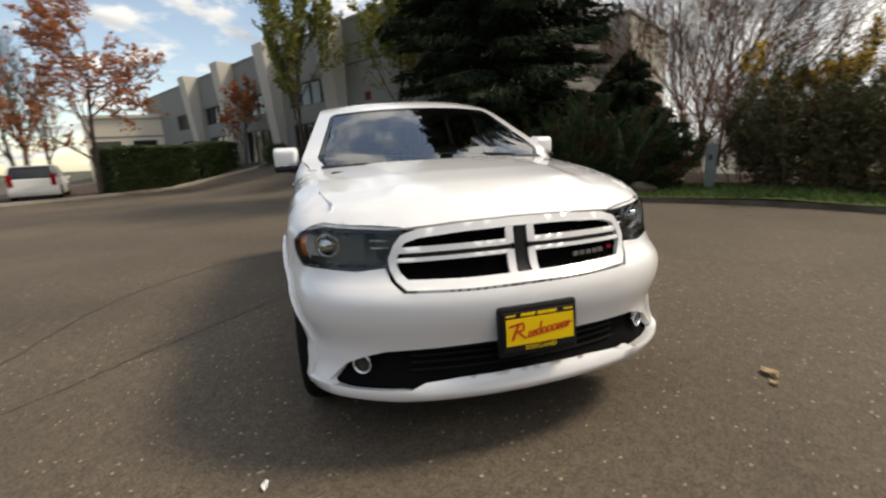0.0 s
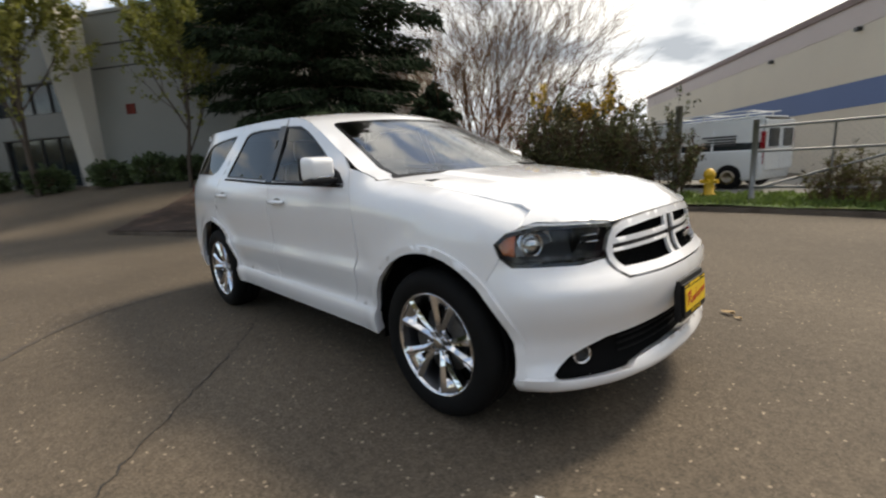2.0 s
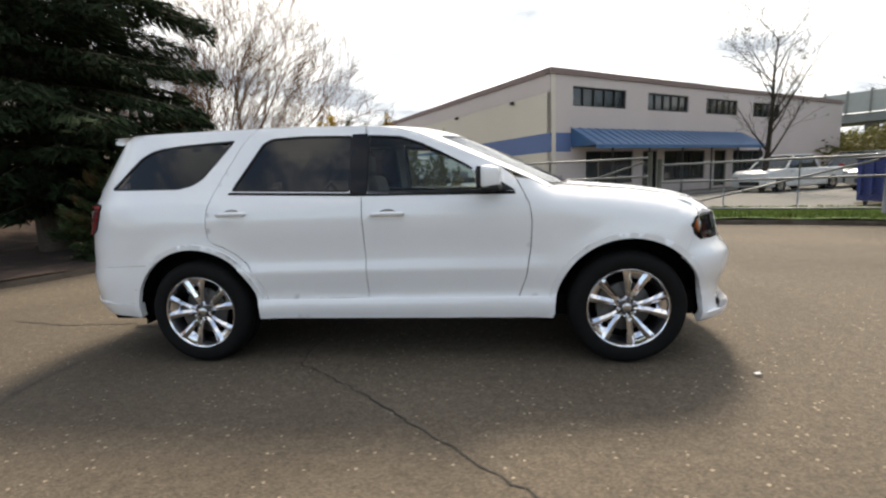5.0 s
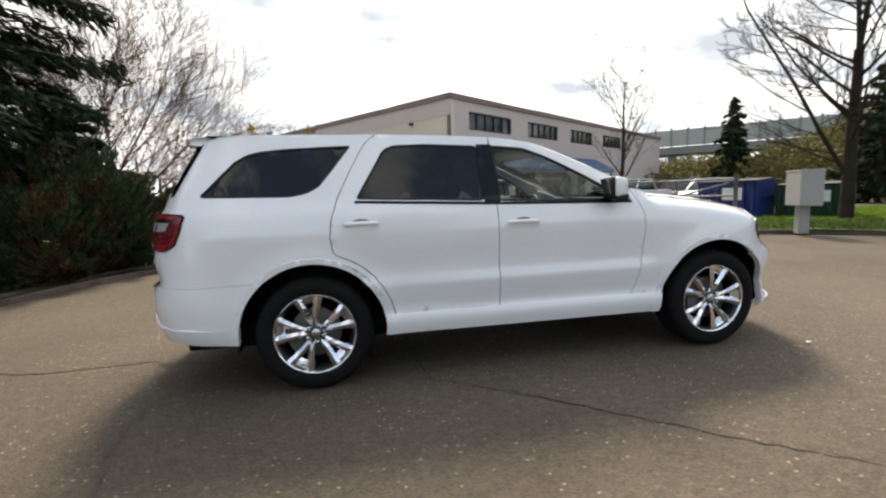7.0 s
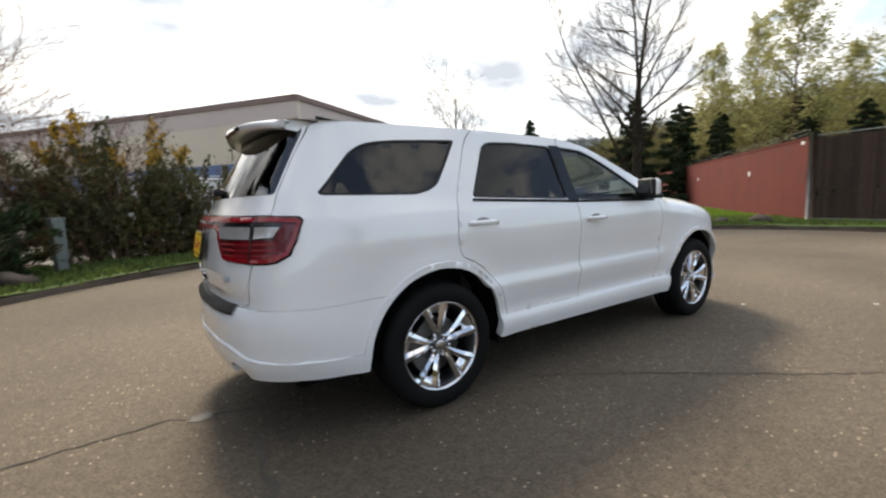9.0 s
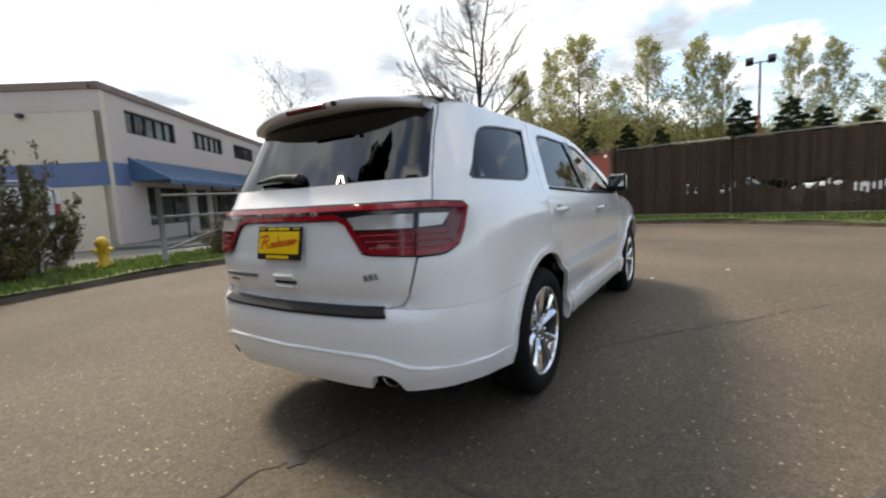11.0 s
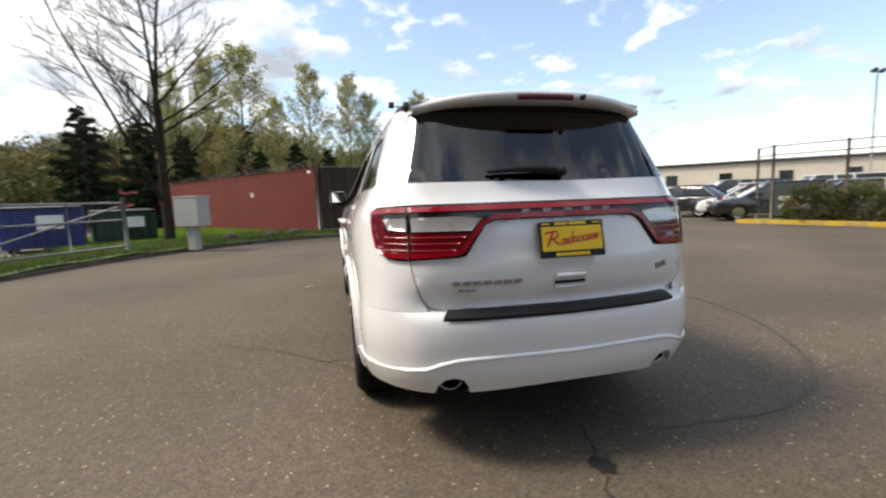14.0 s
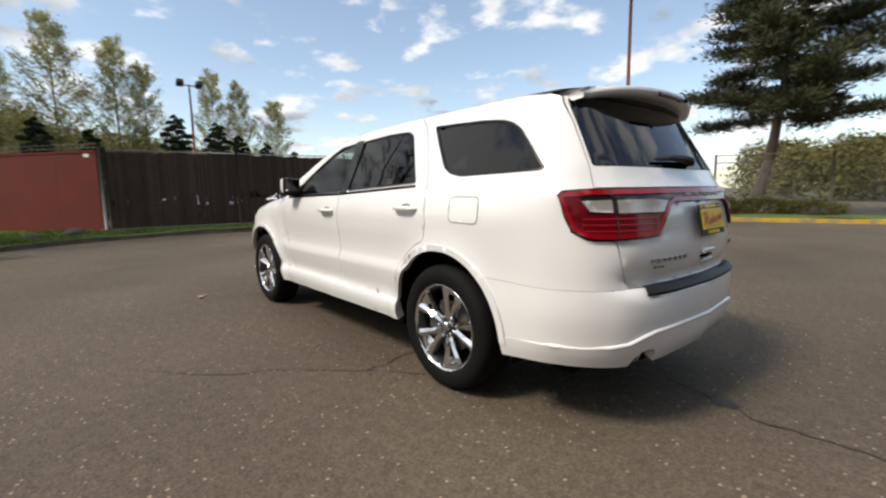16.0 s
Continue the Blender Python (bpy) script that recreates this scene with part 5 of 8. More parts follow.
def strip(name, line, width, height, material, label, category, lip=.02, z=ground_z):
    """A kerb: a low rounded bar along a line, width to the left of its run."""
    pts = [Vector((x, y, 0)) for x, y in line]
    vs, fs = [], []
    n = len(pts)
    for i, p in enumerate(pts):
        d = (pts[min(i + 1, n - 1)] - pts[max(i - 1, 0)]).normalized()
        nrm = Vector((-d.y, d.x, 0))
        wob = .012 * noise.noise((p.x * .9, p.y * .9, 3))
        g = z(p.x, p.y)
        for o, h in ((0, -.05), (.0, height - lip), (lip, height), (width, height), (width, -.05)):
            vs.append(p + nrm * (o + wob) + Vector((0, 0, g + h)))
    for i in range(n - 1):
        for k in range(4):
            fs.append((i * 5 + k, (i + 1) * 5 + k, (i + 1) * 5 + k + 1, i * 5 + k + 1))
    ob = raw(name, vs, fs, material)
    return tagged(ob, label, category, kind="structure")


def sheet(name, outline, material, label, category, height=.1, step=.8, rough=.05):
    flat, fs = flat_mesh(outline, [], step)
    vs = [(p[0], p[1], ground_z(p[0], p[1]) + height + rough * noise.noise((p[0] * .7, p[1] * .7, 0))) for p in flat]
    faces = []
    for f in fs:
        a, b, c = (Vector(vs[i]) for i in f[:3])
        faces.append(f if (b - a).cross(c - a).z > 0 else f[::-1])
    ob = raw(name, vs, faces, material, smooth=True)
    return tagged(ob, label, category, kind="structure")


def ribbon(name, pts, width, material, label, seed):
    """A jagged crack: a thin strip a few millimetres over the asphalt."""
    rng = random.Random(seed)
    line = []
    for a, b in zip(pts, pts[1:]):
        a, b = Vector((*a, 0)), Vector((*b, 0))
        n = max(2, int((b - a).length / .06))
        d = (b - a).normalized()
        nrm = Vector((-d.y, d.x, 0))
        for k in range(n):
            line.append(a + (b - a) * k / n + nrm * rng.uniform(-.018, .018))
    line.append(Vector((*pts[-1], 0)))
    vs, fs = [], []
    for i, p in enumerate(line):
        d = (line[min(i + 1, len(line) - 1)] - line[max(i - 1, 0)]).normalized()
        nrm = Vector((-d.y, d.x, 0))
        w = width * rng.uniform(.35, 1.2)
        z = ground_z(p.x, p.y) + .004
        vs += [p + nrm * w + Vector((0, 0, z)), p - nrm * w + Vector((0, 0, z))]
    fs = [(2 * i, 2 * i + 1, 2 * i + 3, 2 * i + 2) for i in range(len(line) - 1)]
    return tagged(raw(name, vs, fs, material), label, "crack", kind="structure")


def blot(name, c, r, material, label, seed):
    rng = random.Random(seed)
    vs = [(c[0], c[1], .006)] + [(c[0] + r * (0.6 + .6 * rng.random()) * math.cos(t), c[1] + r * (.5 + .5 * rng.random()) * math.sin(t), .005) for t in np.linspace(0, 2 * math.pi, 19)[:-1]]
    return tagged(raw(name, vs, [(0, 1 + k, 1 + (k + 1) % 18) for k in range(18)], material), label, "stain", kind="structure")


build_ground()
KS = [p.to_2d()[:] for p in spline([(*p, 0) for p in KERB], 5)]
strip("kerb", KS, .16, .10, M_KERB, "low worn concrete kerb along the lot", "kerb")
N6 = 6 * 5
sheet("mulch_bed", KS[:N6 + 1] + [(-3.9, 8.2), (-6.0, 12.0), (-12.0, 11.5), (-17.0, 6.8), (-14.5, 3.0), (-12.4, .6)], M_MULCH, "dark red-brown bark mulch bed", "mulch bed", .11, .5, .08)
out = []
for i in range(N6, len(KS)):
    p, q = Vector(KS[max(i - 1, 0)]), Vector(KS[min(i + 1, len(KS) - 1)])
    d = (q - p).normalized()
    w = 2.7 if i < 55 else (3.0 if i < 70 else 4.0)
    out.append((KS[i][0] - d.y * w, KS[i][1] + d.x * w))
sheet("grass_verge", KS[N6:] + out[::-1], M_GRASS, "patchy green grass verge behind the kerb", "grass", .115, .45, .06)
LAWN = [(13.85, 1.75), (18.5, 5.3), (24.0, 9.5), (21.0, 11.6), (15.0, 11.2), (12.0, 10.0), (9.9, 7.2), (11.2, 4.4), (12.5, 2.2)]
sheet("lawn", LAWN, M_LAWN, "bright green lawn in front of the red fence", "grass", .075, .8, .03)
strip("yellow_kerb", [(8.6, -13.2), (7.6, -13.6), (5.2, -14.3), (3.2, -15.0), (1.6, -15.65), (-2.1, -16.8), (-8, -18.4), (-16, -20.2)], -.18, .14, M_YKERB, "faded yellow painted kerb", "kerb")
sheet("far_verge", [(8.6, -13.4), (7.6, -13.8), (5.2, -14.5), (3.2, -15.2), (1.6, -15.85), (-2.1, -17.0), (-8, -18.6), (-16, -20.4), (-15, -23), (-6, -21), (2, -18.6), (9, -16.2)], M_GRASS, "rough grass strip behind the yellow kerb", "grass", .12, .7, .08)
# the bed with the hedge by the grey building
BED = [(-17.8, -14.2), (-19.2, -12.4), (-21.0, -10.6), (-23.2, -8.6), (-24.3, -6.5), (-24.5, -4.2), (-25.6, -3.6), (-31, -7.4), (-40, -14), (-40, -22), (-24, -19)]
sheet("hedge_bed", BED, M_MULCH, "red-brown mulch bed on a slope", "mulch bed", .10, .9, .08)
strip("bed_kerb", BED[:7], .18, .14, M_PALEKERB, "pale concrete kerb round the mulch bed", "kerb")
ribbon("crack", [(-2.35, .15), (-1.22, .94), (-.98, 1.15), (-.76, 1.37), (-.5, 1.62), (-.39, 1.89), (.1, 2.3)], .004, M_CRACK, "fine crack in the asphalt", 1)
ribbon("crack", [(-.98, 1.13), (-.91, .76), (-.80, -.2), (-.78, -.95), (-.14, -1.43), (.22, -1.76), (.60, -2.08), (1.01, -2.41), (1.4, -2.75)], .006, M_CRACK, "long crack in the asphalt", 2)
ribbon("crack", [(-2.4, -.2), (-2.63, -.13), (-2.76, -.10), (-2.9, -.02), (-3.07, -.02), (-3.4, -.04), (-3.7, -.05), (-4.4, .1)], .009, M_CRACK, "tar-dark crack running from an oil stain", 3)
ribbon("tyre_mark", [(1.4, -3.1), (.8, -3.04), (.2, -2.99), (-.42, -2.97), (-1.1, -2.82), (-1.6, -2.56), (-2.05, -2.25), (-2.4, -1.86), (-2.55, -1.45), (-2.58, -1.0), (-2.52, -.55)], .022, M_SCUFF, "faint dark tyre mark curving over the asphalt", 4)
blot("oil_stain", (-2.755, -.1), .075, M_OIL, "small black oil stain on asphalt", 5)

# ---- plants ----
M_BARK = surface("grey_brown_bark", (0.075, 0.058, 0.045), 0.9, vary=0.35, scale=2.0, fine=25, bump=0.6, depth=0.02)
# bark with the shade of a backlit trunk put into its colour
M_DARKBARK = surface("dark_backlit_bark", (0.036, 0.028, 0.021), 0.9, vary=0.35, scale=2.0, fine=25, bump=0.4, depth=0.02, spec=0.15)
M_TWIG = surface("pale_twig_bark", (0.10, 0.056, 0.032), 0.9, vary=0.3, scale=2.0, fine=25, bump=0.0)
M_MAPLETWIG = surface("tan_maple_twig", (0.095, 0.048, 0.024), 0.9, vary=0.3, scale=2.0, fine=25, bump=0.0, spec=0.1)
M_REDTWIG = surface("russet_twig", (0.17, 0.075, 0.04), 0.9, vary=0.3, scale=2.0, fine=25, bump=0.0)
M_NEEDLE = surface("dark_fir_needles", (0.019, 0.030, 0.015), 0.95, vary=0.3, scale=1.2, fine=9, bump=0.0, rand=0.45, spec=0.1)
M_FARFIR = surface("far_fir_needles", (0.024, 0.036, 0.016), 0.95, vary=0.3, scale=1.2, fine=9, bump=0.0, rand=0.45, spec=0.1)
M_JUNIPER = surface("juniper_sprays", (0.034, 0.056, 0.021), 0.75, vary=0.35, scale=1.2, fine=9, bump=0.0, rand=0.5, second=(0.07, 0.045, 0.018), spec=0.2)
M_PINE = surface("pine_needles", (0.046, 0.050, 0.018), 0.75, vary=0.3, scale=.8, fine=9, bump=0.0, rand=0.4)
M_SPRING = surface("spring_leaves", (0.20, 0.205, 0.045), 0.65, vary=0.25, scale=.8, fine=9, bump=0.0, rand=0.35, translucent=.45)
M_OLIVE = surface("olive_leaves", (0.115, 0.105, 0.028), 0.7, vary=0.3, scale=.3, fine=5, bump=0.0, rand=0.45, translucent=.25)
M_POPLAR = surface("poplar_leaves", (0.33, 0.315, 0.12), 0.65, vary=0.25, scale=.5, fine=9, bump=0.0, rand=0.4, translucent=.5)
M_HEDGE = surface("clipped_hedge_leaves", (0.060, 0.088, 0.032), 0.65, vary=0.3, scale=1.5, fine=9, bump=0.0, rand=0.45)
M_BLOSSOM = surface("yellow_broom_flowers", (0.55, 0.33, 0.015), 0.7, vary=0.2, bump=0.0, rand=0.3)
M_RUSSET = surface("russet_spring_leaves", (0.36, 0.125, 0.045), 0.7, vary=0.25, scale=.6, fine=9, bump=0.0, rand=0.4, translucent=.3)
M_SHRUB = surface("broom_green_stems", (0.085, 0.088, 0.030), 0.75, vary=0.35, scale=1.0, fine=9, bump=0.0, rand=0.5)
M_DRY = surface("dry_leaves", (0.095, 0.055, 0.032), 0.85, vary=0.3, scale=1.0, fine=9, bump=0.0, rand=0.45)
M_LAWNBLADE = surface("fresh_lawn_blades", (0.17, 0.27, 0.035), 0.7, vary=0.25, scale=1.5, fine=20, bump=0.0, rand=0.35, translucent=.35)
M_BLADE = surface("grass_blades", (0.10, 0.145, 0.032), 0.7, vary=0.3, scale=1.5, fine=20, bump=0.0, rand=0.45, translucent=.3)


def limbs(rng, start, way, length, radius, levels, kids, spread, lift=.15, bend=.18, taper=.35, first=.25, out=None, ratio=(.42, .62), thin=.52, least=.003):
    """Tapered limbs, each with its children: a list of (points, radii)."""
    out = [] if out is None else out
    n = 5 if levels > 1 else 3
    p, d = Vector(start), Vector(way).normalized()
    pts, rad = [p.copy()], [radius]
    for k in range(n):
        d = (d + Vector((rng.uniform(-1, 1), rng.uniform(-1, 1), rng.uniform(-1, 1))) * bend + Vector((0, 0, lift * .3))).normalized()
        p = p + d * length / n
        pts.append(p.copy())
        rad.append(radius * (1 - (1 - taper) * (k + 1) / n))
    out.append((pts, rad))
    if levels > 0:
        c = kids[0] if isinstance(kids, (list, tuple)) else kids
        rest = kids[1:] if isinstance(kids, (list, tuple)) and len(kids) > 1 else kids
        for i in range(c):
            f = first + (1 - first) * (i + rng.random()) / c
            a = min(n - 1, int(f * n))
            q = pts[a].lerp(pts[a + 1], f * n - a)
            ax = (pts[a + 1] - pts[a]).normalized()
            side = ax.orthogonal().normalized()
            side.rotate(Matrix.Rotation(rng.uniform(0, 2 * math.pi), 3, ax))
            sp = spread * rng.uniform(.7, 1.25)
            w = ax * math.cos(sp) + side * math.sin(sp) + Vector((0, 0, lift))
            limbs(rng, q, w, length * rng.uniform(*ratio) * (1.15 - .5 * f), max(least, rad[a] * thin), levels - 1, rest, spread, lift, bend, taper, .2, out, (max(ratio[0], .38), max(ratio[1], .55)), thin, least)
    return out


def limb_mesh(name, lines, material, parent=None, label=""):
    vs, fs = [], []
    for pts, rad in lines:
        sides = 8 if rad[0] > .06 else (5 if rad[0] > .015 else 3)
        v, f = tube_data(pts, rad, sides, caps=False)
        o = len(vs)
        vs += v
        fs += [tuple(i + o for i in q) for q in f]
    return raw(name, vs, fs, material, parent, label, smooth=True)


def leaf_mesh(name, spots, size, seed, material, parent=None, label="", long=1.6, ways=None, flat=0.0):
    """Many small leaves: pointed four-cornered blades at the spots."""
    rng = np.random.default_rng(seed)
    c = np.asarray(spots, float)
    n = len(c)
    d = rng.normal(size=(n, 3)) if ways is None else np.asarray(ways, float) + rng.normal(size=(n, 3)) * .25
    if flat:
        d[:, 2] *= 1 - flat
    d /= np.linalg.norm(d, axis=1)[:, None] + 1e-9
    s = np.cross(d, rng.normal(size=(n, 3)))
    s /= np.linalg.norm(s, axis=1)[:, None] + 1e-9
    k = (size * rng.uniform(.6, 1.4, n))[:, None]
    v = np.stack([c - d * k * long * .5, c + s * k * .5 - d * k * .1, c + d * k * long * .5, c - s * k * .5 - d * k * .1], 1).reshape(-1, 3)
    me = bpy.data.meshes.new(name)
    me.vertices.add(4 * n)
    me.vertices.foreach_set("co", v.astype(np.float32).ravel())
    me.loops.add(4 * n)
    me.loops.foreach_set("vertex_index", np.arange(4 * n, dtype=np.int32))
    me.polygons.add(n)
    me.polygons.foreach_set("loop_start", np.arange(0, 4 * n, 4, dtype=np.int32))
    me.update(calc_edges=True)
    return link_mesh(name, me, material, parent, label)


def conifer(name, label, x, y, height, radius, seed, boughs=120, sprays=46, size=.20, low=.05, material=None, droop=.35, skirt=1.0, long=6.5):
    """A fir: trunk, drooping boughs, and short sprays hung along them."""
    rng = random.Random(seed)
    th = thing(name, label, "tree", Matrix.Translation((x, y, ground_z(x, y))))
    lines = [([Vector((0, 0, -.1)), Vector((.05, 0, height * .3)), Vector((0, .06, height * .65)), Vector((0, 0, height))], [radius * .07, radius * .055, radius * .03, .01])]
    spots, ways = [], []
    for i in range(boughs):
        f = low + (1 - low) * ((i + rng.random()) / boughs) ** 1.15
        z = height * f
        reach = radius * min(1.0, skirt + f * 3.4) * (1.02 - f) ** .6 * rng.uniform(.62, 1.12)
        t = i * 2.39996 + rng.uniform(-.4, .4)
        h = Vector((math.cos(t), math.sin(t), 0))
        pts = []
        rise = rng.uniform(.05, .28)
        for k in range(6):
            s = k / 5
            pts.append(Vector((0, 0, z)) + h * reach * s + Vector((0, 0, reach * (rise * s - droop * s * s + .10 * s ** 4))))
        lines.append((pts, [.035 * (1 - s / 6) * (1 - .6 * f) + .004 for s in range(6)]))
        side = Vector((-h.y, h.x, 0))
        m = int(sprays * (.35 + .65 * reach / radius))
        for k in range(m):
            s = .12 + .88 * rng.random() ** .75
            a = min(4, int(s * 5))
            q = pts[a].lerp(pts[a + 1], s * 5 - a)
            wide = reach * .30 * (1 - .55 * s) * rng.uniform(-1, 1)
            q = q + side * wide + Vector((0, 0, -.10 * abs(wide) - rng.uniform(0, .22) * min(1, reach)))
            spots.append(q)
            ways.append(h * .7 + side * (1.2 if wide > 0 else -1.2) * rng.random() + Vector((0, 0, -rng.uniform(.1, 1.0))))
    limb_mesh("trunk", lines, M_BARK, th, "dark trunk and boughs")
    leaf_mesh("crown", spots, size, seed, material or M_NEEDLE, th, "dark green needle sprays", long, ways)
    return th


def bare_tree(name, label, x, y, height, seed, levels=3, kids=(9, 6, 5), spread=.65, stems=1, material=None, lift=.25, leaves=None, leaf_n=0, leaf_size=.06, trunk_r=None, first=.3, z=None, ratio=(.42, .62), bend=.10, thin=.52, least=.004, fan=.4):
    """A leafless or barely leafing broad tree."""
    rng = random.Random(seed)
    th = thing(name, label, "tree", Matrix.Translation((x, y, ground_z(x, y) if z is None else z)))
    lines = []
    for s in range(stems):
        t = rng.uniform(0, 2 * math.pi)
        lean = 0 if stems == 1 else rng.uniform(.1, .1 + fan)
        limbs(rng, (.15 * s * math.cos(t), .15 * s * math.sin(t), -.1), (lean * math.cos(t), lean * math.sin(t), 1), height * rng.uniform(.75, 1.0), (trunk_r or height * .018) / math.sqrt(stems),
              levels, kids, spread, lift, bend, .2, first, lines, ratio, thin, least)
    heavy = sorted(lines, key=lambda q: -q[1][0] * (q[0][-1] - q[0][0]).length)[:stems + 24]
    thick = {id(q) for q in heavy}
    for k, q in enumerate(heavy):
        limb_mesh("trunk" if k == 0 and stems == 1 else "limb", [q], material or M_BARK, th)
    limb_mesh("twig_crown", [q for q in lines if id(q) not in thick], material or M_BARK, th, "fine bare twigs")
    if leaves:
        tips = [p for pts, rad in lines if rad[0] < height * .006 for p in pts[1:]]
        spots = [rng.choice(tips) + Vector((rng.gauss(0, .12), rng.gauss(0, .12), rng.gauss(0, .12))) * height * .08 for _ in range(leaf_n)]
        leaf_mesh("crown", spots, leaf_size, seed, leaves, th, "thin new leaves")
    return th


def shrub(name, label, x, y, lobes, n, size, seed, material, stems=14, flowers=None, flower_n=0, category="shrub", long=1.8, wild=.12, shell=.55, up=.3):
    """Leaves over a few lobes (centre, radii) on thin stems."""
    rng = random.Random(seed)
    th = thing(name, label, category, Matrix.Translation((x, y, ground_z(x, y))))
    vol = [r[0] * r[1] * r[2] for _, r in lobes]
    spots, ways = [], []
    for _ in range(n):
        c, r = rng.choices(lobes, vol)[0]
        d = Vector((rng.gauss(0, 1), rng.gauss(0, 1), rng.gauss(0, 1))).normalized()
        k = shell + (1 - shell) * rng.random() ** .6
        k *= 1 + wild * noise.noise(Vector((d.x * 3 + c[0], d.y * 3 + c[1], d.z * 3 + seed))) * 3
        q = Vector(c) + Vector((d.x * r[0], d.y * r[1], d.z * r[2])) * k
        if q.z > .02:
            spots.append(q)
            ways.append(d + Vector((0, 0, up)))
    lines = []
    for i in range(stems):
        c, r = lobes[i % len(lobes)]
        b = Vector((c[0] * .6 + rng.uniform(-.2, .2), c[1] * .6 + rng.uniform(-.2, .2), -.05))
        e = Vector((c[0] + rng.uniform(-.6, .6) * r[0], c[1] + rng.uniform(-.6, .6) * r[1], c[2] + r[2] * rng.uniform(.2, .9)))
        limbs(rng, b, e - b, (e - b).length, .018, 1, 5, .5, .2, .08, .3, .3, lines)
    limb_mesh("stem_tangle", lines, M_TWIG, th, "thin brown stems")
    leaf_mesh("foliage", spots, size, seed, material, th, "", long, ways)
    if flowers:
        top = sorted(spots, key=lambda q: -q.z)[:len(spots) // 2]
        cores = [rng.choice(top) for _ in range(9)]
        leaf_mesh("blossom", [rng.choice(cores) + Vector((rng.gauss(0, .16), rng.gauss(0, .16), rng.gauss(0, .13))) for _ in range(flower_n)], size * .8, seed + 1, flowers, th, "yellow blossom", 1.2)
    return th


# the big fir in the mulch bed, and the juniper before it
conifer("fir_tree", "large dark fir with drooping boughs in a mulch bed", -8.85, 4.7, 15.5, 4.45, 11, 260, 700, .042, .07, skirt=.15)
def juniper(x, y, lobes, boughs, sprays, seed):
    """Layered plumes: curved boughs with flat feathery sprays along their outer part."""
    rng = random.Random(seed)
    th = thing("juniper", "large dark green spreading juniper by the kerb", "shrub", Matrix.Translation((x, y, ground_z(x, y))))
    lines, spots, ways = [], [], []
    for i in range(boughs):
        c, r = lobes[i % len(lobes)]
        d = Vector((rng.gauss(0, 1), rng.gauss(0, 1), rng.gauss(.15, .7))).normalized()
        e = Vector(c) + Vector((d.x * r[0], d.y * r[1], d.z * r[2])) * rng.uniform(.72, 1.12)
        e.z = max(e.z, .12)
        b = Vector((c[0] * .5, c[1] * .75, .1 + .3 * max(0, e.z - .8)))
        out_way = (e - b).normalized()
        mid = b.lerp(e, .55) + Vector((0, 0, rng.uniform(-.05, .14)))
        pts = [b, b.lerp(mid, .5), mid, mid.lerp(e, .5) + Vector((0, 0, .02)), e]
        lines.append((pts, [.022, .017, .012, .008, .003]))
        side = out_way.cross(Vector((0, 0, 1))).normalized()
        wide = rng.uniform(.16, .30)
        for _ in range(sprays):
            f = 1 - .62 * rng.random() ** 1.2
            k = min(3, int(f * 4))
            q = pts[k].lerp(pts[k + 1], f * 4 - k)
            v = rng.uniform(-1, 1)
            spots.append(q + side * (v * wide * (1.25 - f) * 1.7) + out_way * rng.uniform(0, .12) + Vector((0, 0, rng.gauss(0, .035) - .06 * v * v)))
            ways.append(out_way + side * v * .8 + Vector((0, 0, rng.uniform(-.1, .45))))
    limb_mesh("stem_tangle", lines, M_TWIG, th, "brown inner branches")
    leaf_mesh("foliage", spots, .022, seed, M_JUNIPER, th, "feathery green sprays", 4.5, ways)


juniper(-5.9, 5.3,
        [((-.5, -1.3, .75), (1.0, 1.1, .95)), ((.0, .1, 1.0), (1.1, 1.2, 1.15)), ((.45, 1.6, .85), (1.25, 1.2, .95)), ((-.9, .6, 1.5), (1.1, 1.2, 1.1)), ((-.5, 2.3, 1.15), (1.2, 1.1, 1.1)), ((-1.0, -.6, 1.2), (.9, .9, 1.1))],
        480, 460, 21)
conifer("small_fir", "low dark fir beside the large one", -8.2, 8.6, 3.9, 2.3, 12, 90, 330, .045, .05)
bare_tree("bare_maple", "many-stemmed bare tree with fine tan twigs", -10.6, 13.6, 7.6, 31, 3, (11, 10, 7), .55, 9, M_MAPLETWIG, .06, first=.14, least=.008, fan=.75, bend=.10, ratio=(.50, .70), trunk_r=.20)
bare_tree("russet_shrub", "russet twiggy shrub behind the fence", -6.2, 11.2, 3.4, 32, 2, (14, 12), .6, 20, M_REDTWIG, .15, M_DRY, 5000, .030, first=.15, fan=.8)


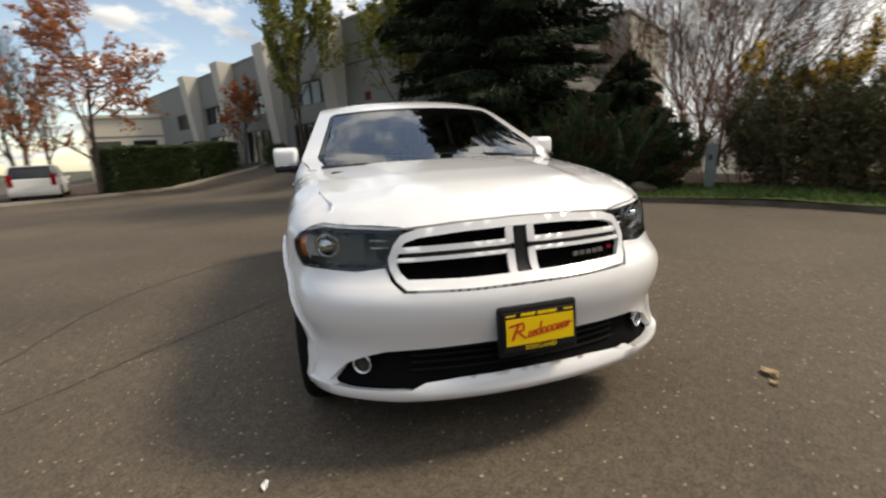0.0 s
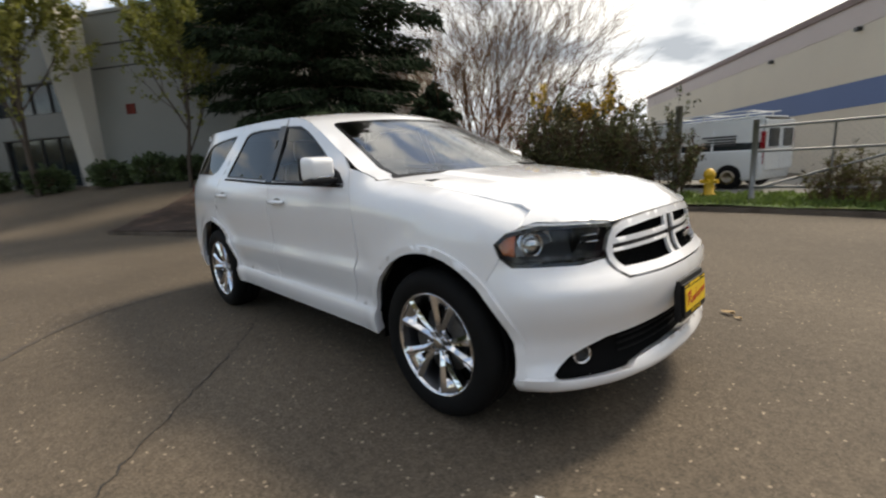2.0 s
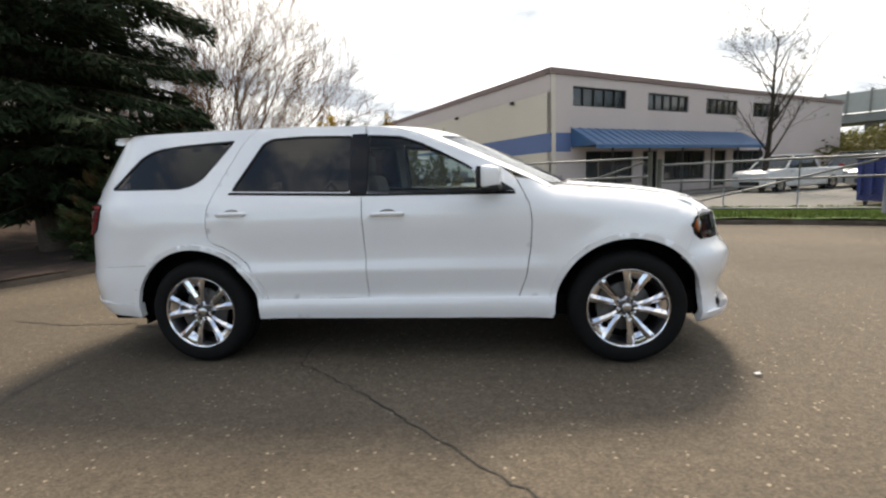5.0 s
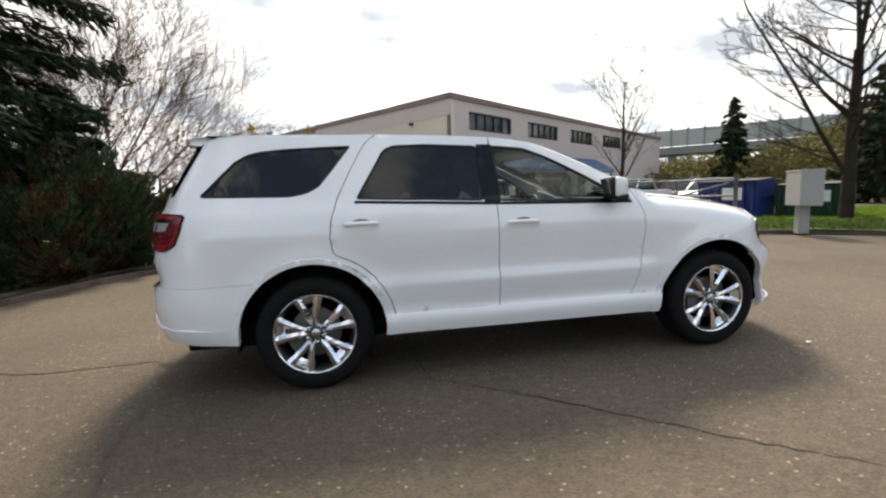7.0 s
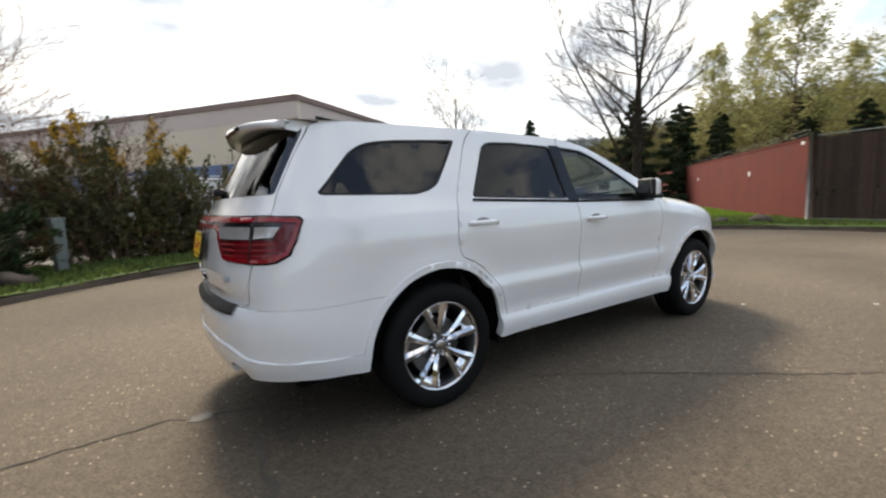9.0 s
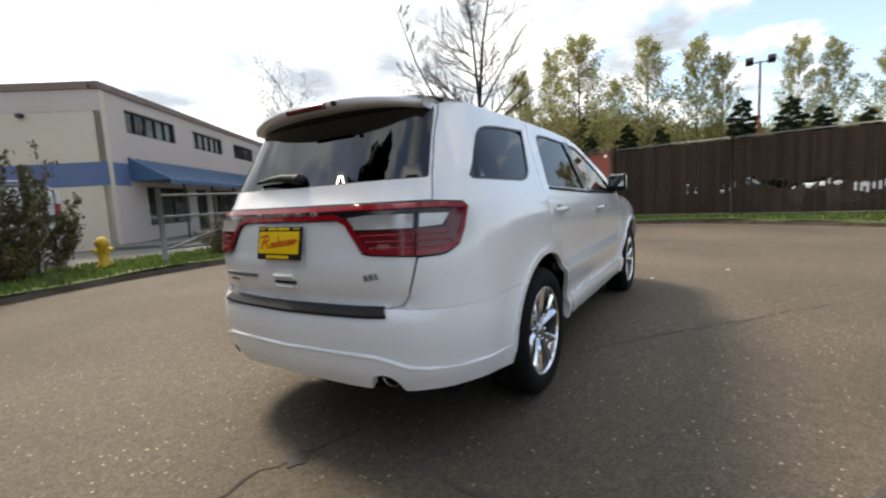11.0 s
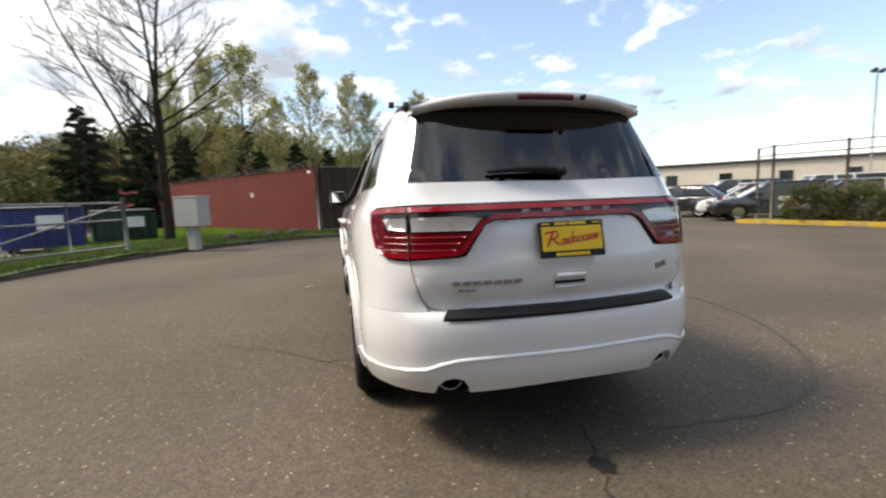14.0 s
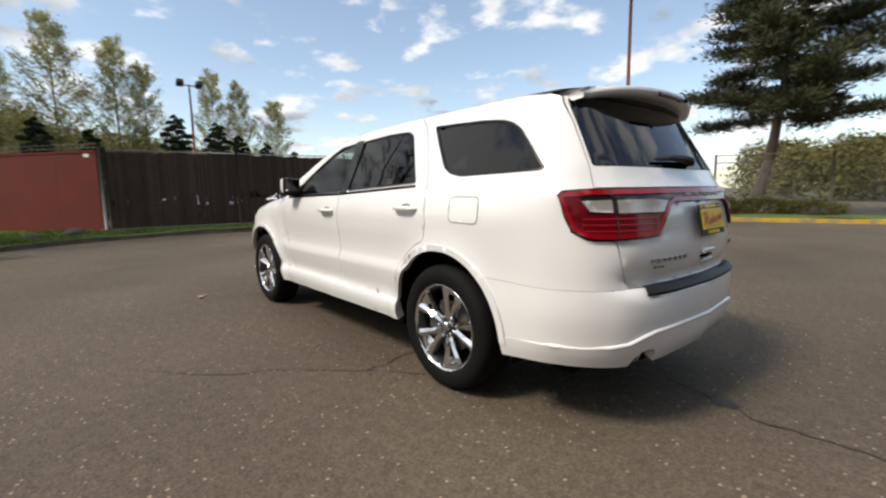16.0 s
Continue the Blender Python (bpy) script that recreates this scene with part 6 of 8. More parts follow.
def wild_shrub(name, label, x, y, height, wide, deep, seed, stems, leaf_n, leaf=.036, leaves=None, dry_n=0, flowers=None, flower_n=0):
    """Many thin upright stems with twigs, small narrow leaves along them, and flowers near the tips."""
    rng = random.Random(seed)
    th = thing(name, label, "shrub", Matrix.Translation((x, y, ground_z(x, y))))
    lines = []
    for i in range(stems):
        b = Vector((wide * rng.uniform(-.42, .42), deep * rng.uniform(-.4, .4), -.05))
        w = Vector((b.x / wide * .9 + rng.uniform(-.25, .25), rng.uniform(-.25, .25), 1))
        h = height * rng.uniform(.45, .80) * (1 - .35 * (2 * b.x / wide) ** 2)
        limbs(rng, b, w, h, rng.uniform(.008, .02), 2, (9, 5), .55, .22, .12, .3, .2, lines, (.22, .38), .5, .003)
    limb_mesh("stem_tangle", lines, M_TWIG, th, "thin brown stems")
    tips = [(a, b) for pts, rad in lines if rad[0] < .008 for a, b in zip(pts, pts[1:])]
    def along(n, pool, spread):
        spots, ways = [], []
        for _ in range(n):
            a, b = rng.choice(pool)
            spots.append(a.lerp(b, rng.random()) + Vector((rng.gauss(0, spread), rng.gauss(0, spread), rng.gauss(0, spread))))
            ways.append((b - a).normalized() * .8 + Vector((rng.gauss(0, .6), rng.gauss(0, .6), rng.gauss(0, .6))))
        return spots, ways
    sp, wy = along(leaf_n, tips, .03)
    leaf_mesh("foliage", sp, leaf, seed, leaves or M_SHRUB, th, "", 2.6, wy)
    if dry_n:
        low = [t for t in tips if t[0].z < height * .55]
        sp, wy = along(dry_n, low, .06)
        leaf_mesh("dry_foliage", sp, leaf * 1.1, seed + 2, M_DRY, th, "dry brown leaves", 2.2, wy)
    if flowers:
        top = [t for t in tips if t[0].z > height * .62]
        cores = [rng.choice(top) for _ in range(16)]
        pool = [t for t in top if min((t[0] - c[0]).length for c in cores) < .28]
        sp, wy = along(flower_n, pool, .03)
        leaf_mesh("blossom", sp, leaf * .9, seed + 1, flowers, th, "yellow blossom", 1.3, wy)
    return th


wild_shrub("broom_bush", "leggy broom bush with yellow flowers at the fence", -3.4, 9.3, 3.6, 2.6, 1.5, 22, 64, 26000, .036, None, 4500, M_BLOSSOM, 7000)
wild_shrub("bramble", "thin green shrub tangled in the wire fence", -1.2, 9.5, 3.0, 1.1, .8, 23, 22, 6000, .034, None, 2000)
wild_shrub("bramble", "low bramble thicket under the wire fence", -2.6, 9.1, 1.4, 3.0, .8, 27, 46, 8000, .038, M_OLIVE, 3000)
wild_shrub("gate_shrub", "wispy olive shrub growing through the gate", 2.5, 8.55, 1.45, 1.0, .6, 24, 34, 2600, .024, M_OLIVE, 500)
# leafing tree and shrubs in front of the grey building
bare_tree("leafing_birch", "slender tree with fresh yellow-green leaves", -20.2, -1.4, 8.2, 33, 3, (12, 7, 4), .55, 1, M_BARK, .25, M_SPRING, 15000, .09, first=.2, trunk_r=.10)
bare_tree("leafing_birch", "slender tree with fresh yellow-green leaves", -14.9, 2.5, 6.6, 34, 3, (11, 7, 4), .6, 1, M_BARK, .2, M_SPRING, 12000, .08, first=.2, trunk_r=.08)
bare_tree("young_maple", "young tree with russet spring leaves", -28.5, -5.4, 5.2, 41, 3, (9, 6, 4), .7, 1, M_BARK, .2, M_RUSSET, 1500, .13, first=.3)
for i, (x, y, r) in enumerate(((-19.2, .9, .8), (-18.3, 2.2, .9), (-17.0, 3.2, .75), (-20.6, -1.0, .8), (-24.5, -2.9, .9))):
    shrub("round_shrub", "low dark rounded shrub against the grey wall", x, y, [((0, 0, r * .55), (r, r, r * .75))], 1500, .10, 50 + i, M_HEDGE, 6)
# the maples with russet leaves by the hedge
bare_tree("russet_maple", "open tree with russet-orange spring leaves", -21.6, -11.2, 7.6, 35, 3, (10, 7, 5), .9, 1, M_BARK, .06, M_RUSSET, 8000, .09, first=.25)
bare_tree("russet_maple", "open tree with russet-orange spring leaves", -21.5, -14.4, 6.2, 36, 3, (10, 7, 5), .9, 1, M_BARK, .06, M_RUSSET, 6000, .09, first=.25)
bare_tree("bare_tree", "smaller bare grey tree behind the hedge", -28.5, -16.2, 7.0, 38, 3, (14, 9, 6), .6, 1, M_BARK, .2, least=.009)
bare_tree("bare_tree", "bare grey tree by the hedge bed", -25.0, -15.8, 8.6, 37, 3, (16, 10, 6), .6, 1, M_BARK, .2, least=.009)


def hedge(x0, y0, x1, y1, wide, high, seed, n):
    d = Vector((x1 - x0, y1 - y0, 0))
    L = d.length
    d.normalize()
    nr = Vector((-d.y, d.x, 0))
    rng = random.Random(seed)
    th = thing("hedge", "clipped dark green hedge on a mulch bed", "hedge", Matrix.Translation((x0, y0, ground_z((x0 + x1) / 2, (y0 + y1) / 2))))
    spots, ways = [], []
    for _ in range(n):
        a, b, c = rng.random() * L, rng.uniform(-1, 1), rng.random()
        f = rng.random()
        if f > .90:
            q, w = d * (L if f > .95 else 0) + nr * (wide / 2 * b) + Vector((0, 0, high * c)), d * (1 if f > .95 else -1)
        elif f < .40:
            q, w = d * a + nr * (wide / 2 * b) + Vector((0, 0, high)), Vector((0, 0, 1))
        else:
            s = 1 if f < .65 else -1
            q, w = d * a + nr * (wide / 2 * s) + Vector((0, 0, high * c)), nr * s
        e = min(a, L - a)
        q.z -= .12 * math.exp(-e * 4)
        q += Vector((rng.gauss(0, .05), rng.gauss(0, .05), rng.gauss(0, .04)))
        spots.append(q)
        ways.append(w + Vector((0, 0, .3)))
    bm = bmesh.new()
    ang = math.atan2(d.y, d.x)
    box(bm, (0.18, -wide / 2 + .16, 0), (L - .18, wide / 2 - .16, high - .22), .12, Matrix.Rotation(ang, 4, "Z"))
    part("hedge_core", bm, M_HEDGE, th)
    leaf_mesh("foliage", spots, .075, seed, M_HEDGE, th, "", 1.5, ways)


hedge(-21.9, -11.0, -25.1, -8.1, 1.7, 2.3, 61, 30000)
hedge(-25.5, -7.7, -27.3, -6.1, 1.5, 1.9, 62, 14000)
# the tall bare tree by the red fence, small street trees, far firs
def forked_tree(x, y, seed):
    """A tall bare tree: one trunk that forks, a second stem leaning out low down, and long upturned limbs."""
    rng = random.Random(seed)
    th = thing("tall_bare_tree", "tall bare tree with a forked trunk on the verge", "tree", Matrix.Translation((x, y, ground_z(x, y))))
    away = Vector((.80, -.60, 0))
    trunk = [Vector(p) for p in ((0, 0, -.1), (.03, .02, 1.3), (-.02, .0, 2.8), (.04, .0, 4.2), (.05, .02, 5.0))]
    stems = [(trunk, [.19, .165, .15, .13, .12])]
    for base, side, top, rad in ((trunk[4], .9, 11.2, .078), (trunk[4], -.5, 10.6, .07), (trunk[1], -3.4, 8.6, .068)):
        low = -1.5 if base is trunk[1] else side * .3
        pts = [base, base + away * low * .45 + Vector((0, 0, (top - base.z) * .18)), base + away * low + Vector((0, 0, (top - base.z) * .42)),
               base + away * (low + side) * .55 + Vector((0, 0, (top - base.z) * .72)), base + away * side + Vector((0, 0, top - base.z))]
        stems.append((pts, [rad, rad * .85, rad * .65, rad * .42, .015]))
    lines = []
    for k, (pts, rad) in enumerate(stems):
        for i in range((9, 20, 18, 20)[k]):
            f = (.42 if k == 0 else .08) + (.56 if k == 0 else .9) * (i + rng.random()) / (9, 20, 18, 20)[k]
            a = min(3, int(f * 4))
            t = rng.uniform(0, 2 * math.pi)
            way = Vector((math.cos(t), math.sin(t), rng.uniform(.25, .75)))
            long = (3.6 if k == 0 else 2.9 * (1.15 - f)) * rng.uniform(.65, 1.1)
            limbs(rng, pts[a].lerp(pts[a + 1], f * 4 - a), way, long, max(.012, rad[a] * .34), 2, (12, 7), .6, .14, .09, .3, .15, lines, (.28, .45), .45, .0065)
    for q in stems[:1]:
        limb_mesh("trunk", [q], M_DARKBARK, th, "dark bare trunk")
    for q in stems[1:]:
        limb_mesh("limb", [q], M_DARKBARK, th)
    limb_mesh("twig_crown", lines, M_DARKBARK, th, "fine bare twigs")


forked_tree(13.1, 6.75, 71)
bare_tree("bare_street_tree", "small bare street tree by the cream building", 13.6, 19.2, 8.2, 72, 3, (15, 9, 5), .8, 1, M_DARKBARK, .16, M_OLIVE, 700, .06, first=.2, ratio=(.40, .60), bend=.09, thin=.42, least=.008)
conifer("far_fir", "narrow dark spruce beyond the car park", 31.0, 29.5, 8.6, 2.2, 73, 110, 60, .16, .03, long=3)
# poplars behind the fences
POPLARS = [(29.3, 6.8, 12.2, 1.0), (30.5, 2.4, 11.4, .8), (31.4, -.5, 10.9, .8), (31.2, -2.0, 9.6, .7), (30.5, -5.8, 9.5, .75), (30.0, -7.4, 8.9, .75), (29.4, -9.6, 7.9, .9), (30.0, 11.6, 10.6, .85), (31.2, 9.4, 12.0, .75), (33.0, 5.0, 9.5, .8), (34.0, 12.5, 9.0, .9)]
rng = random.Random(5)
forms = []
for k in range(3):
    th = thing("poplar", "slender poplar with sparse pale green spring leaves", "tree", group="poplars behind the fence")
    lines = []
    r2 = random.Random(80 + k)
    limbs(r2, (0, 0, 0), (0, 0, 1), .97, .010, 0, 0, .4, .2, .02, .12, .2, lines)
    spots = []
    for b in range(58):
        f = .13 + .86 * (b + r2.random()) / 58
        t = b * 2.39996 + r2.uniform(-.4, .4)
        up = r2.uniform(.55, 1.1)
        reach = (.27 * (1.04 - f) ** .62 * min(1, .55 + 2.2 * f) + .015) * r2.uniform(.65, 1.15)
        limbs(r2, (0, 0, f * .97), (math.cos(t), math.sin(t), up), reach, .0032 * (1.15 - f), 1, 8, .55, .2, .06, .25, .2, lines, (.35, .55), .5, .0006)
    tips = [p for pts, rad in lines[1:] for p in pts[1:]]
    for _ in range(11000):
        spots.append(r2.choice(tips) + Vector((r2.gauss(0, .012), r2.gauss(0, .012), r2.gauss(0, .012))))
    limb_mesh("trunk", lines[:1], M_TWIG, th, "pale thin trunk")
    limb_mesh("branch_crown", lines[1:], M_TWIG, th, "fine pale branches")
    leaf_mesh("crown", spots, .0072, 90 + k, M_POPLAR, th, "sparse pale green leaves", 1.4)
    forms.append(th)
for i, (x, y, h, w) in enumerate(POPLARS):
    src = forms[i % 3]
    m = pose(x, y, 0, 0, 0, i * 47) @ Matrix.Diagonal((h * w * 1.15, h * w * 1.15, h, 1))
    if i < 3:
        src.matrix_basis = m
    else:
        c = copy_thing(src, pose(x, y, 0, 0, 0, i * 47))
        c.matrix_basis = m
base = conifer("young_fir", "young dark fir behind the fence", 27.5, -3.0, 6.0, 2.0, 74, 70, 170, .085, .03, material=M_FARFIR, droop=.2, long=3.5)
base["group"] = "young firs behind the fence"
for i, (x, y, s) in enumerate(((27.2, -5.2, .95), (27.8, -6.6, .85), (27.0, 1.2, .8), (28.2, 3.4, .9), (27.4, 5.6, .8), (28.4, -8.6, .8), (28.8, 10.5, 1.0), (27.8, 12.6, 1.15), (27.0, 15.5, 1.25), (30.5, 6.8, 1.1), (27.6, -10.2, .7))):
    c = copy_thing(base, pose(x, y, 0, 0, 0, i * 61))
    c.matrix_basis = pose(x, y, 0, 0, 0, i * 61) @ Matrix.Diagonal((s, s, s, 1))
# the pine over the yellow kerb
th = thing("pine_tree", "broad dark pine leaning over the verge", "tree", Matrix.Translation((2.5, -20.8, 0)))
rng = random.Random(7)
lines, spots, ways = [], [], []
trunk = [Vector(p) for p in ((0, 0, -.1), (-.25, -.1, 1.2), (-.55, -.1, 2.6), (-.75, 0, 4.4), (-.95, .1, 6.4), (-1.3, 0, 8.6), (-1.5, 0, 10.6), (-1.6, 0, 12.2))]
lines.append((trunk, [.27, .23, .20, .17, .14, .10, .06, .02]))
for i in range(52):
    f = .40 + .60 * (i // 4 + .35 * rng.random()) / 13
    a = min(6, int(f * 7))
    b = trunk[a].lerp(trunk[a + 1], f * 7 - a)
    t = (i % 4) * 1.57 + (i // 4) * .9 + rng.uniform(-.5, .5)
    reach = 5.0 * (1.06 - f) ** .55 * min(1, .45 + 1.3 * f) * rng.uniform(.55, 1.12)
    h = Vector((math.cos(t), math.sin(t), 0))
    side = Vector((-h.y, h.x, 0))
    sag = rng.uniform(-.12, .10)
    pts = [b + h * reach * s + side * (rng.uniform(-.06, .06) * reach) + Vector((0, 0, reach * (.05 * s + sag * s * s))) for s in (0, .25, .5, .75, 1)]
    lines.append((pts, [.06, .05, .036, .024, .010]))
    for k in range(11):
        s = .30 + .70 * (k + rng.random()) / 11
        a = min(3, int(s * 4))
        c = pts[a].lerp(pts[a + 1], s * 4 - a)
        e = c + side * rng.uniform(-.38, .38) * reach * (1.15 - s) + h * .2 + Vector((0, 0, rng.uniform(.0, .22)))
        lines.append(([c, c.lerp(e, .5) + Vector((0, 0, .04)), e], [.018, .013, .006]))
        wide = rng.uniform(.35, .70)
        for _ in range(150):
            d = Vector((rng.gauss(0, 1), rng.gauss(0, 1), rng.gauss(0, .42)))
            spots.append(e + d * wide * .62)
            ways.append(d * .8 + Vector((0, 0, .6)))
limb_mesh("trunk", lines[:1], M_BARK, th, "brown leaning trunk")
limb_mesh("bough_crown", lines[1:], M_BARK, th, "dark spreading boughs")
leaf_mesh("crown", spots, .05, 7, M_PINE, th, "layered pads of olive-green needles", 5.0, ways)
shrub("roadside_shrub", "low green shrub with a few yellow flowers by the kerb", 6.9, -14.3, [((0, 0, .55), (.9, .7, .75)), ((-1.2, -.4, .55), (.9, .7, .75)), ((-2.6, -1.0, .6), (.9, .8, .8))], 22000, .045, 25, M_SHRUB, 10, M_BLOSSOM, 260)
shrub("roadside_shrub", "low rough shrubs under the pine", 1.8, -19.2, [((0, 0, .35), (1.4, .8, .45)), ((-1.6, -.3, .3), (1.1, .8, .4)), ((1.6, .4, .4), (1.0, .8, .5))], 14000, .045, 26, M_OLIVE, 10)


def woods():
    """Far woods: clumps of leaves over a belt of crowns, rising to a wooded slope towards the east."""
    rng = np.random.default_rng(9)
    spots = []
    for i in range(720):
        far = i < 400
        az = rng.uniform(-28, 62) if far else rng.uniform(222, 286)
        b = radians(az)
        d = rng.uniform(43, 80)
        # top of the wood over the eye, as a share of the distance
        rise = float(np.interp(az, (-28, -18, 0, 8, 16, 24, 31, 38, 46, 62), (.05, .08, .12, .165, .175, .15, .12, .08, .06, .05))) if far else .09
        top = d * rise * rng.uniform(.72, 1.04) + 1.2
        h = min(top, rng.uniform(3.5, 6.0))
        r = rng.uniform(1.5, 2.8)
        c = np.array([d * math.cos(b) - 3, d * math.sin(b), 0])
        q = rng.normal(size=(420, 3))
        q /= np.linalg.norm(q, axis=1)[:, None]
        q *= rng.uniform(.55, 1.05, 420)[:, None]
        for lift in (0.5,) if top < 7 else (0.5, 1.3):
            spots.append(c + q * [r, r, h * .52] + [0, 0, top - h * lift])
    spots = np.concatenate(spots)
    ob = leaf_mesh("far_woods", spots, .23, 9, M_OLIVE, None, "", 1.3)
    tagged(ob, "belt of olive and yellow-green spring woods", "woods", kind="stuff")


woods()


def grass_tufts():
    """Blades along the verges."""
    rng = np.random.default_rng(4)
    spots = []
    for i in range(N6 - 4, len(KS)):
        k = i - N6
        p = np.array(KS[i])
        if k < 0:
            continue
        q = np.array(out[k])
        t = rng.random((520, 1)) ** 1.2
        j = rng.normal(size=(520, 2)) * .16
        xy = p + (q - p) * (.07 + .93 * t) + j
        spots.append(np.c_[xy, .14 + rng.random(520) * .05])
    lawn = np.c_[rng.uniform(9.5, 24, 60000), rng.uniform(1.8, 11.6, 60000)]
    lawn = lawn[inside(LAWN, lawn)]
    lawn = np.c_[lawn, .10 + rng.random(len(lawn)) * .04]
    tagged(leaf_mesh("lawn_grass", lawn, .032, 6, M_LAWNBLADE, None, "", 3.2, np.tile((0, 0, 1.0), (len(lawn), 1))), "short bright green blades over the lawn", "grass", kind="stuff")
    spots = np.concatenate(spots)
    ways = np.zeros((len(spots), 3)); ways[:, 2] = 1.0
    ob = leaf_mesh("grass", spots, .032, 4, M_BLADE, None, "", 3.2, ways)
    tagged(ob, "tufts of green grass on the verge", "grass", kind="stuff")


grass_tufts()

# ---- buildings, fences and street things ----
M_GREYWALL = surface("grey_tilt_up_concrete", (0.215, 0.215, 0.20), 0.85, vary=0.08, scale=.35, fine=30, bump=0.1)
M_FIN = surface("pale_concrete_fin", (0.52, 0.49, 0.43), 0.85, vary=0.08, scale=.5, fine=30, bump=0.1)
M_CREAM = surface("cream_painted_block", (0.62, 0.55, 0.45), 0.8, vary=0.06, scale=.4, fine=25, bump=0.1)
M_PINK = surface("pale_mauve_paint", (0.55, 0.47, 0.44), 0.8, vary=0.06, scale=.4, fine=25, bump=0.1)
M_BLUE = surface("blue_painted_band", (0.10, 0.15, 0.29), 0.7, vary=0.08, scale=.6, fine=25, bump=0.1)
M_AWNING = surface("blue_metal_awning", (0.055, 0.13, 0.25), 0.35, vary=0.1, scale=.8, fine=25, bump=0.05)
M_PANE = surface("dark_window_pane", (0.02, 0.025, 0.028), 0.06, vary=0.2, scale=.8, bump=0.0)
M_FRAMEDK = surface("dark_window_frame", (0.03, 0.028, 0.026), 0.5, vary=0.1, bump=0.0)
M_RUSTPOST = surface("weathered_brown_post", (0.13, 0.10, 0.08), 0.75, vary=0.25, scale=4, fine=40, bump=0.1)
M_GALV = surface("galvanised_steel", (0.21, 0.21, 0.205), 0.5, metal=.5, vary=0.15, scale=4, fine=40, bump=0.1)
M_REDFENCE = surface("weathered_red_boards", (0.125, 0.017, 0.010), 0.88, vary=0.16, scale=.9, fine=30, bump=0.2, second=(0.11, 0.018, 0.012))
M_BROWN = surface("brown_fence_slats", (0.044, 0.026, 0.018), 0.95, vary=0.3, scale=.6, fine=14, bump=0.15, rand=0.3)
M_BOARD = surface("dark_notice_board", (0.035, 0.042, 0.04), 0.6, vary=0.15, scale=2, bump=0.05)
M_BLUEBIN = surface("blue_dumpster_paint", (0.012, 0.030, 0.16), 0.45, vary=0.2, scale=1.5, fine=25, bump=0.1)
M_GREENBIN = surface("green_dumpster_paint", (0.010, 0.045, 0.024), 0.5, vary=0.2, scale=1.5, fine=25, bump=0.1)
M_GREYBOX = surface("grey_painted_metal", (0.36, 0.365, 0.34), 0.5, vary=0.08, scale=2, fine=40, bump=0.05)
M_RUST = surface("rust_red_pole", (0.22, 0.06, 0.03), 0.7, vary=0.2, scale=3, fine=40, bump=0.1)
M_HYDRANT = surface("yellow_hydrant", (0.62, 0.36, 0.02), 0.5, vary=0.15, scale=5, fine=60, bump=0.1)
M_PEDESTAL = surface("grey_green_metal", (0.16, 0.19, 0.18), 0.5, vary=0.1, scale=3, fine=40, bump=0.05)
M_STONE = surface("grey_boulder", (0.055, 0.042, 0.032), 0.9, vary=0.3, scale=3, fine=20, bump=0.5, depth=.02)
M_ROOF = surface("dark_roof_cap", (0.20, 0.14, 0.125), 0.7, vary=0.1, bump=0.1)
M_VANPAINT = surface("van_white_paint", (0.66, 0.67, 0.66), 0.3, vary=0.05, bump=0.0, coat=.5)
M_BLACKCAR = surface("black_car_paint", (0.012, 0.013, 0.015), 0.2, vary=0.1, bump=0.0, coat=1.0)
M_SILVERCAR = surface("silver_car_paint", (0.36, 0.37, 0.38), 0.28, metal=.6, vary=0.05, bump=0.0, coat=1.0)
M_BLUECAR = surface("blue_car_paint", (0.03, 0.07, 0.16), 0.25, metal=.3, vary=0.05, bump=0.0, coat=1.0)
M_REDCAR = surface("red_car_paint", (0.35, 0.02, 0.02), 0.25, vary=0.05, bump=0.0, coat=1.0)
M_PRINT = surface("dark_print", (0.05, 0.05, 0.055), 0.6, vary=0.1, bump=0.0)
M_LEAFDRY = surface("dry_leaf", (0.42, 0.29, 0.15), 0.8, vary=0.2, scale=20, bump=0.1)
M_LAMP = surface("dark_lamp_head", (0.02, 0.02, 0.022), 0.4, vary=0.1, bump=0.0)


def frame_at(x, y, z, way):
    """Local x along way (seen from outside, to the right), local y into the building, z up."""
    d = Vector((way[0], way[1], 0)).normalized()
    return Matrix(((d.x, -d.y, 0, x), (d.y, d.x, 0, y), (0, 0, 1, z), (0, 0, 0, 1)))


def slab(name, m, lo, hi, material, parent, label="", bevel=0.0):
    return box_part(name, lo, hi, material, parent, label, bevel, m)


def window(parent, m, x0, x1, z0, z1, panes, y=0.0):
    """A framed window set into a wall whose face is local y = 0."""
    w = slab("window", m, (x0, y + .06, z0), (x1, y + .10, z1), M_PANE, parent, "dark window panes")
    t = .05
    for lo, hi in (((x0, y - .03, z0), (x1, y + .07, z0 + t)), ((x0, y - .03, z1 - t), (x1, y + .07, z1)), ((x0, y - .03, z0), (x0 + t, y + .07, z1)), ((x1 - t, y - .03, z0), (x1, y + .07, z1))):
        slab("frame", m, lo, hi, M_FRAMEDK, w)
    for k in range(1, panes):
        x = x0 + (x1 - x0) * k / panes
        slab("mullion", m, (x - .025, y - .01, z0), (x + .025, y + .07, z1), M_FRAMEDK, w)
    return w


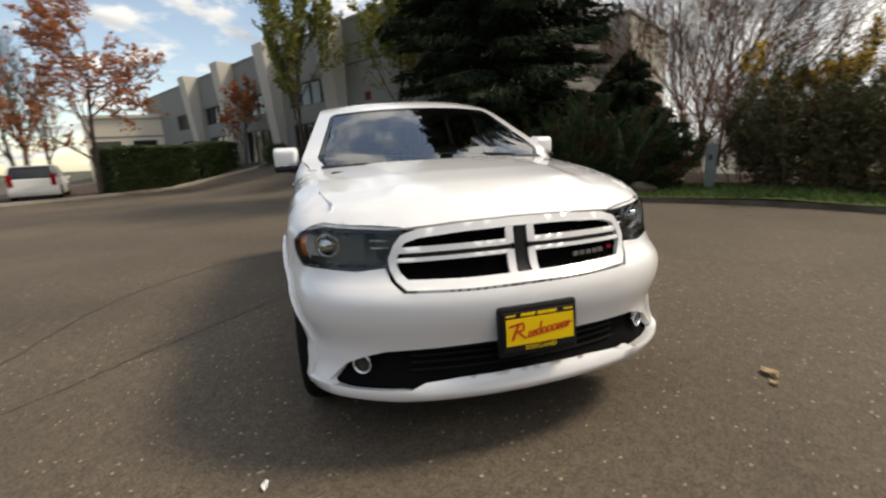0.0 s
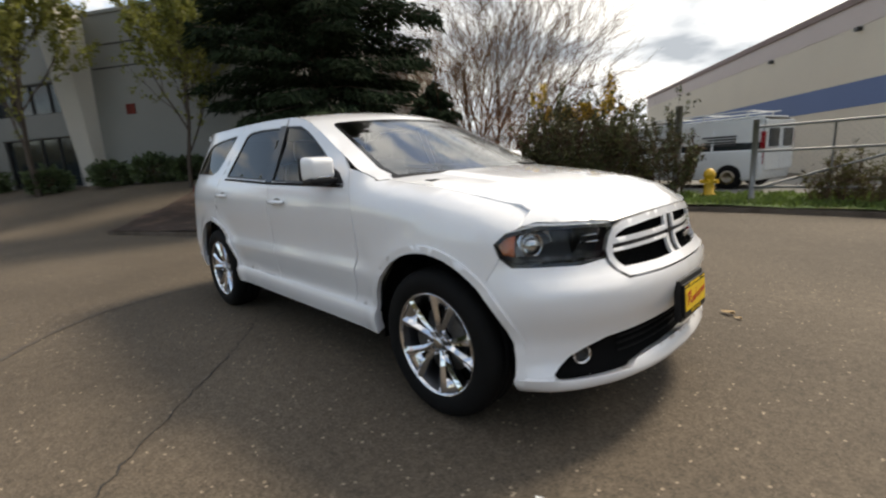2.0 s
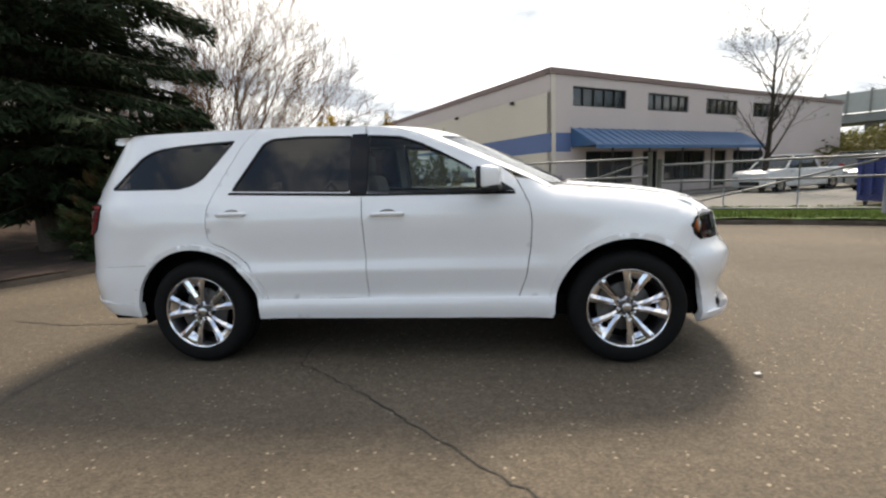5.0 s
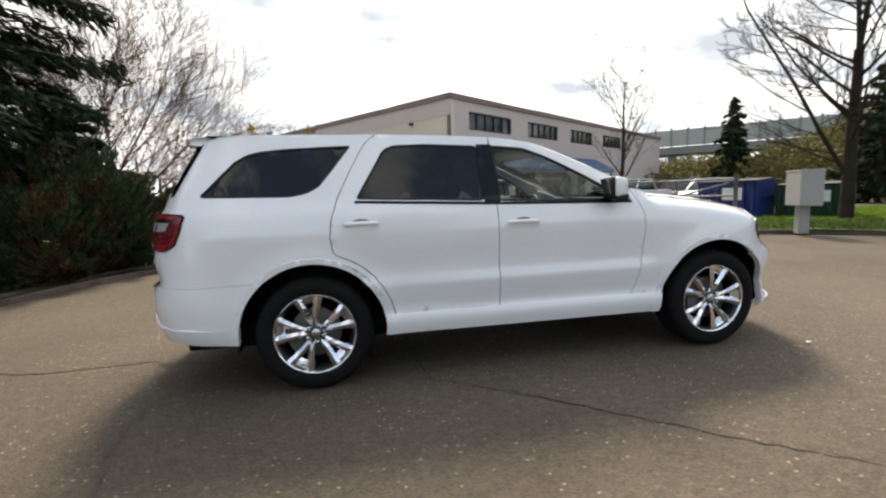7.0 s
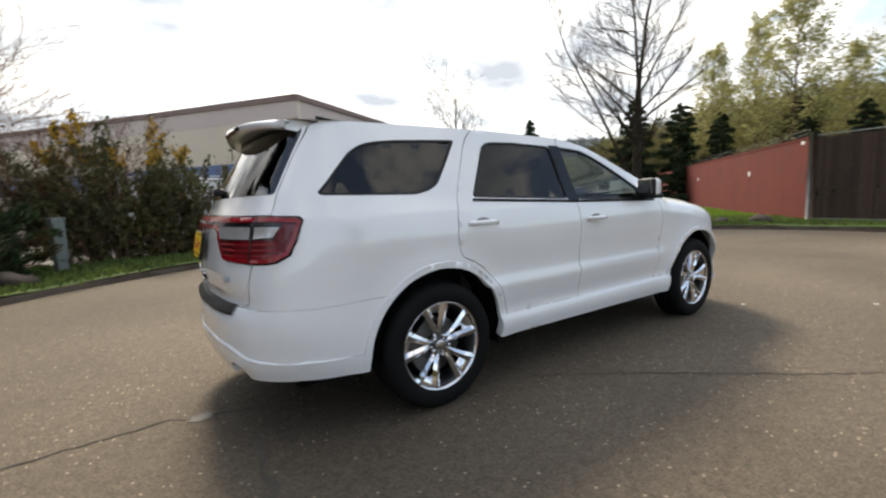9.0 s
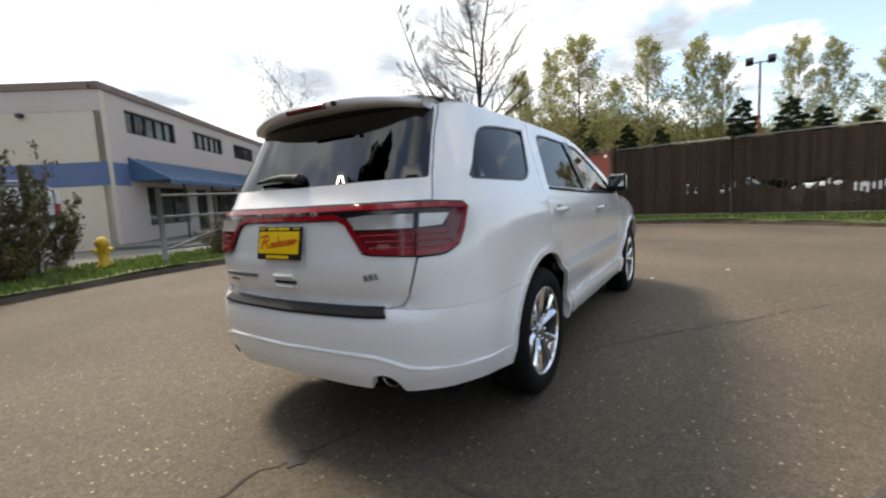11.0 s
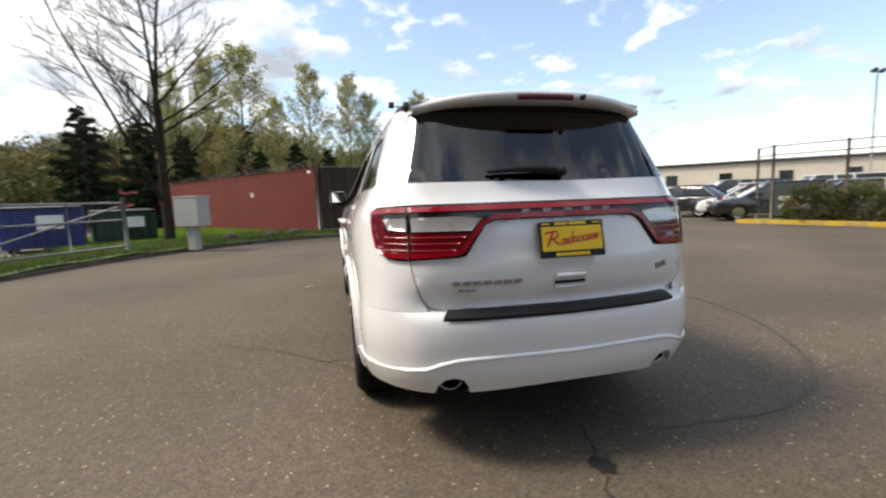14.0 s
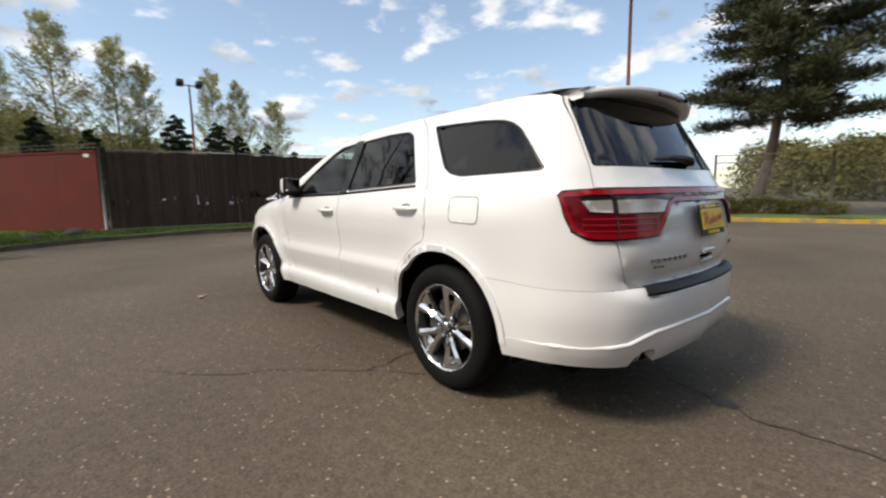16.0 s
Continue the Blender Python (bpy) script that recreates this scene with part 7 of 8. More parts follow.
def wall_sheet(name, m, length, height, holes, material, parent, label="", thick=.25, z0=0.0):
    """A wall with openings that go through it."""
    xs = sorted({0, length, *[h[0] for h in holes], *[h[1] for h in holes]})
    zs = sorted({z0, height, *[h[2] for h in holes], *[h[3] for h in holes]})
    vs, fs, at = [], [], {}

    def v(x, y, z):
        k = (round(x, 4), y, round(z, 4))
        if k not in at:
            at[k] = len(vs)
            vs.append(m @ Vector((x, y, z)))
        return at[k]

    def solid(i, j):
        if not (0 <= i < len(xs) - 1 and 0 <= j < len(zs) - 1):
            return False
        cx, cz = (xs[i] + xs[i + 1]) / 2, (zs[j] + zs[j + 1]) / 2
        return not any(h[0] < cx < h[1] and h[2] < cz < h[3] for h in holes)
    for i in range(len(xs) - 1):
        for j in range(len(zs) - 1):
            if not solid(i, j):
                continue
            a, b, c, d = xs[i], xs[i + 1], zs[j], zs[j + 1]
            fs.append((v(a, 0, c), v(b, 0, c), v(b, 0, d), v(a, 0, d)))
            fs.append((v(a, thick, d), v(b, thick, d), v(b, thick, c), v(a, thick, c)))
            if not solid(i - 1, j): fs.append((v(a, 0, d), v(a, thick, d), v(a, thick, c), v(a, 0, c)))
            if not solid(i + 1, j): fs.append((v(b, 0, c), v(b, thick, c), v(b, thick, d), v(b, 0, d)))
            if not solid(i, j - 1): fs.append((v(a, 0, c), v(a, thick, c), v(b, thick, c), v(b, 0, c)))
            if not solid(i, j + 1): fs.append((v(a, 0, d), v(b, 0, d), v(b, thick, d), v(a, thick, d)))
    return raw(name, vs, fs, material, parent, label)


def grey_building():
    """Long two-storey grey building with pale slanted fins."""
    th = thing("grey_building", "long grey concrete building with pale slanted fins", "building")
    d = Vector((.845, .535, 0)).normalized()
    L0, L1, zb = 34.0, 9.5, 0.6
    o = Vector((-21.5, .8, 0)) - d * L0
    m = frame_at(o.x, o.y, 0, d)
    L = L0 + L1
    fins = [L0, L0 - 6.65, L0 - 13.3, L0 - 19.95]
    holes = []
    for f in fins:
        holes.append((f - 5.4, f - 1.0, 4.4, 5.7))
        holes.append((f - 5.2, f - 1.1, 1.2, 3.4))
    wall_sheet("wall", m, L, 8.0, holes, M_GREYWALL, th, "grey painted concrete wall", .3, zb - 2)
    for f in fins:
        window(th, m, f - 5.4, f - 1.0, 4.4, 5.7, 4, .12)
        window(th, m, f - 5.2, f - 1.1, 1.2, 3.4, 4, .12)
        bm = bmesh.new()
        vs = box(bm, (f - .62, -.9, zb - 1), (f + .62, .1, 8.25), .03)
        for v in bm.verts:
            k = (v.co.z - zb) / 8
            v.co.x = f + (v.co.x - f) * (.62 + .42 * k)
            if v.co.y < -.5:
                v.co.y = -.35 - .75 * k
        bmesh.ops.transform(bm, matrix=m, verts=bm.verts)
        part("fin", bm, M_FIN, th, "pale concrete fin")
    # joints in the blank wall on the right
    for z in (5.95, 6.85):
        slab("wall_joint", m, (L0 + .7, -.012, z - .03), (L, .02, z + .03), M_FRAMEDK, th)
    for x in (L0 + 7.5,):
        slab("wall_joint", m, (x - .02, -.012, zb), (x + .02, .02, 8.0), M_FRAMEDK, th)
    slab("roof_edge", m, (0, -.05, 8.0), (L, .4, 8.14), M_GREYWALL, th)
    slab("roof", m, (0, .35, 7.5), (L, 18, 7.7), M_GREYWALL, th, "flat grey roof")
    for x in (0, L):
        slab("end_wall", m, (x - .15, .3, zb - 2), (x + .15, 18, 8.0), M_GREYWALL, th)
    slab("wall_sign", m, (L0 + 2.05, -.03, 4.05), (L0 + 2.5, .01, 4.45), M_REDFENCE, th, "small red round sign")


def cream_building():
    th = thing("cream_building", "two-storey cream building with blue band and awning", "building")
    m = frame_at(3.36, 16.95, 0, (.81, .585))
    wins = [(1.35, 5.0), (6.7, 10.2), (11.9, 15.2), (17.0, 20.4)]
    low = [(2.2, 5.6), (6.4, 7.6), (8.2, 12.0), (13.0, 14.2), (15.0, 18.6)]
    holes = [(a, b, 4.42, 5.3) for a, b in wins] + [(a, b, .25 if b - a < 1.5 else .75, 2.35) for a, b in low]
    wall_sheet("wall", m, 30, 5.75, holes, M_PINK, th, "pale painted front wall", .25)
    for a, b in wins:
        window(th, m, a, b, 4.42, 5.3, 5, .08)
    for a, b in low:
        window(th, m, a, b, .25 if b - a < 1.5 else .75, 2.35, 1 if b - a < 1.5 else 3, .08)
    s = frame_at(3.36 - .585 * 28, 16.95 + .81 * 28, 0, (.585, -.81))
    wall_sheet("wall", s, 28, 5.75, [], M_CREAM, th, "cream block side wall", .25)
    bm = bmesh.new()
    box(bm, (0, -.012, 2.35), (28, .01, 3.2), 0, s)
    part("blue_band", bm, M_BLUE, th, "blue painted band")
    slab("blue_band", m, (0, -.012, 2.35), (1.2, .01, 3.2), M_BLUE, th, "blue painted band")
    slab("parapet", m, (-.08, -.08, 5.75), (30, .3, 6.0), M_ROOF, th, "mauve roof cap")
    slab("parapet", s, (0, -.08, 5.75), (28, .3, 6.0), M_ROOF, th, "mauve roof cap")
    slab("upper_band", s, (0, -.015, 5.0), (28, .01, 5.75), M_PINK, th, "mauve painted top band")
    slab("roof", m, (0, .2, 5.5), (30, 27, 5.6), M_GREYWALL, th, "flat roof")
    for x, z in ((20.0, 4.9), (10.0, 4.85), (25.3, 4.9)):
        slab("wall_lamp", s, (x - .10, -.16, z - .07), (x + .10, .02, z + .07), M_LAMP, th, "small dark wall lamp", .03)
    # slanted awning with ribs
    x0, x1 = 1.2, 15.5
    vs = [m @ Vector(p) for p in ((x0, -.02, 3.42), (x1, -.02, 3.42), (x1, -1.5, 2.55), (x0, -1.5, 2.55), (x0, -.02, 2.55), (x1, -.02, 2.55), (x0, -1.5, 2.38), (x1, -1.5, 2.38))]
    aw = raw("awning", vs, [(0, 3, 2, 1), (0, 4, 3), (1, 2, 5), (3, 6, 7, 2), (4, 5, 2, 3)], M_AWNING, th, "blue ribbed metal awning")
    n = 26
    for k in range(n + 1):
        x = x0 + (x1 - x0) * k / n
        a, b = m @ Vector((x, -.02, 3.44)), m @ Vector((x, -1.52, 2.57))
        tube("awning_rib", [a, b], .022, M_AWNING, aw, "", 4)
    for x in (2.4, 5.0, 7.6, 10.2, 12.8, 15.2):
        a, b = m @ Vector((x, -1.4, 0)), m @ Vector((x, -1.4, 2.5))
        tube("awning_post", [a, b], .05, M_FRAMEDK, th, "", 8)
    slab("walk", m, (-1, -2.2, 0), (30, 0, .14), M_CONCRETE, th, "concrete walk")
    box_part("roof_vent", (2.0, 6.0, 5.6), (2.5, 6.5, 6.2), M_GALV, th, "", .03, s @ pose(9, 0, 0))


def post(name, x, y, h, r, material, label, parent=None, z=.1):
    return tube(name, [(x, y, z - .2), (x, y, h)], r, material, parent, label, 10)


def wire_net(name, a, b, z0, z1, parent, mesh=.09, r=.0013):
    """Chain-link wire between two posts."""
    a, b = Vector((*a, 0)), Vector((*b, 0))
    L, d = (b - a).length, (b - a).normalized()
    h = z1 - z0
    vs, fs = [], []
    nr = Vector((-d.y, d.x, 0))
    n = int((L + h) / mesh)
    for sgn in (1, -1):
        for k in range(n):
            s0 = k * mesh - h if sgn > 0 else k * mesh
            p0, p1 = (s0, z0), (s0 + sgn * h, z1)
            lo, hi = min(p0[0], p1[0]), max(p0[0], p1[0])
            c0, c1 = max(lo, 0), min(hi, L)
            if c1 - c0 < .02:
                continue
            def zz(s):
                return p0[1] + (s - p0[0]) * (p1[1] - p0[1]) / (p1[0] - p0[0])
            q0, q1 = a + d * c0 + Vector((0, 0, zz(c0))), a + d * c1 + Vector((0, 0, zz(c1)))
            o = len(vs)
            up = Vector((0, 0, r))
            vs += [q0 - up, q0 + up + nr * r, q1 + up + nr * r, q1 - up]
            fs.append((o, o + 1, o + 2, o + 3))
    return raw(name, vs, fs, M_GALV, parent, "galvanised chain-link wire")


def yard_fence():
    th = thing("chain_link_fence", "old chain-link fence with galvanised posts at the verge", "fence")
    run = [(-6.2, 8.9), (-4.2, 9.3), (-2.5, 9.7), (-.87, 10.0)]
    for x, y in run[:-1]:
        post("post", x, y, 1.95, .035, M_GALV, "", th)
    post("gate_post", -.87, 10.0, 2.32, .085, M_GALV, "thick weathered gate post", th)
    for a, b in zip(run, run[1:]):
        tube("top_rail", [(*a, 1.93), (*b, 1.93)], .022, M_GALV, th, "", 8)
        wire_net("wire", a, b, .2, 1.92, th)


def swing_gate(name, a, b, h0, h1, brace=True, label="long galvanised pipe gate with a diagonal brace"):
    th = thing(name, label, "gate")
    A, B = Vector((*a, 0)), Vector((*b, 0))
    up = lambda p, z: p + Vector((0, 0, z))
    tube("gate_post", [up(A, -.1), up(A, h1 + .15)], .055, M_GALV, th, "galvanised gate post", 10)
    tube("gate_post", [up(B, -.1), up(B, h1 + .15)], .055, M_GALV, th, "galvanised gate post", 10)
    for z in (h1, (h0 + h1) / 2 + .12, h0):
        tube("rail", [up(A, z), up(B, z)], .026, M_GALV, th, "", 8)
    if brace:
        tube("brace", [up(A.lerp(B, .04), h0), up(A.lerp(B, .96), h1 - .1)], .024, M_GALV, th, "", 8)
    for f in (.33, .66):
        tube("upright", [up(A.lerp(B, f), h0), up(A.lerp(B, f), h1)], .018, M_GALV, th, "", 8)
    wire_net("wire", A.lerp(B, .01)[:2], B.lerp(A, .01)[:2], h0, h1, th, .10)
    return th


def red_fence():
    th = thing("red_fence", "tall weathered red board fence with small white signs", "fence")
    a, d = Vector((13.95, 1.68, 0)), Vector((.795, .607, 0)).normalized()
    m = frame_at(a.x, a.y, .12, d)
    n, w = 22, 1.62
    for k in range(n):
        slab("panel", m, (k * w, -.03, 0), ((k + 1) * w, .03 + .003 * (k % 2), 2.48 + .015 * math.sin(k * 2.1)), M_REDFENCE, th)
        slab("back_post", m, (k * w - .04, -.12, 0), (k * w + .04, -.03, 2.4), M_REDFENCE, th)
    slab("top_cap", m, (0, -.05, 2.47), (n * w, .05, 2.53), M_REDFENCE, th)
    for x, z, ww, hh in ((4.86, 1.50, .16, .2), (.25, 2.33, .2, .1), (13.4, 1.5, .16, .2)):
        slab("notice", m, (x, .036, z), (x + ww, .048, z + hh), M_WHITE, th, "small white notice")
    tube("end_post", [(a.x - .08, a.y - .05, -.1), (a.x - .08, a.y - .05, 2.75)], .045, M_GALV, th, "galvanised end post", 10)
    for z in (2.62, 2.74):
        tube("barbed_wire", [m @ Vector((0, 0, z)), m @ Vector((n * w, 0, z))], .006, M_GALV, th, "", 4)


def brown_fence():
    """Chain-link fence filled with brown slats; many are missing near its end."""
    th = thing("slatted_fence", "tall chain-link fence with brown privacy slats, some missing", "fence")
    rng = random.Random(3)
    line = [(13.82, 1.5), (13.3, -2.2), (12.7, -6.1), (12.0, -10.3)]
    vs, fs = [], []
    made = 0
    for i, (a, b) in enumerate(zip(line, line[1:])):
        A, B = Vector((*a, 0)), Vector((*b, 0))
        L, d = (B - A).length, (B - A).normalized()
        for z in (.2, 2.66):
            tube("rail", [A + Vector((0, 0, z)), B + Vector((0, 0, z))], .02, M_GALV, th, "", 8)
        for p in ((A, B) if i == 2 else (A,)):
            tube("post", [p + Vector((0, 0, -.1)), p + Vector((0, 0, 3.0 if p is B else 2.75))], .04, M_BROWN, th, "", 8)
        n = int(L / .062)
        for k in range(n):
            s = (k + .5) / n
            f = (i + s) / 3
            gone = .0 if f < .72 else .12 * smooth01((f - .72) / .28)
            if rng.random() < gone * .7:
                continue
            lo, hi = .16, 2.60 + rng.uniform(-.02, .02)
            cuts = [(lo, hi)]
            # broken slats show the yard behind at about a metre
            if rng.random() < (.55 if f > .3 else .10):
                c = 1.05 + .35 * noise.noise((f * 9, 1, 1)) + rng.uniform(-.06, .06)
                g = rng.uniform(.03, .16)
                cuts = [(lo, c - g), (c + g, hi)]
            p = A + d * (s * L)
            nr = Vector((-d.y, d.x, 0))
            for z0, z1 in cuts:
                o = len(vs)
                w = d * .0305
                t = nr * .006
                for q in (p - w - t, p + w - t, p + w + t, p - w + t):
                    vs += [q + Vector((0, 0, z0)), q + Vector((0, 0, z1))]
                fs += [(o, o + 2, o + 3, o + 1), (o + 2, o + 4, o + 5, o + 3), (o + 4, o + 6, o + 7, o + 5), (o + 6, o, o + 1, o + 7), (o + 1, o + 3, o + 5, o + 7)]
    ob = raw("slats", vs, fs, M_BROWN, th, "brown plastic privacy slats")
    ob["kind"] = "stuff"
    tube("striped_post", [(11.95, -10.55, 0), (11.95, -10.55, 1.1)], .06, M_RED, th, "red and white end post", 8)
    for z in (.25, .6, .95):
        tube("white_band", [(11.95, -10.55, z - .07), (11.95, -10.55, z + .07)], .063, M_WHITE, th, "", 8)


def mailboxes():
    th = thing("mailbox_cluster", "grey steel cluster mailbox on a pedestal in grass", "mailbox", pose(9.3, 4.9, .1, 0, 0, 62))
    # local -y looks to the lot
    bm = bmesh.new(); box(bm, (-.39, -.24, .62), (.39, .22, 1.42), .015)
    part("cabinet", bm, M_GREYBOX, th, "grey steel cabinet")
    bm = bmesh.new(); box(bm, (-.40, -.25, 1.42), (.40, .23, 1.46), .012)
    part("lid", bm, M_GREYBOX, th)
    bm = bmesh.new(); box(bm, (-.13, -.11, -.05), (.13, .11, .63), .01)
    part("pedestal", bm, M_GREYBOX, th, "grey pedestal")
    for i in range(3):
        for j in range(4):
            x, z = -.365 + i * .245, .65 + j * .19
            bm = bmesh.new(); box(bm, (x, -.252, z), (x + .235, -.238, z + .18), .004)
            part("mail_door", bm, M_GREYBOX, th, "small locked door")


def dumpster(x, y, turn, w, d, h, material, label):
    th = thing("dumpster", label, "dumpster", pose(x, y, .05, 0, 0, turn))
    bm = bmesh.new()
    box(bm, (-w / 2, -d / 2, .08), (w / 2, d / 2, h), .02)
    for v in bm.verts:
        if v.co.z < h * .5 and v.co.y < 0:
            v.co.y += .12
    part("bin", bm, material, th, "ribbed steel bin")
    for k in range(7):
        xx = -w / 2 + w * (k + .5) / 7
        bm = bmesh.new(); box(bm, (xx - .035, -d / 2 - .035, .25), (xx + .035, -d / 2 + .06, h - .06), .01)
        part("rib", bm, material, th)
    for s in (-1, 1):
        bm = bmesh.new(); box(bm, (s * w / 4 - w / 4 + .02, -d / 2 - .03, h), (s * w / 4 + w / 4 - .02, d / 2, h + .05), .015, pose(0, 0, 0, 3))
        part("lid", bm, M_BLACK, th, "black plastic lid")
    bm = bmesh.new(); box(bm, (-.1, -d / 2 - .05, h * .5), (.55, -d / 2 - .036, h * .82), .003)
    part("sticker", bm, M_WHITE, th, "pale square sticker")
    for s in (-1, 1):
        bm = bmesh.new(); box(bm, (s * (w / 2 + .05) - .05, -.3, h * .55), (s * (w / 2 + .05) + .05, .3, h * .67), .01)
        part("lift_pocket", bm, material, th)
        for yy in (-d / 2 + .2, d / 2 - .2):
            tube("foot", [(s * (w / 2 - .2), yy, -.05), (s * (w / 2 - .2), yy, .1)], .06, M_BLACK, th, "", 8)


def parked_car(name, label, x, y, turn, L=4.5, W=1.8, H=1.48, material=None, style="hatch", group=""):
    """A parked car: local x forward."""
    th = thing(name, label, "car", pose(x, y, ground_z(x, y), 0, 0, turn), group)
    hl = L / 2
    if style == "van":
        low = [(hl, .45), (hl - .02, .85), (hl - .55, 1.12), (hl - .62, 1.15), (-hl, 1.15), (-hl - .01, .5)]
        top = [(hl - .60, 1.13), (hl - 1.35, H - .06), (hl - 1.6, H), (-hl + .1, H), (-hl, H - .1), (-hl, 1.13)]
    elif style == "suv":
        low = [(hl, .45), (hl - .03, .85), (hl - .35, 1.0), (hl - 1.15, 1.06), (-hl, 1.06), (-hl - .01, .5)]
        top = [(hl - 1.1, 1.05), (hl - 1.8, H - .05), (hl - 2.1, H), (-hl + .35, H - .03), (-hl + .12, H - .12), (-hl + .02, 1.05)]
    elif style == "pickup":
        low = [(hl, .5), (hl - .03, .95), (hl - .3, 1.08), (hl - 1.25, 1.14), (-hl, 1.12), (-hl - .01, .55)]
        top = [(hl - 1.2, 1.13), (hl - 1.85, H - .05), (hl - 2.1, H), (-hl + 2.1, H - .01), (-hl + 1.9, 1.13)]
    else:
        low = [(hl, .4), (hl - .05, .68), (hl - .35, .82), (hl - 1.15, .93), (-hl + .05, .95), (-hl, .45)]
        top = [(hl - 1.05, .92), (hl - 1.85, H - .08), (hl - 2.2, H), (-hl + .9, H - .05), (-hl + .25, .95)]
    def loft(prof, w0, w1, floor):
        vs, fs = [], []
        zlo, zhi = min(p[1] for p in prof), max(p[1] for p in prof)
        n = len(prof)
        def half(z):
            return w0 + (w1 - w0) * (z - zlo) / max(.01, zhi - zlo)
        for s in (1, -1):
            for px, pz in prof:
                vs.append((px, s * half(pz), pz))
        fs += [tuple(range(n)), tuple(range(2 * n - 1, n - 1, -1))]
        for i in range(n):
            j = (i + 1) % n
            fs.append((i, n + i, n + j, j))
        bm = bmesh.new()
        bv = [bm.verts.new(v) for v in vs]
        for f in fs:
            bm.faces.new([bv[i] for i in f])
        bmesh.ops.recalc_face_normals(bm, faces=bm.faces)
        bmesh.ops.bevel(bm, geom=list(bm.edges), offset=.06, segments=2, affect="EDGES", profile=.6)
        return bm
    lowp = low + [(-hl + .05, .28), (hl - .1, .28)]
    part("body", loft(lowp, W / 2 - .02, W / 2 - .04, .28), material, th, "", True)
    part("cabin", loft(top, W / 2 - .05, W / 2 - .22, .9), M_PANE, th, "dark glazed cabin", True)
    xs = [p[0] for p in top]
    rt = [(p[0], p[1]) for p in top if p[1] > H - .1]
    bm = bmesh.new()
    box(bm, (min(p[0] for p in rt) - .02, -W / 2 + .20, H - .045), (max(p[0] for p in rt) + .02, W / 2 - .20, H + .012), .03)
    part("roof", bm, material, th)
    for s in (1, -1):
        base, roofz = top[-1][1], H
        pil = [(top[0], top[1]), (top[-1], top[-2])] + [((max(xs) * .0 + px, top[0][1]), (px, H - .03)) for px in (hl - 2.45, -hl + 1.35) if style != "pickup"]
        for (ax, az), (bx, bz) in pil:
            def yy(z):
                return s * (W / 2 - .05 - .17 * (z - top[0][1]) / max(.01, H - top[0][1]) + .004)
            tube("pillar", [(ax, yy(az), az), (bx, yy(bz), bz)], .035, material, th, "", 6)
        if style == "van":
            bm = bmesh.new()
            box(bm, (-hl + .06, s * (W / 2 - .10) - .035, 1.1), (hl - 1.75, s * (W / 2 - .10) + .035, H - .05), .02, pose(0, 0, 0))
            for v in bm.verts:
                v.co.y -= s * .10 * (v.co.z - 1.1)
            part("side_panel", bm, material, th)
        for px in (hl - .85, -hl + .85):
            r = .33 if style == "hatch" else .37
            wh = lathe("wheel", [(.0, .0), (.19, .0), (.21, .012), (r - .03, .012), (r, -.03), (r, -.18), (.15, -.2)], M_RUBBER, th, "", 24, "Y", Matrix.Translation((px, s * (W / 2 - .005), r)) @ Matrix.Diagonal((1, s, 1, 1)))
            lathe("rim", [(.0, .012), (.07, .02), (.10, .008), (.19, .014), (.205, .018)], M_ALLOY, wh, "", 20, "Y", Matrix.Translation((px, s * (W / 2 - .003), r)) @ Matrix.Diagonal((1, s, 1, 1)))
        bm = bmesh.new(); box(bm, (-hl - .02, s * (W / 2 - .16) - .10, .72), (-hl + .06, s * (W / 2 - .16) + .10, .95 if style == "hatch" else 1.25), .02)
        part("tail_lamp", bm, M_RED, th, "red tail lamp")
        bm = bmesh.new(); box(bm, (hl - .14, s * (W / 2 - .26) - .16, .62), (hl + .005, s * (W / 2 - .26) + .16, .78), .03)
        part("head_lamp", bm, M_REFLECT, th, "clear head lamp")
        bm = bmesh.new(); box(bm, (hl - 1.55, s * (W / 2 + .08) - .08, .95), (hl - 1.40, s * (W / 2 + .08) + .08, 1.08), .03)
        part("mirror", bm, material, th)
    bm = bmesh.new(); box(bm, (-hl - .03, -.26, .62), (-hl + .02, .26, .76), .004)
    part("number_plate", bm, M_WHITE, th, "pale plate with no characters")
    bm = bmesh.new(); box(bm, (hl - .08, -.5, .38), (hl + .01, .5, .56), .02)
    part("grille", bm, M_BLACK, th)
    return th


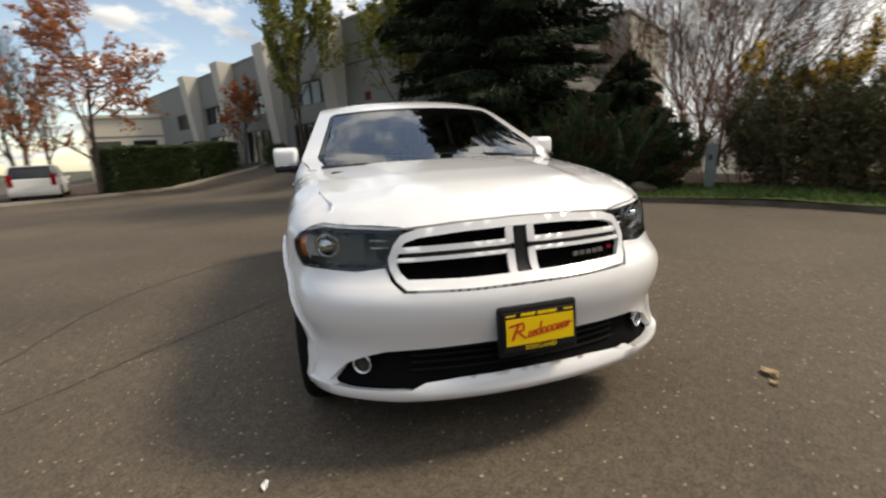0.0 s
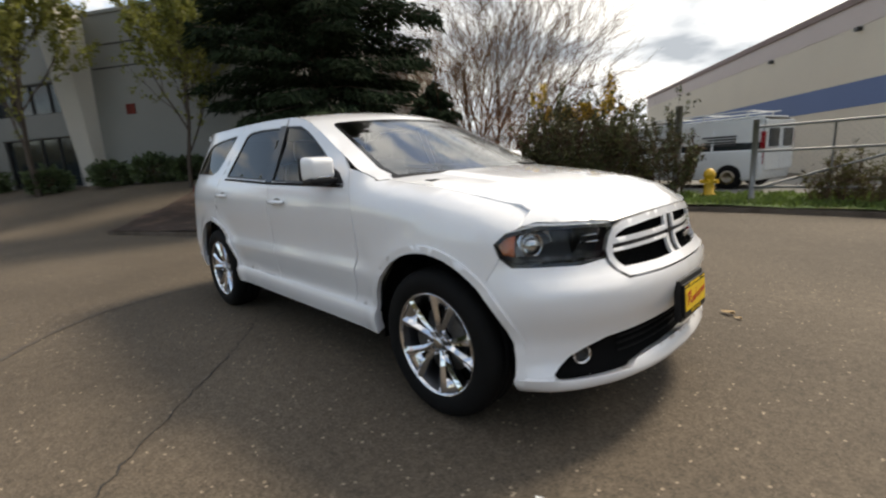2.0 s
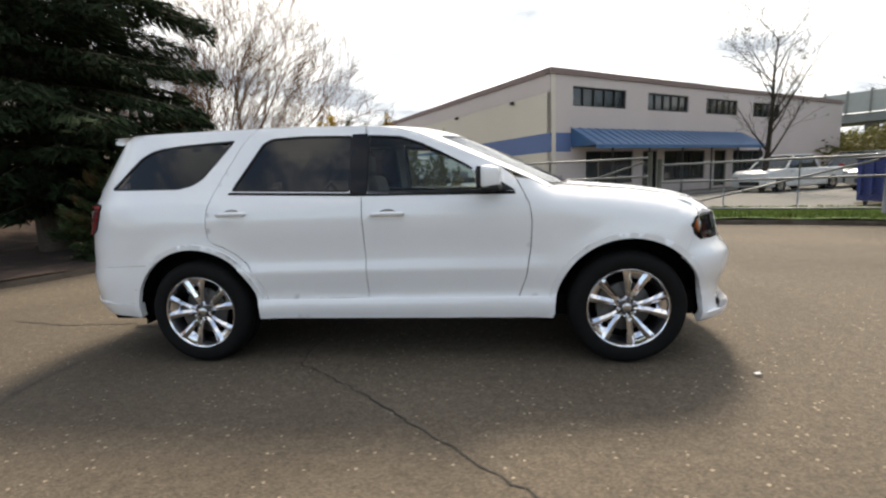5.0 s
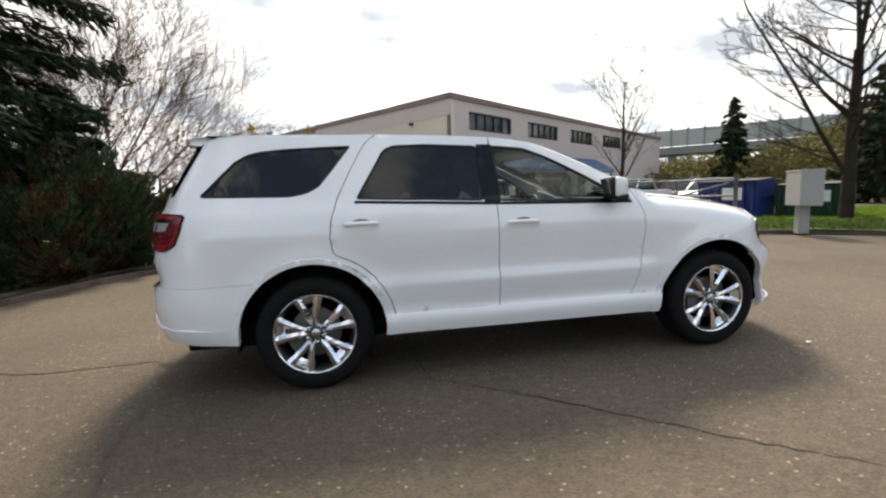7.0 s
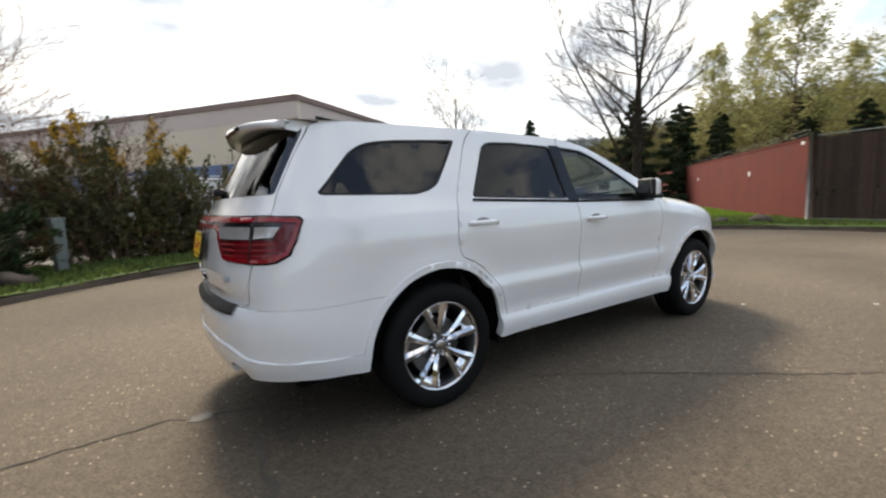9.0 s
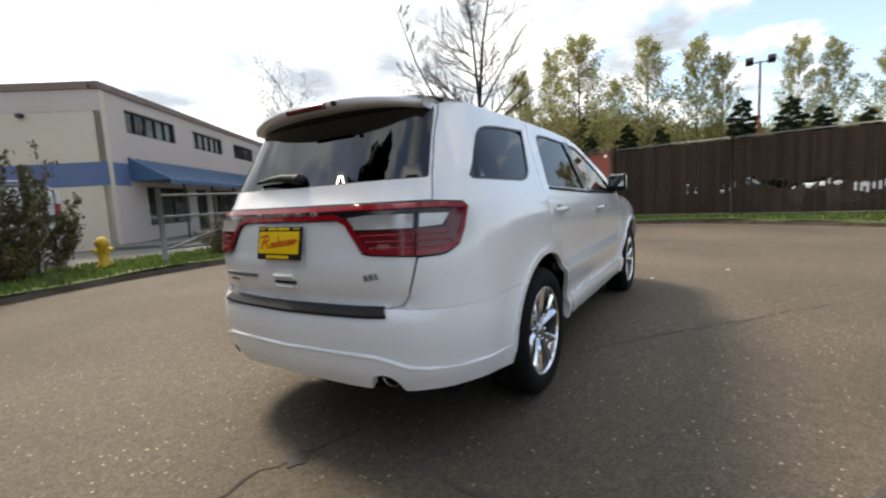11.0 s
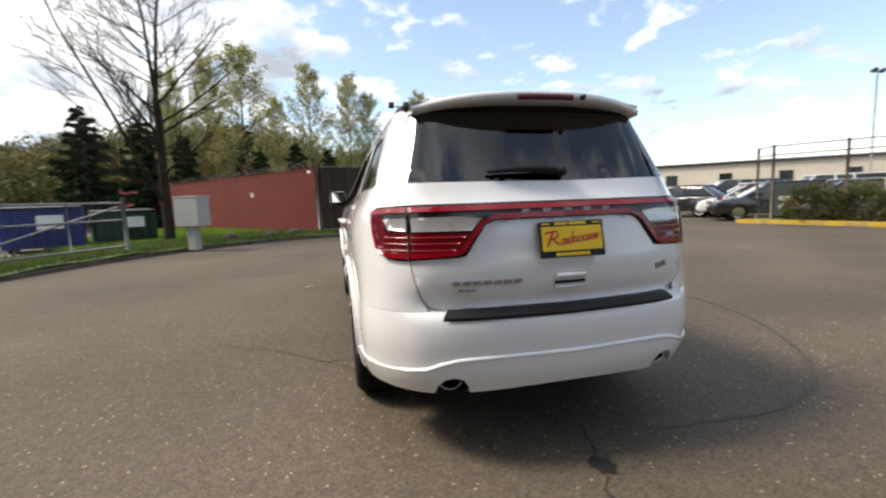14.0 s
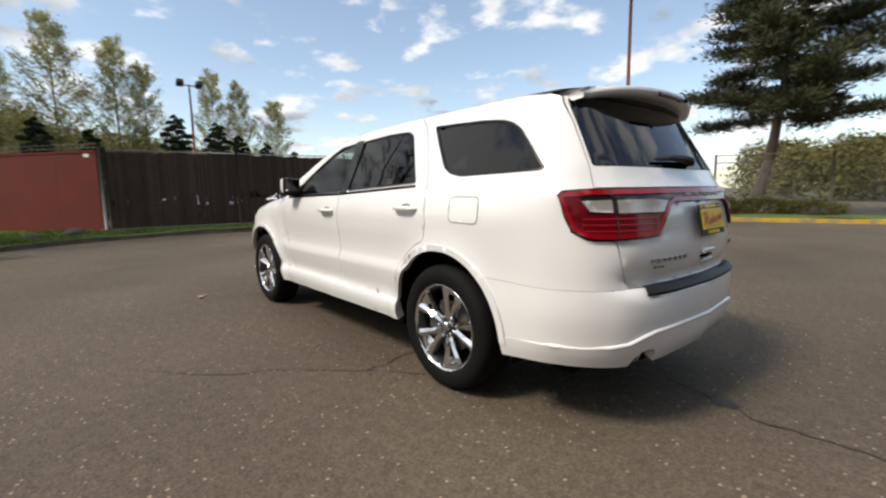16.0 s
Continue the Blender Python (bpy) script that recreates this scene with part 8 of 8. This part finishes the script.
def work_van():
    v = parked_car("work_van", "white work van with roof rack behind the fence", -2.1, 14.2, 168, 5.6, 1.95, 2.05, M_VANPAINT, "van")
    for s in (-1, 1):
        door = slab("rear_door", Matrix.Identity(4), (-2.86, min(0, s * .90) + .01, .55), (-2.79, max(0, s * .90) - .01, 1.93), M_VANPAINT, v, "white rear door", .02)
        slab("rear_pane", Matrix.Identity(4), (-2.875, s * .45 - .30, 1.20), (-2.86, s * .45 + .30, 1.70), M_PANE, v, "dark rear pane", .02)
        slab("tail_light", Matrix.Identity(4), (-2.85, s * .90 - .05, 1.15), (-2.74, s * .90 + .06, 1.62), M_RED, v, "tall red tail lamp", .015)
    for k in range(4):
        x = -2.3 + k * 1.2
        tube("rack_bar", [(x, -.8, 2.05), (x, -.8, 2.22), (x, .8, 2.22), (x, .8, 2.05)], .02, M_VANPAINT, v, "", 6)
    for s in (-1, 1):
        tube("rack_rail", [(-2.5, s * .8, 2.22), (1.5, s * .8, 2.22)], .02, M_VANPAINT, v, "", 6)
    for k, (w, z) in enumerate(((.95, 1.52), (.80, 1.44), (.88, 1.36), (.92, 1.28))):
        bm = bmesh.new()
        yy = .935 - .10 * (z - 1.1)
        box(bm, (-2.1, yy - .005, z), (-2.1 + w, yy + .004, z + .045))
        part("print_bar", bm, M_PRINT, v, "dark line of print")


def flood_pole(x, y, h, label, material):
    th = thing("flood_light", label, "street lamp", pose(x, y, 0))
    tube("pole", [(0, 0, 0), (0, 0, h)], [.09, .05], material, th, "", 8)
    tube("arm", [(0, -.5, h - .05), (0, .5, h - .05)], .035, M_LAMP, th, "", 6)
    for s in (-1, 1):
        box_part("lamp_head", (-.22, -.18, -.10), (.22, .18, .14), M_LAMP, th, "dark lamp head", .03, pose(-.1, s * .5, h + .02, 0, 25, 0))


def hydrant():
    th = thing("fire_hydrant", "yellow fire hydrant in the grass verge", "hydrant", pose(.05, 9.35, .1))
    lathe("barrel", [(.0, .70), (.05, .69), (.10, .63), (.13, .57), (.13, .52), (.105, .50), (.105, .12), (.15, .10), (.15, .0)], M_HYDRANT, th, "", 20)
    for a in (0, 90, 180):
        d = Vector((math.cos(radians(a)), -math.sin(radians(a)), 0))
        tube("outlet", [d * .09 + Vector((0, 0, .40)), d * .19 + Vector((0, 0, .40))], .05, M_HYDRANT, th, "", 10)


def bollard():
    th = thing("card_reader_post", "white post carrying a small grey box", "post", pose(7.05, -5.23, 0, 0, 0, 20))
    th.location = (10.1, -6.2, .1)
    tube("post", [(0, 0, -.1), (0, 0, 1.1)], .065, M_WHITE, th, "", 12)
    box_part("box", (-.09, -.22, .92), (.09, .08, 1.16), M_GREYBOX, th, "", .015)


def pale_hall():
    th = thing("pale_hall", "long pale hall far behind the russet trees", "building")
    m = frame_at(-46.0, -21.6, 0, Vector((-.12, 1, 0)))
    slab("wall", m, (0, 0, 0), (6.6, 9, 6.0), M_CREAM, th)
    slab("roof_edge", m, (-.2, -.2, 6.0), (6.8, 9.2, 6.3), M_FIN, th)
    for z in (2.4, 4.2):
        slab("shadow_joint", m, (0, -.03, z), (6.6, 0, z + .16), M_GREYWALL, th, "grey band along the wall")
    for k in range(2):
        slab("window", m, (.8 + k * 3.0, -.04, 2.75), (2.8 + k * 3.0, .02, 3.9), M_PANE, th, "dark window")


def meter_pedestal():
    th = thing("meter_pedestal", "grey-green metal meter pedestal on the verge", "utility box", pose(-4.17, 7.72, .08, 0, 0, 35))
    box_part("cabinet", (-.105, -.09, .28), (.105, .09, 1.05), M_PEDESTAL, th, "", .02)
    box_part("plinth", (-.085, -.07, 0), (.085, .07, .28), M_PEDESTAL, th, "", .01)
    box_part("hood", (-.118, -.105, 1.05), (.118, .10, 1.08), M_PEDESTAL, th, "", .012)
    box_part("dial_plate", (-.04, -.102, .72), (.04, -.088, .84), M_FRAMEDK, th, "dark round-cornered dial plate", .006)


def elevated_road():
    th = thing("elevated_road", "far grey elevated roadway with panel railing", "bridge")
    a, b = Vector((42, 64, 0)), Vector((66, 40, 0))
    d = (b - a).normalized()
    m = frame_at(a.x, a.y, 0, d)
    L = (b - a).length
    slab("deck", m, (-10, 0, 6.3), (L + 10, 8, 7.4), M_GREYWALL, th)
    n = 24
    for k in range(n):
        x = -10 + (L + 20) * k / n
        slab("rail_panel", m, (x + .1, -.1, 7.5), (x + (L + 20) / n - .1, .1, 10.0), M_GREYBOX, th)
        slab("rail_post", m, (x - .12, -.2, 7.3), (x + .12, .2, 10.3), M_GREYWALL, th)
    for x in (-4, 8, 20, 32, 44):
        slab("column", m, (x - .6, 1, 0), (x + .6, 3, 6.4), M_GREYWALL, th)


def white_shed():
    th = thing("white_warehouse", "long low white warehouse beyond the car park", "building")
    a, b = Vector((59, -38, 0)), Vector((25, -72, 0))
    L = (a - b).length
    m = frame_at(a.x, a.y, 0, (b - a))
    m = m @ Matrix.Diagonal((1, -1, 1, 1))
    slab("wall", m, (0, -10, 0), (L, 0, 4.6), M_CREAM, th)
    slab("roof_edge", m, (-.3, -10.2, 4.6), (L + .3, .3, 4.95), M_FRAMEDK, th)
    for k in range(7):
        x = 5 + k * 6.6
        slab("window", m, (x, -.2, 1.9), (x + 1.5, .05, 3.4), M_PANE, th, "dark opening")


def right_fence():
    th = thing("lot_fence", "galvanised chain-link fence with barbed wire by the verge", "fence")
    run = [(8.9, -14.4), (7.9, -13.9), (6.2, -14.8), (4.4, -15.9)]
    run2 = [(3.4, -18.8), (-.2, -20.6), (-4.5, -22.0), (-9, -23.4)]
    for line, h in ((run, 2.7), (run2, 2.6)):
        for x, y in line:
            post("post", x, y, h, .045, M_RUSTPOST, "", th)
        for a, b in zip(line, line[1:]):
            for z in (h - .35, h - .05):
                tube("rail", [(*a, z), (*b, z)], .02, M_RUSTPOST, th, "", 5)
            wire_net("wire", a, b, .15, h - .35, th, .12, .0018)
    m = frame_at(7.75, -13.85, 0, (-.86, -.5))
    board = slab("notice", m, (0, -.09, .25), (1.1, -.06, 1.35), M_BOARD, th, "dark green-grey notice board")
    for z in (.50, .78):
        slab("pale_bar", m, (.12, -.10, z), (.95, -.088, z + .16), M_GREYBOX, board, "pale line of print")


grey_building()
cream_building()
th = thing("pale_warehouse", "pale plain warehouse wall far behind the trees", "building", pose(-25.0, 17.0, 0, 0, 0, 35))
box_part("wall", (-5, -4, 0), (5, 4, 8.2), M_FIN, th, "pale wall", .02)
box_part("roof_edge", (-5.1, -4.1, 8.2), (5.1, 4.1, 8.4), M_GREYWALL, th, "grey roof edge", .02)
yard_fence()
swing_gate("pipe_gate", (1.0, 8.75), (4.75, 8.3), .42, 1.62)
swing_gate("pipe_gate", (4.95, 8.2), (8.87, 6.4), .30, 1.42)
red_fence()
brown_fence()
mailboxes()
dumpster(12.6, 10.2, -68, 2.0, 1.5, 1.35, M_BLUEBIN, "blue steel dumpster with a pale sticker")
dumpster(14.2, 8.6, -62, 1.9, 1.4, 1.15, M_GREENBIN, "dark green steel dumpster by the tree")
work_van()
hydrant()
bollard()
pale_hall()
meter_pedestal()
elevated_road()
white_shed()
right_fence()
flood_pole(26.6, -3.7, 7.7, "tall flood-light pole with twin dark heads", M_RUST)
flood_pole(42.4, -28.6, 6.4, "far lamp pole in the car park", M_GALV)
flood_pole(24.8, -45.2, 10.9, "far lamp pole in the car park", M_GALV)
th = thing("utility_pole", "tall rust-red pole by the verge", "pole", pose(7.7, -19.3, 0))
tube("shaft", [(0, 0, 0), (0, 0, 13)], [.10, .07], M_RUST, th, "", 10)
G = "cars in the far lots"
parked_car("parked_car", "black hatchback in the car park", 13.4, -15.2, 22, 4.0, 1.75, 1.46, M_BLACKCAR, "hatch", G)
for args in ((9.1, -15.5, 53, M_BLACKCAR, "hatch"), (11.2, -16.8, 53, M_WHITE, "hatch"), (8.1, -17.6, 53, M_SILVERCAR, "hatch"), (10.0, -19.0, 53, M_WHITE, "suv"), (14.2, -18.8, 53, M_SILVERCAR, "suv"),
             (23.5, -23.5, 53, M_WHITE, "hatch"), (21.3, -25.2, 53, M_SILVERCAR, "hatch"), (19.1, -26.9, 53, M_WHITE, "hatch"), (16.9, -28.6, 53, M_SILVERCAR, "suv"), (14.7, -30.3, 53, M_WHITE, "suv"), (26.5, -24.0, 53, M_BLUECAR, "hatch"),
             (34.0, -27.0, 20, M_SILVERCAR, "suv"), (40.0, -31.0, 20, M_REDCAR, "hatch"), (37.5, -26.5, 20, M_BLUECAR, "hatch"), (44.0, -30.0, 20, M_BLACKCAR, "suv"),
             (18.5, -6.5, 80, M_WHITE, "suv"), (18.0, -1.5, 84, M_SILVERCAR, "hatch"), (17.5, -10.0, 78, M_BLACKCAR, "hatch")):
    parked_car("parked_car", {M_SILVERCAR: "silver", M_BLACKCAR: "black", M_WHITE: "white", M_BLUECAR: "blue", M_REDCAR: "red"}[args[3]] + {"hatch": " compact car", "suv": " sport utility vehicle"}[args[4]] + " parked in the lot",
               args[0], args[1], args[2], 4.4, 1.8, 1.46 if args[4] == "hatch" else 1.7, args[3], args[4], G)
parked_car("pickup_truck", "white pickup truck parked by the cream building", 15.6, 20.6, 205, 5.4, 1.9, 1.78, M_VANPAINT, "pickup", G)
parked_car("parked_car", "dark van-like wagon in the yard", 20.4, 22.4, 205, 5.0, 1.9, 1.85, M_BLACKCAR, "suv", G)
parked_car("parked_car", "silver sport utility vehicle in the yard", 19.0, 18.4, 205, 4.6, 1.8, 1.7, M_SILVERCAR, "suv", G)
parked_car("parked_car", "white wagon parked by the mulch bed", -22.2, -13.9, 200, 4.7, 1.8, 1.62, M_WHITE, "suv")
# yard behind the gate
sheet("yard", [(-6.4, 9.6), (1, 9.9), (5, 9.5), (9.6, 7.6), (12, 11.5), (20, 12), (36, 24), (34, 38), (12, 32), (3, 16), (-16, 30), (-18, 22)], M_CONCRETE, "pale concrete yard behind the fence", "yard", .03, 2.0, .0)
# leaf and scraps on the asphalt
for x, y, s, z, mat, lab in ((2.26, 1.48, .058, 20, M_LEAFDRY, "dry curled tan leaf on the asphalt"), (2.25, -1.1, .03, 60, M_WHITE, "small pale scrap on the asphalt"), (2.35, 1.41, .03, 10, M_LEAFDRY, "small dry leaf on the asphalt"),
                             (3.15, -1.95, .035, 80, M_WHITE, "small pale stone on the asphalt")):
    rng = random.Random(int(x * 100))
    vs = [(x + s * (.7 + .4 * rng.random()) * math.cos(t), y + .6 * s * (.7 + .4 * rng.random()) * math.sin(t), .008 + .45 * s * abs(math.sin(t * 1.5))) for t in np.linspace(0, 2 * math.pi, 9)[:-1]]
    vs.append((x, y, .006 + .2 * s))
    tagged(raw("dry_leaf" if mat is M_LEAFDRY else "scrap", vs, [(8, k, (k + 1) % 8) for k in range(8)], mat), lab, "litter")
for i, (x, y, r) in enumerate(((11.6, 4.4, .28), (12.2, 3.3, .22), (12.6, 2.4, .3), (-4.6, 6.3, .3))):
    bm = bmesh.new()
    bmesh.ops.create_icosphere(bm, subdivisions=3, radius=r)
    for v in bm.verts:
        v.co *= 1 + .35 * noise.noise(v.co * 3.2 + Vector((i * 7, 0, 0)))
        v.co.z *= .6
        v.co += Vector((x, y, .12 + r * .25))
    tagged(part("boulder", bm, M_STONE, None, "", True), "low dark brown boulder set in the grass", "boulder")
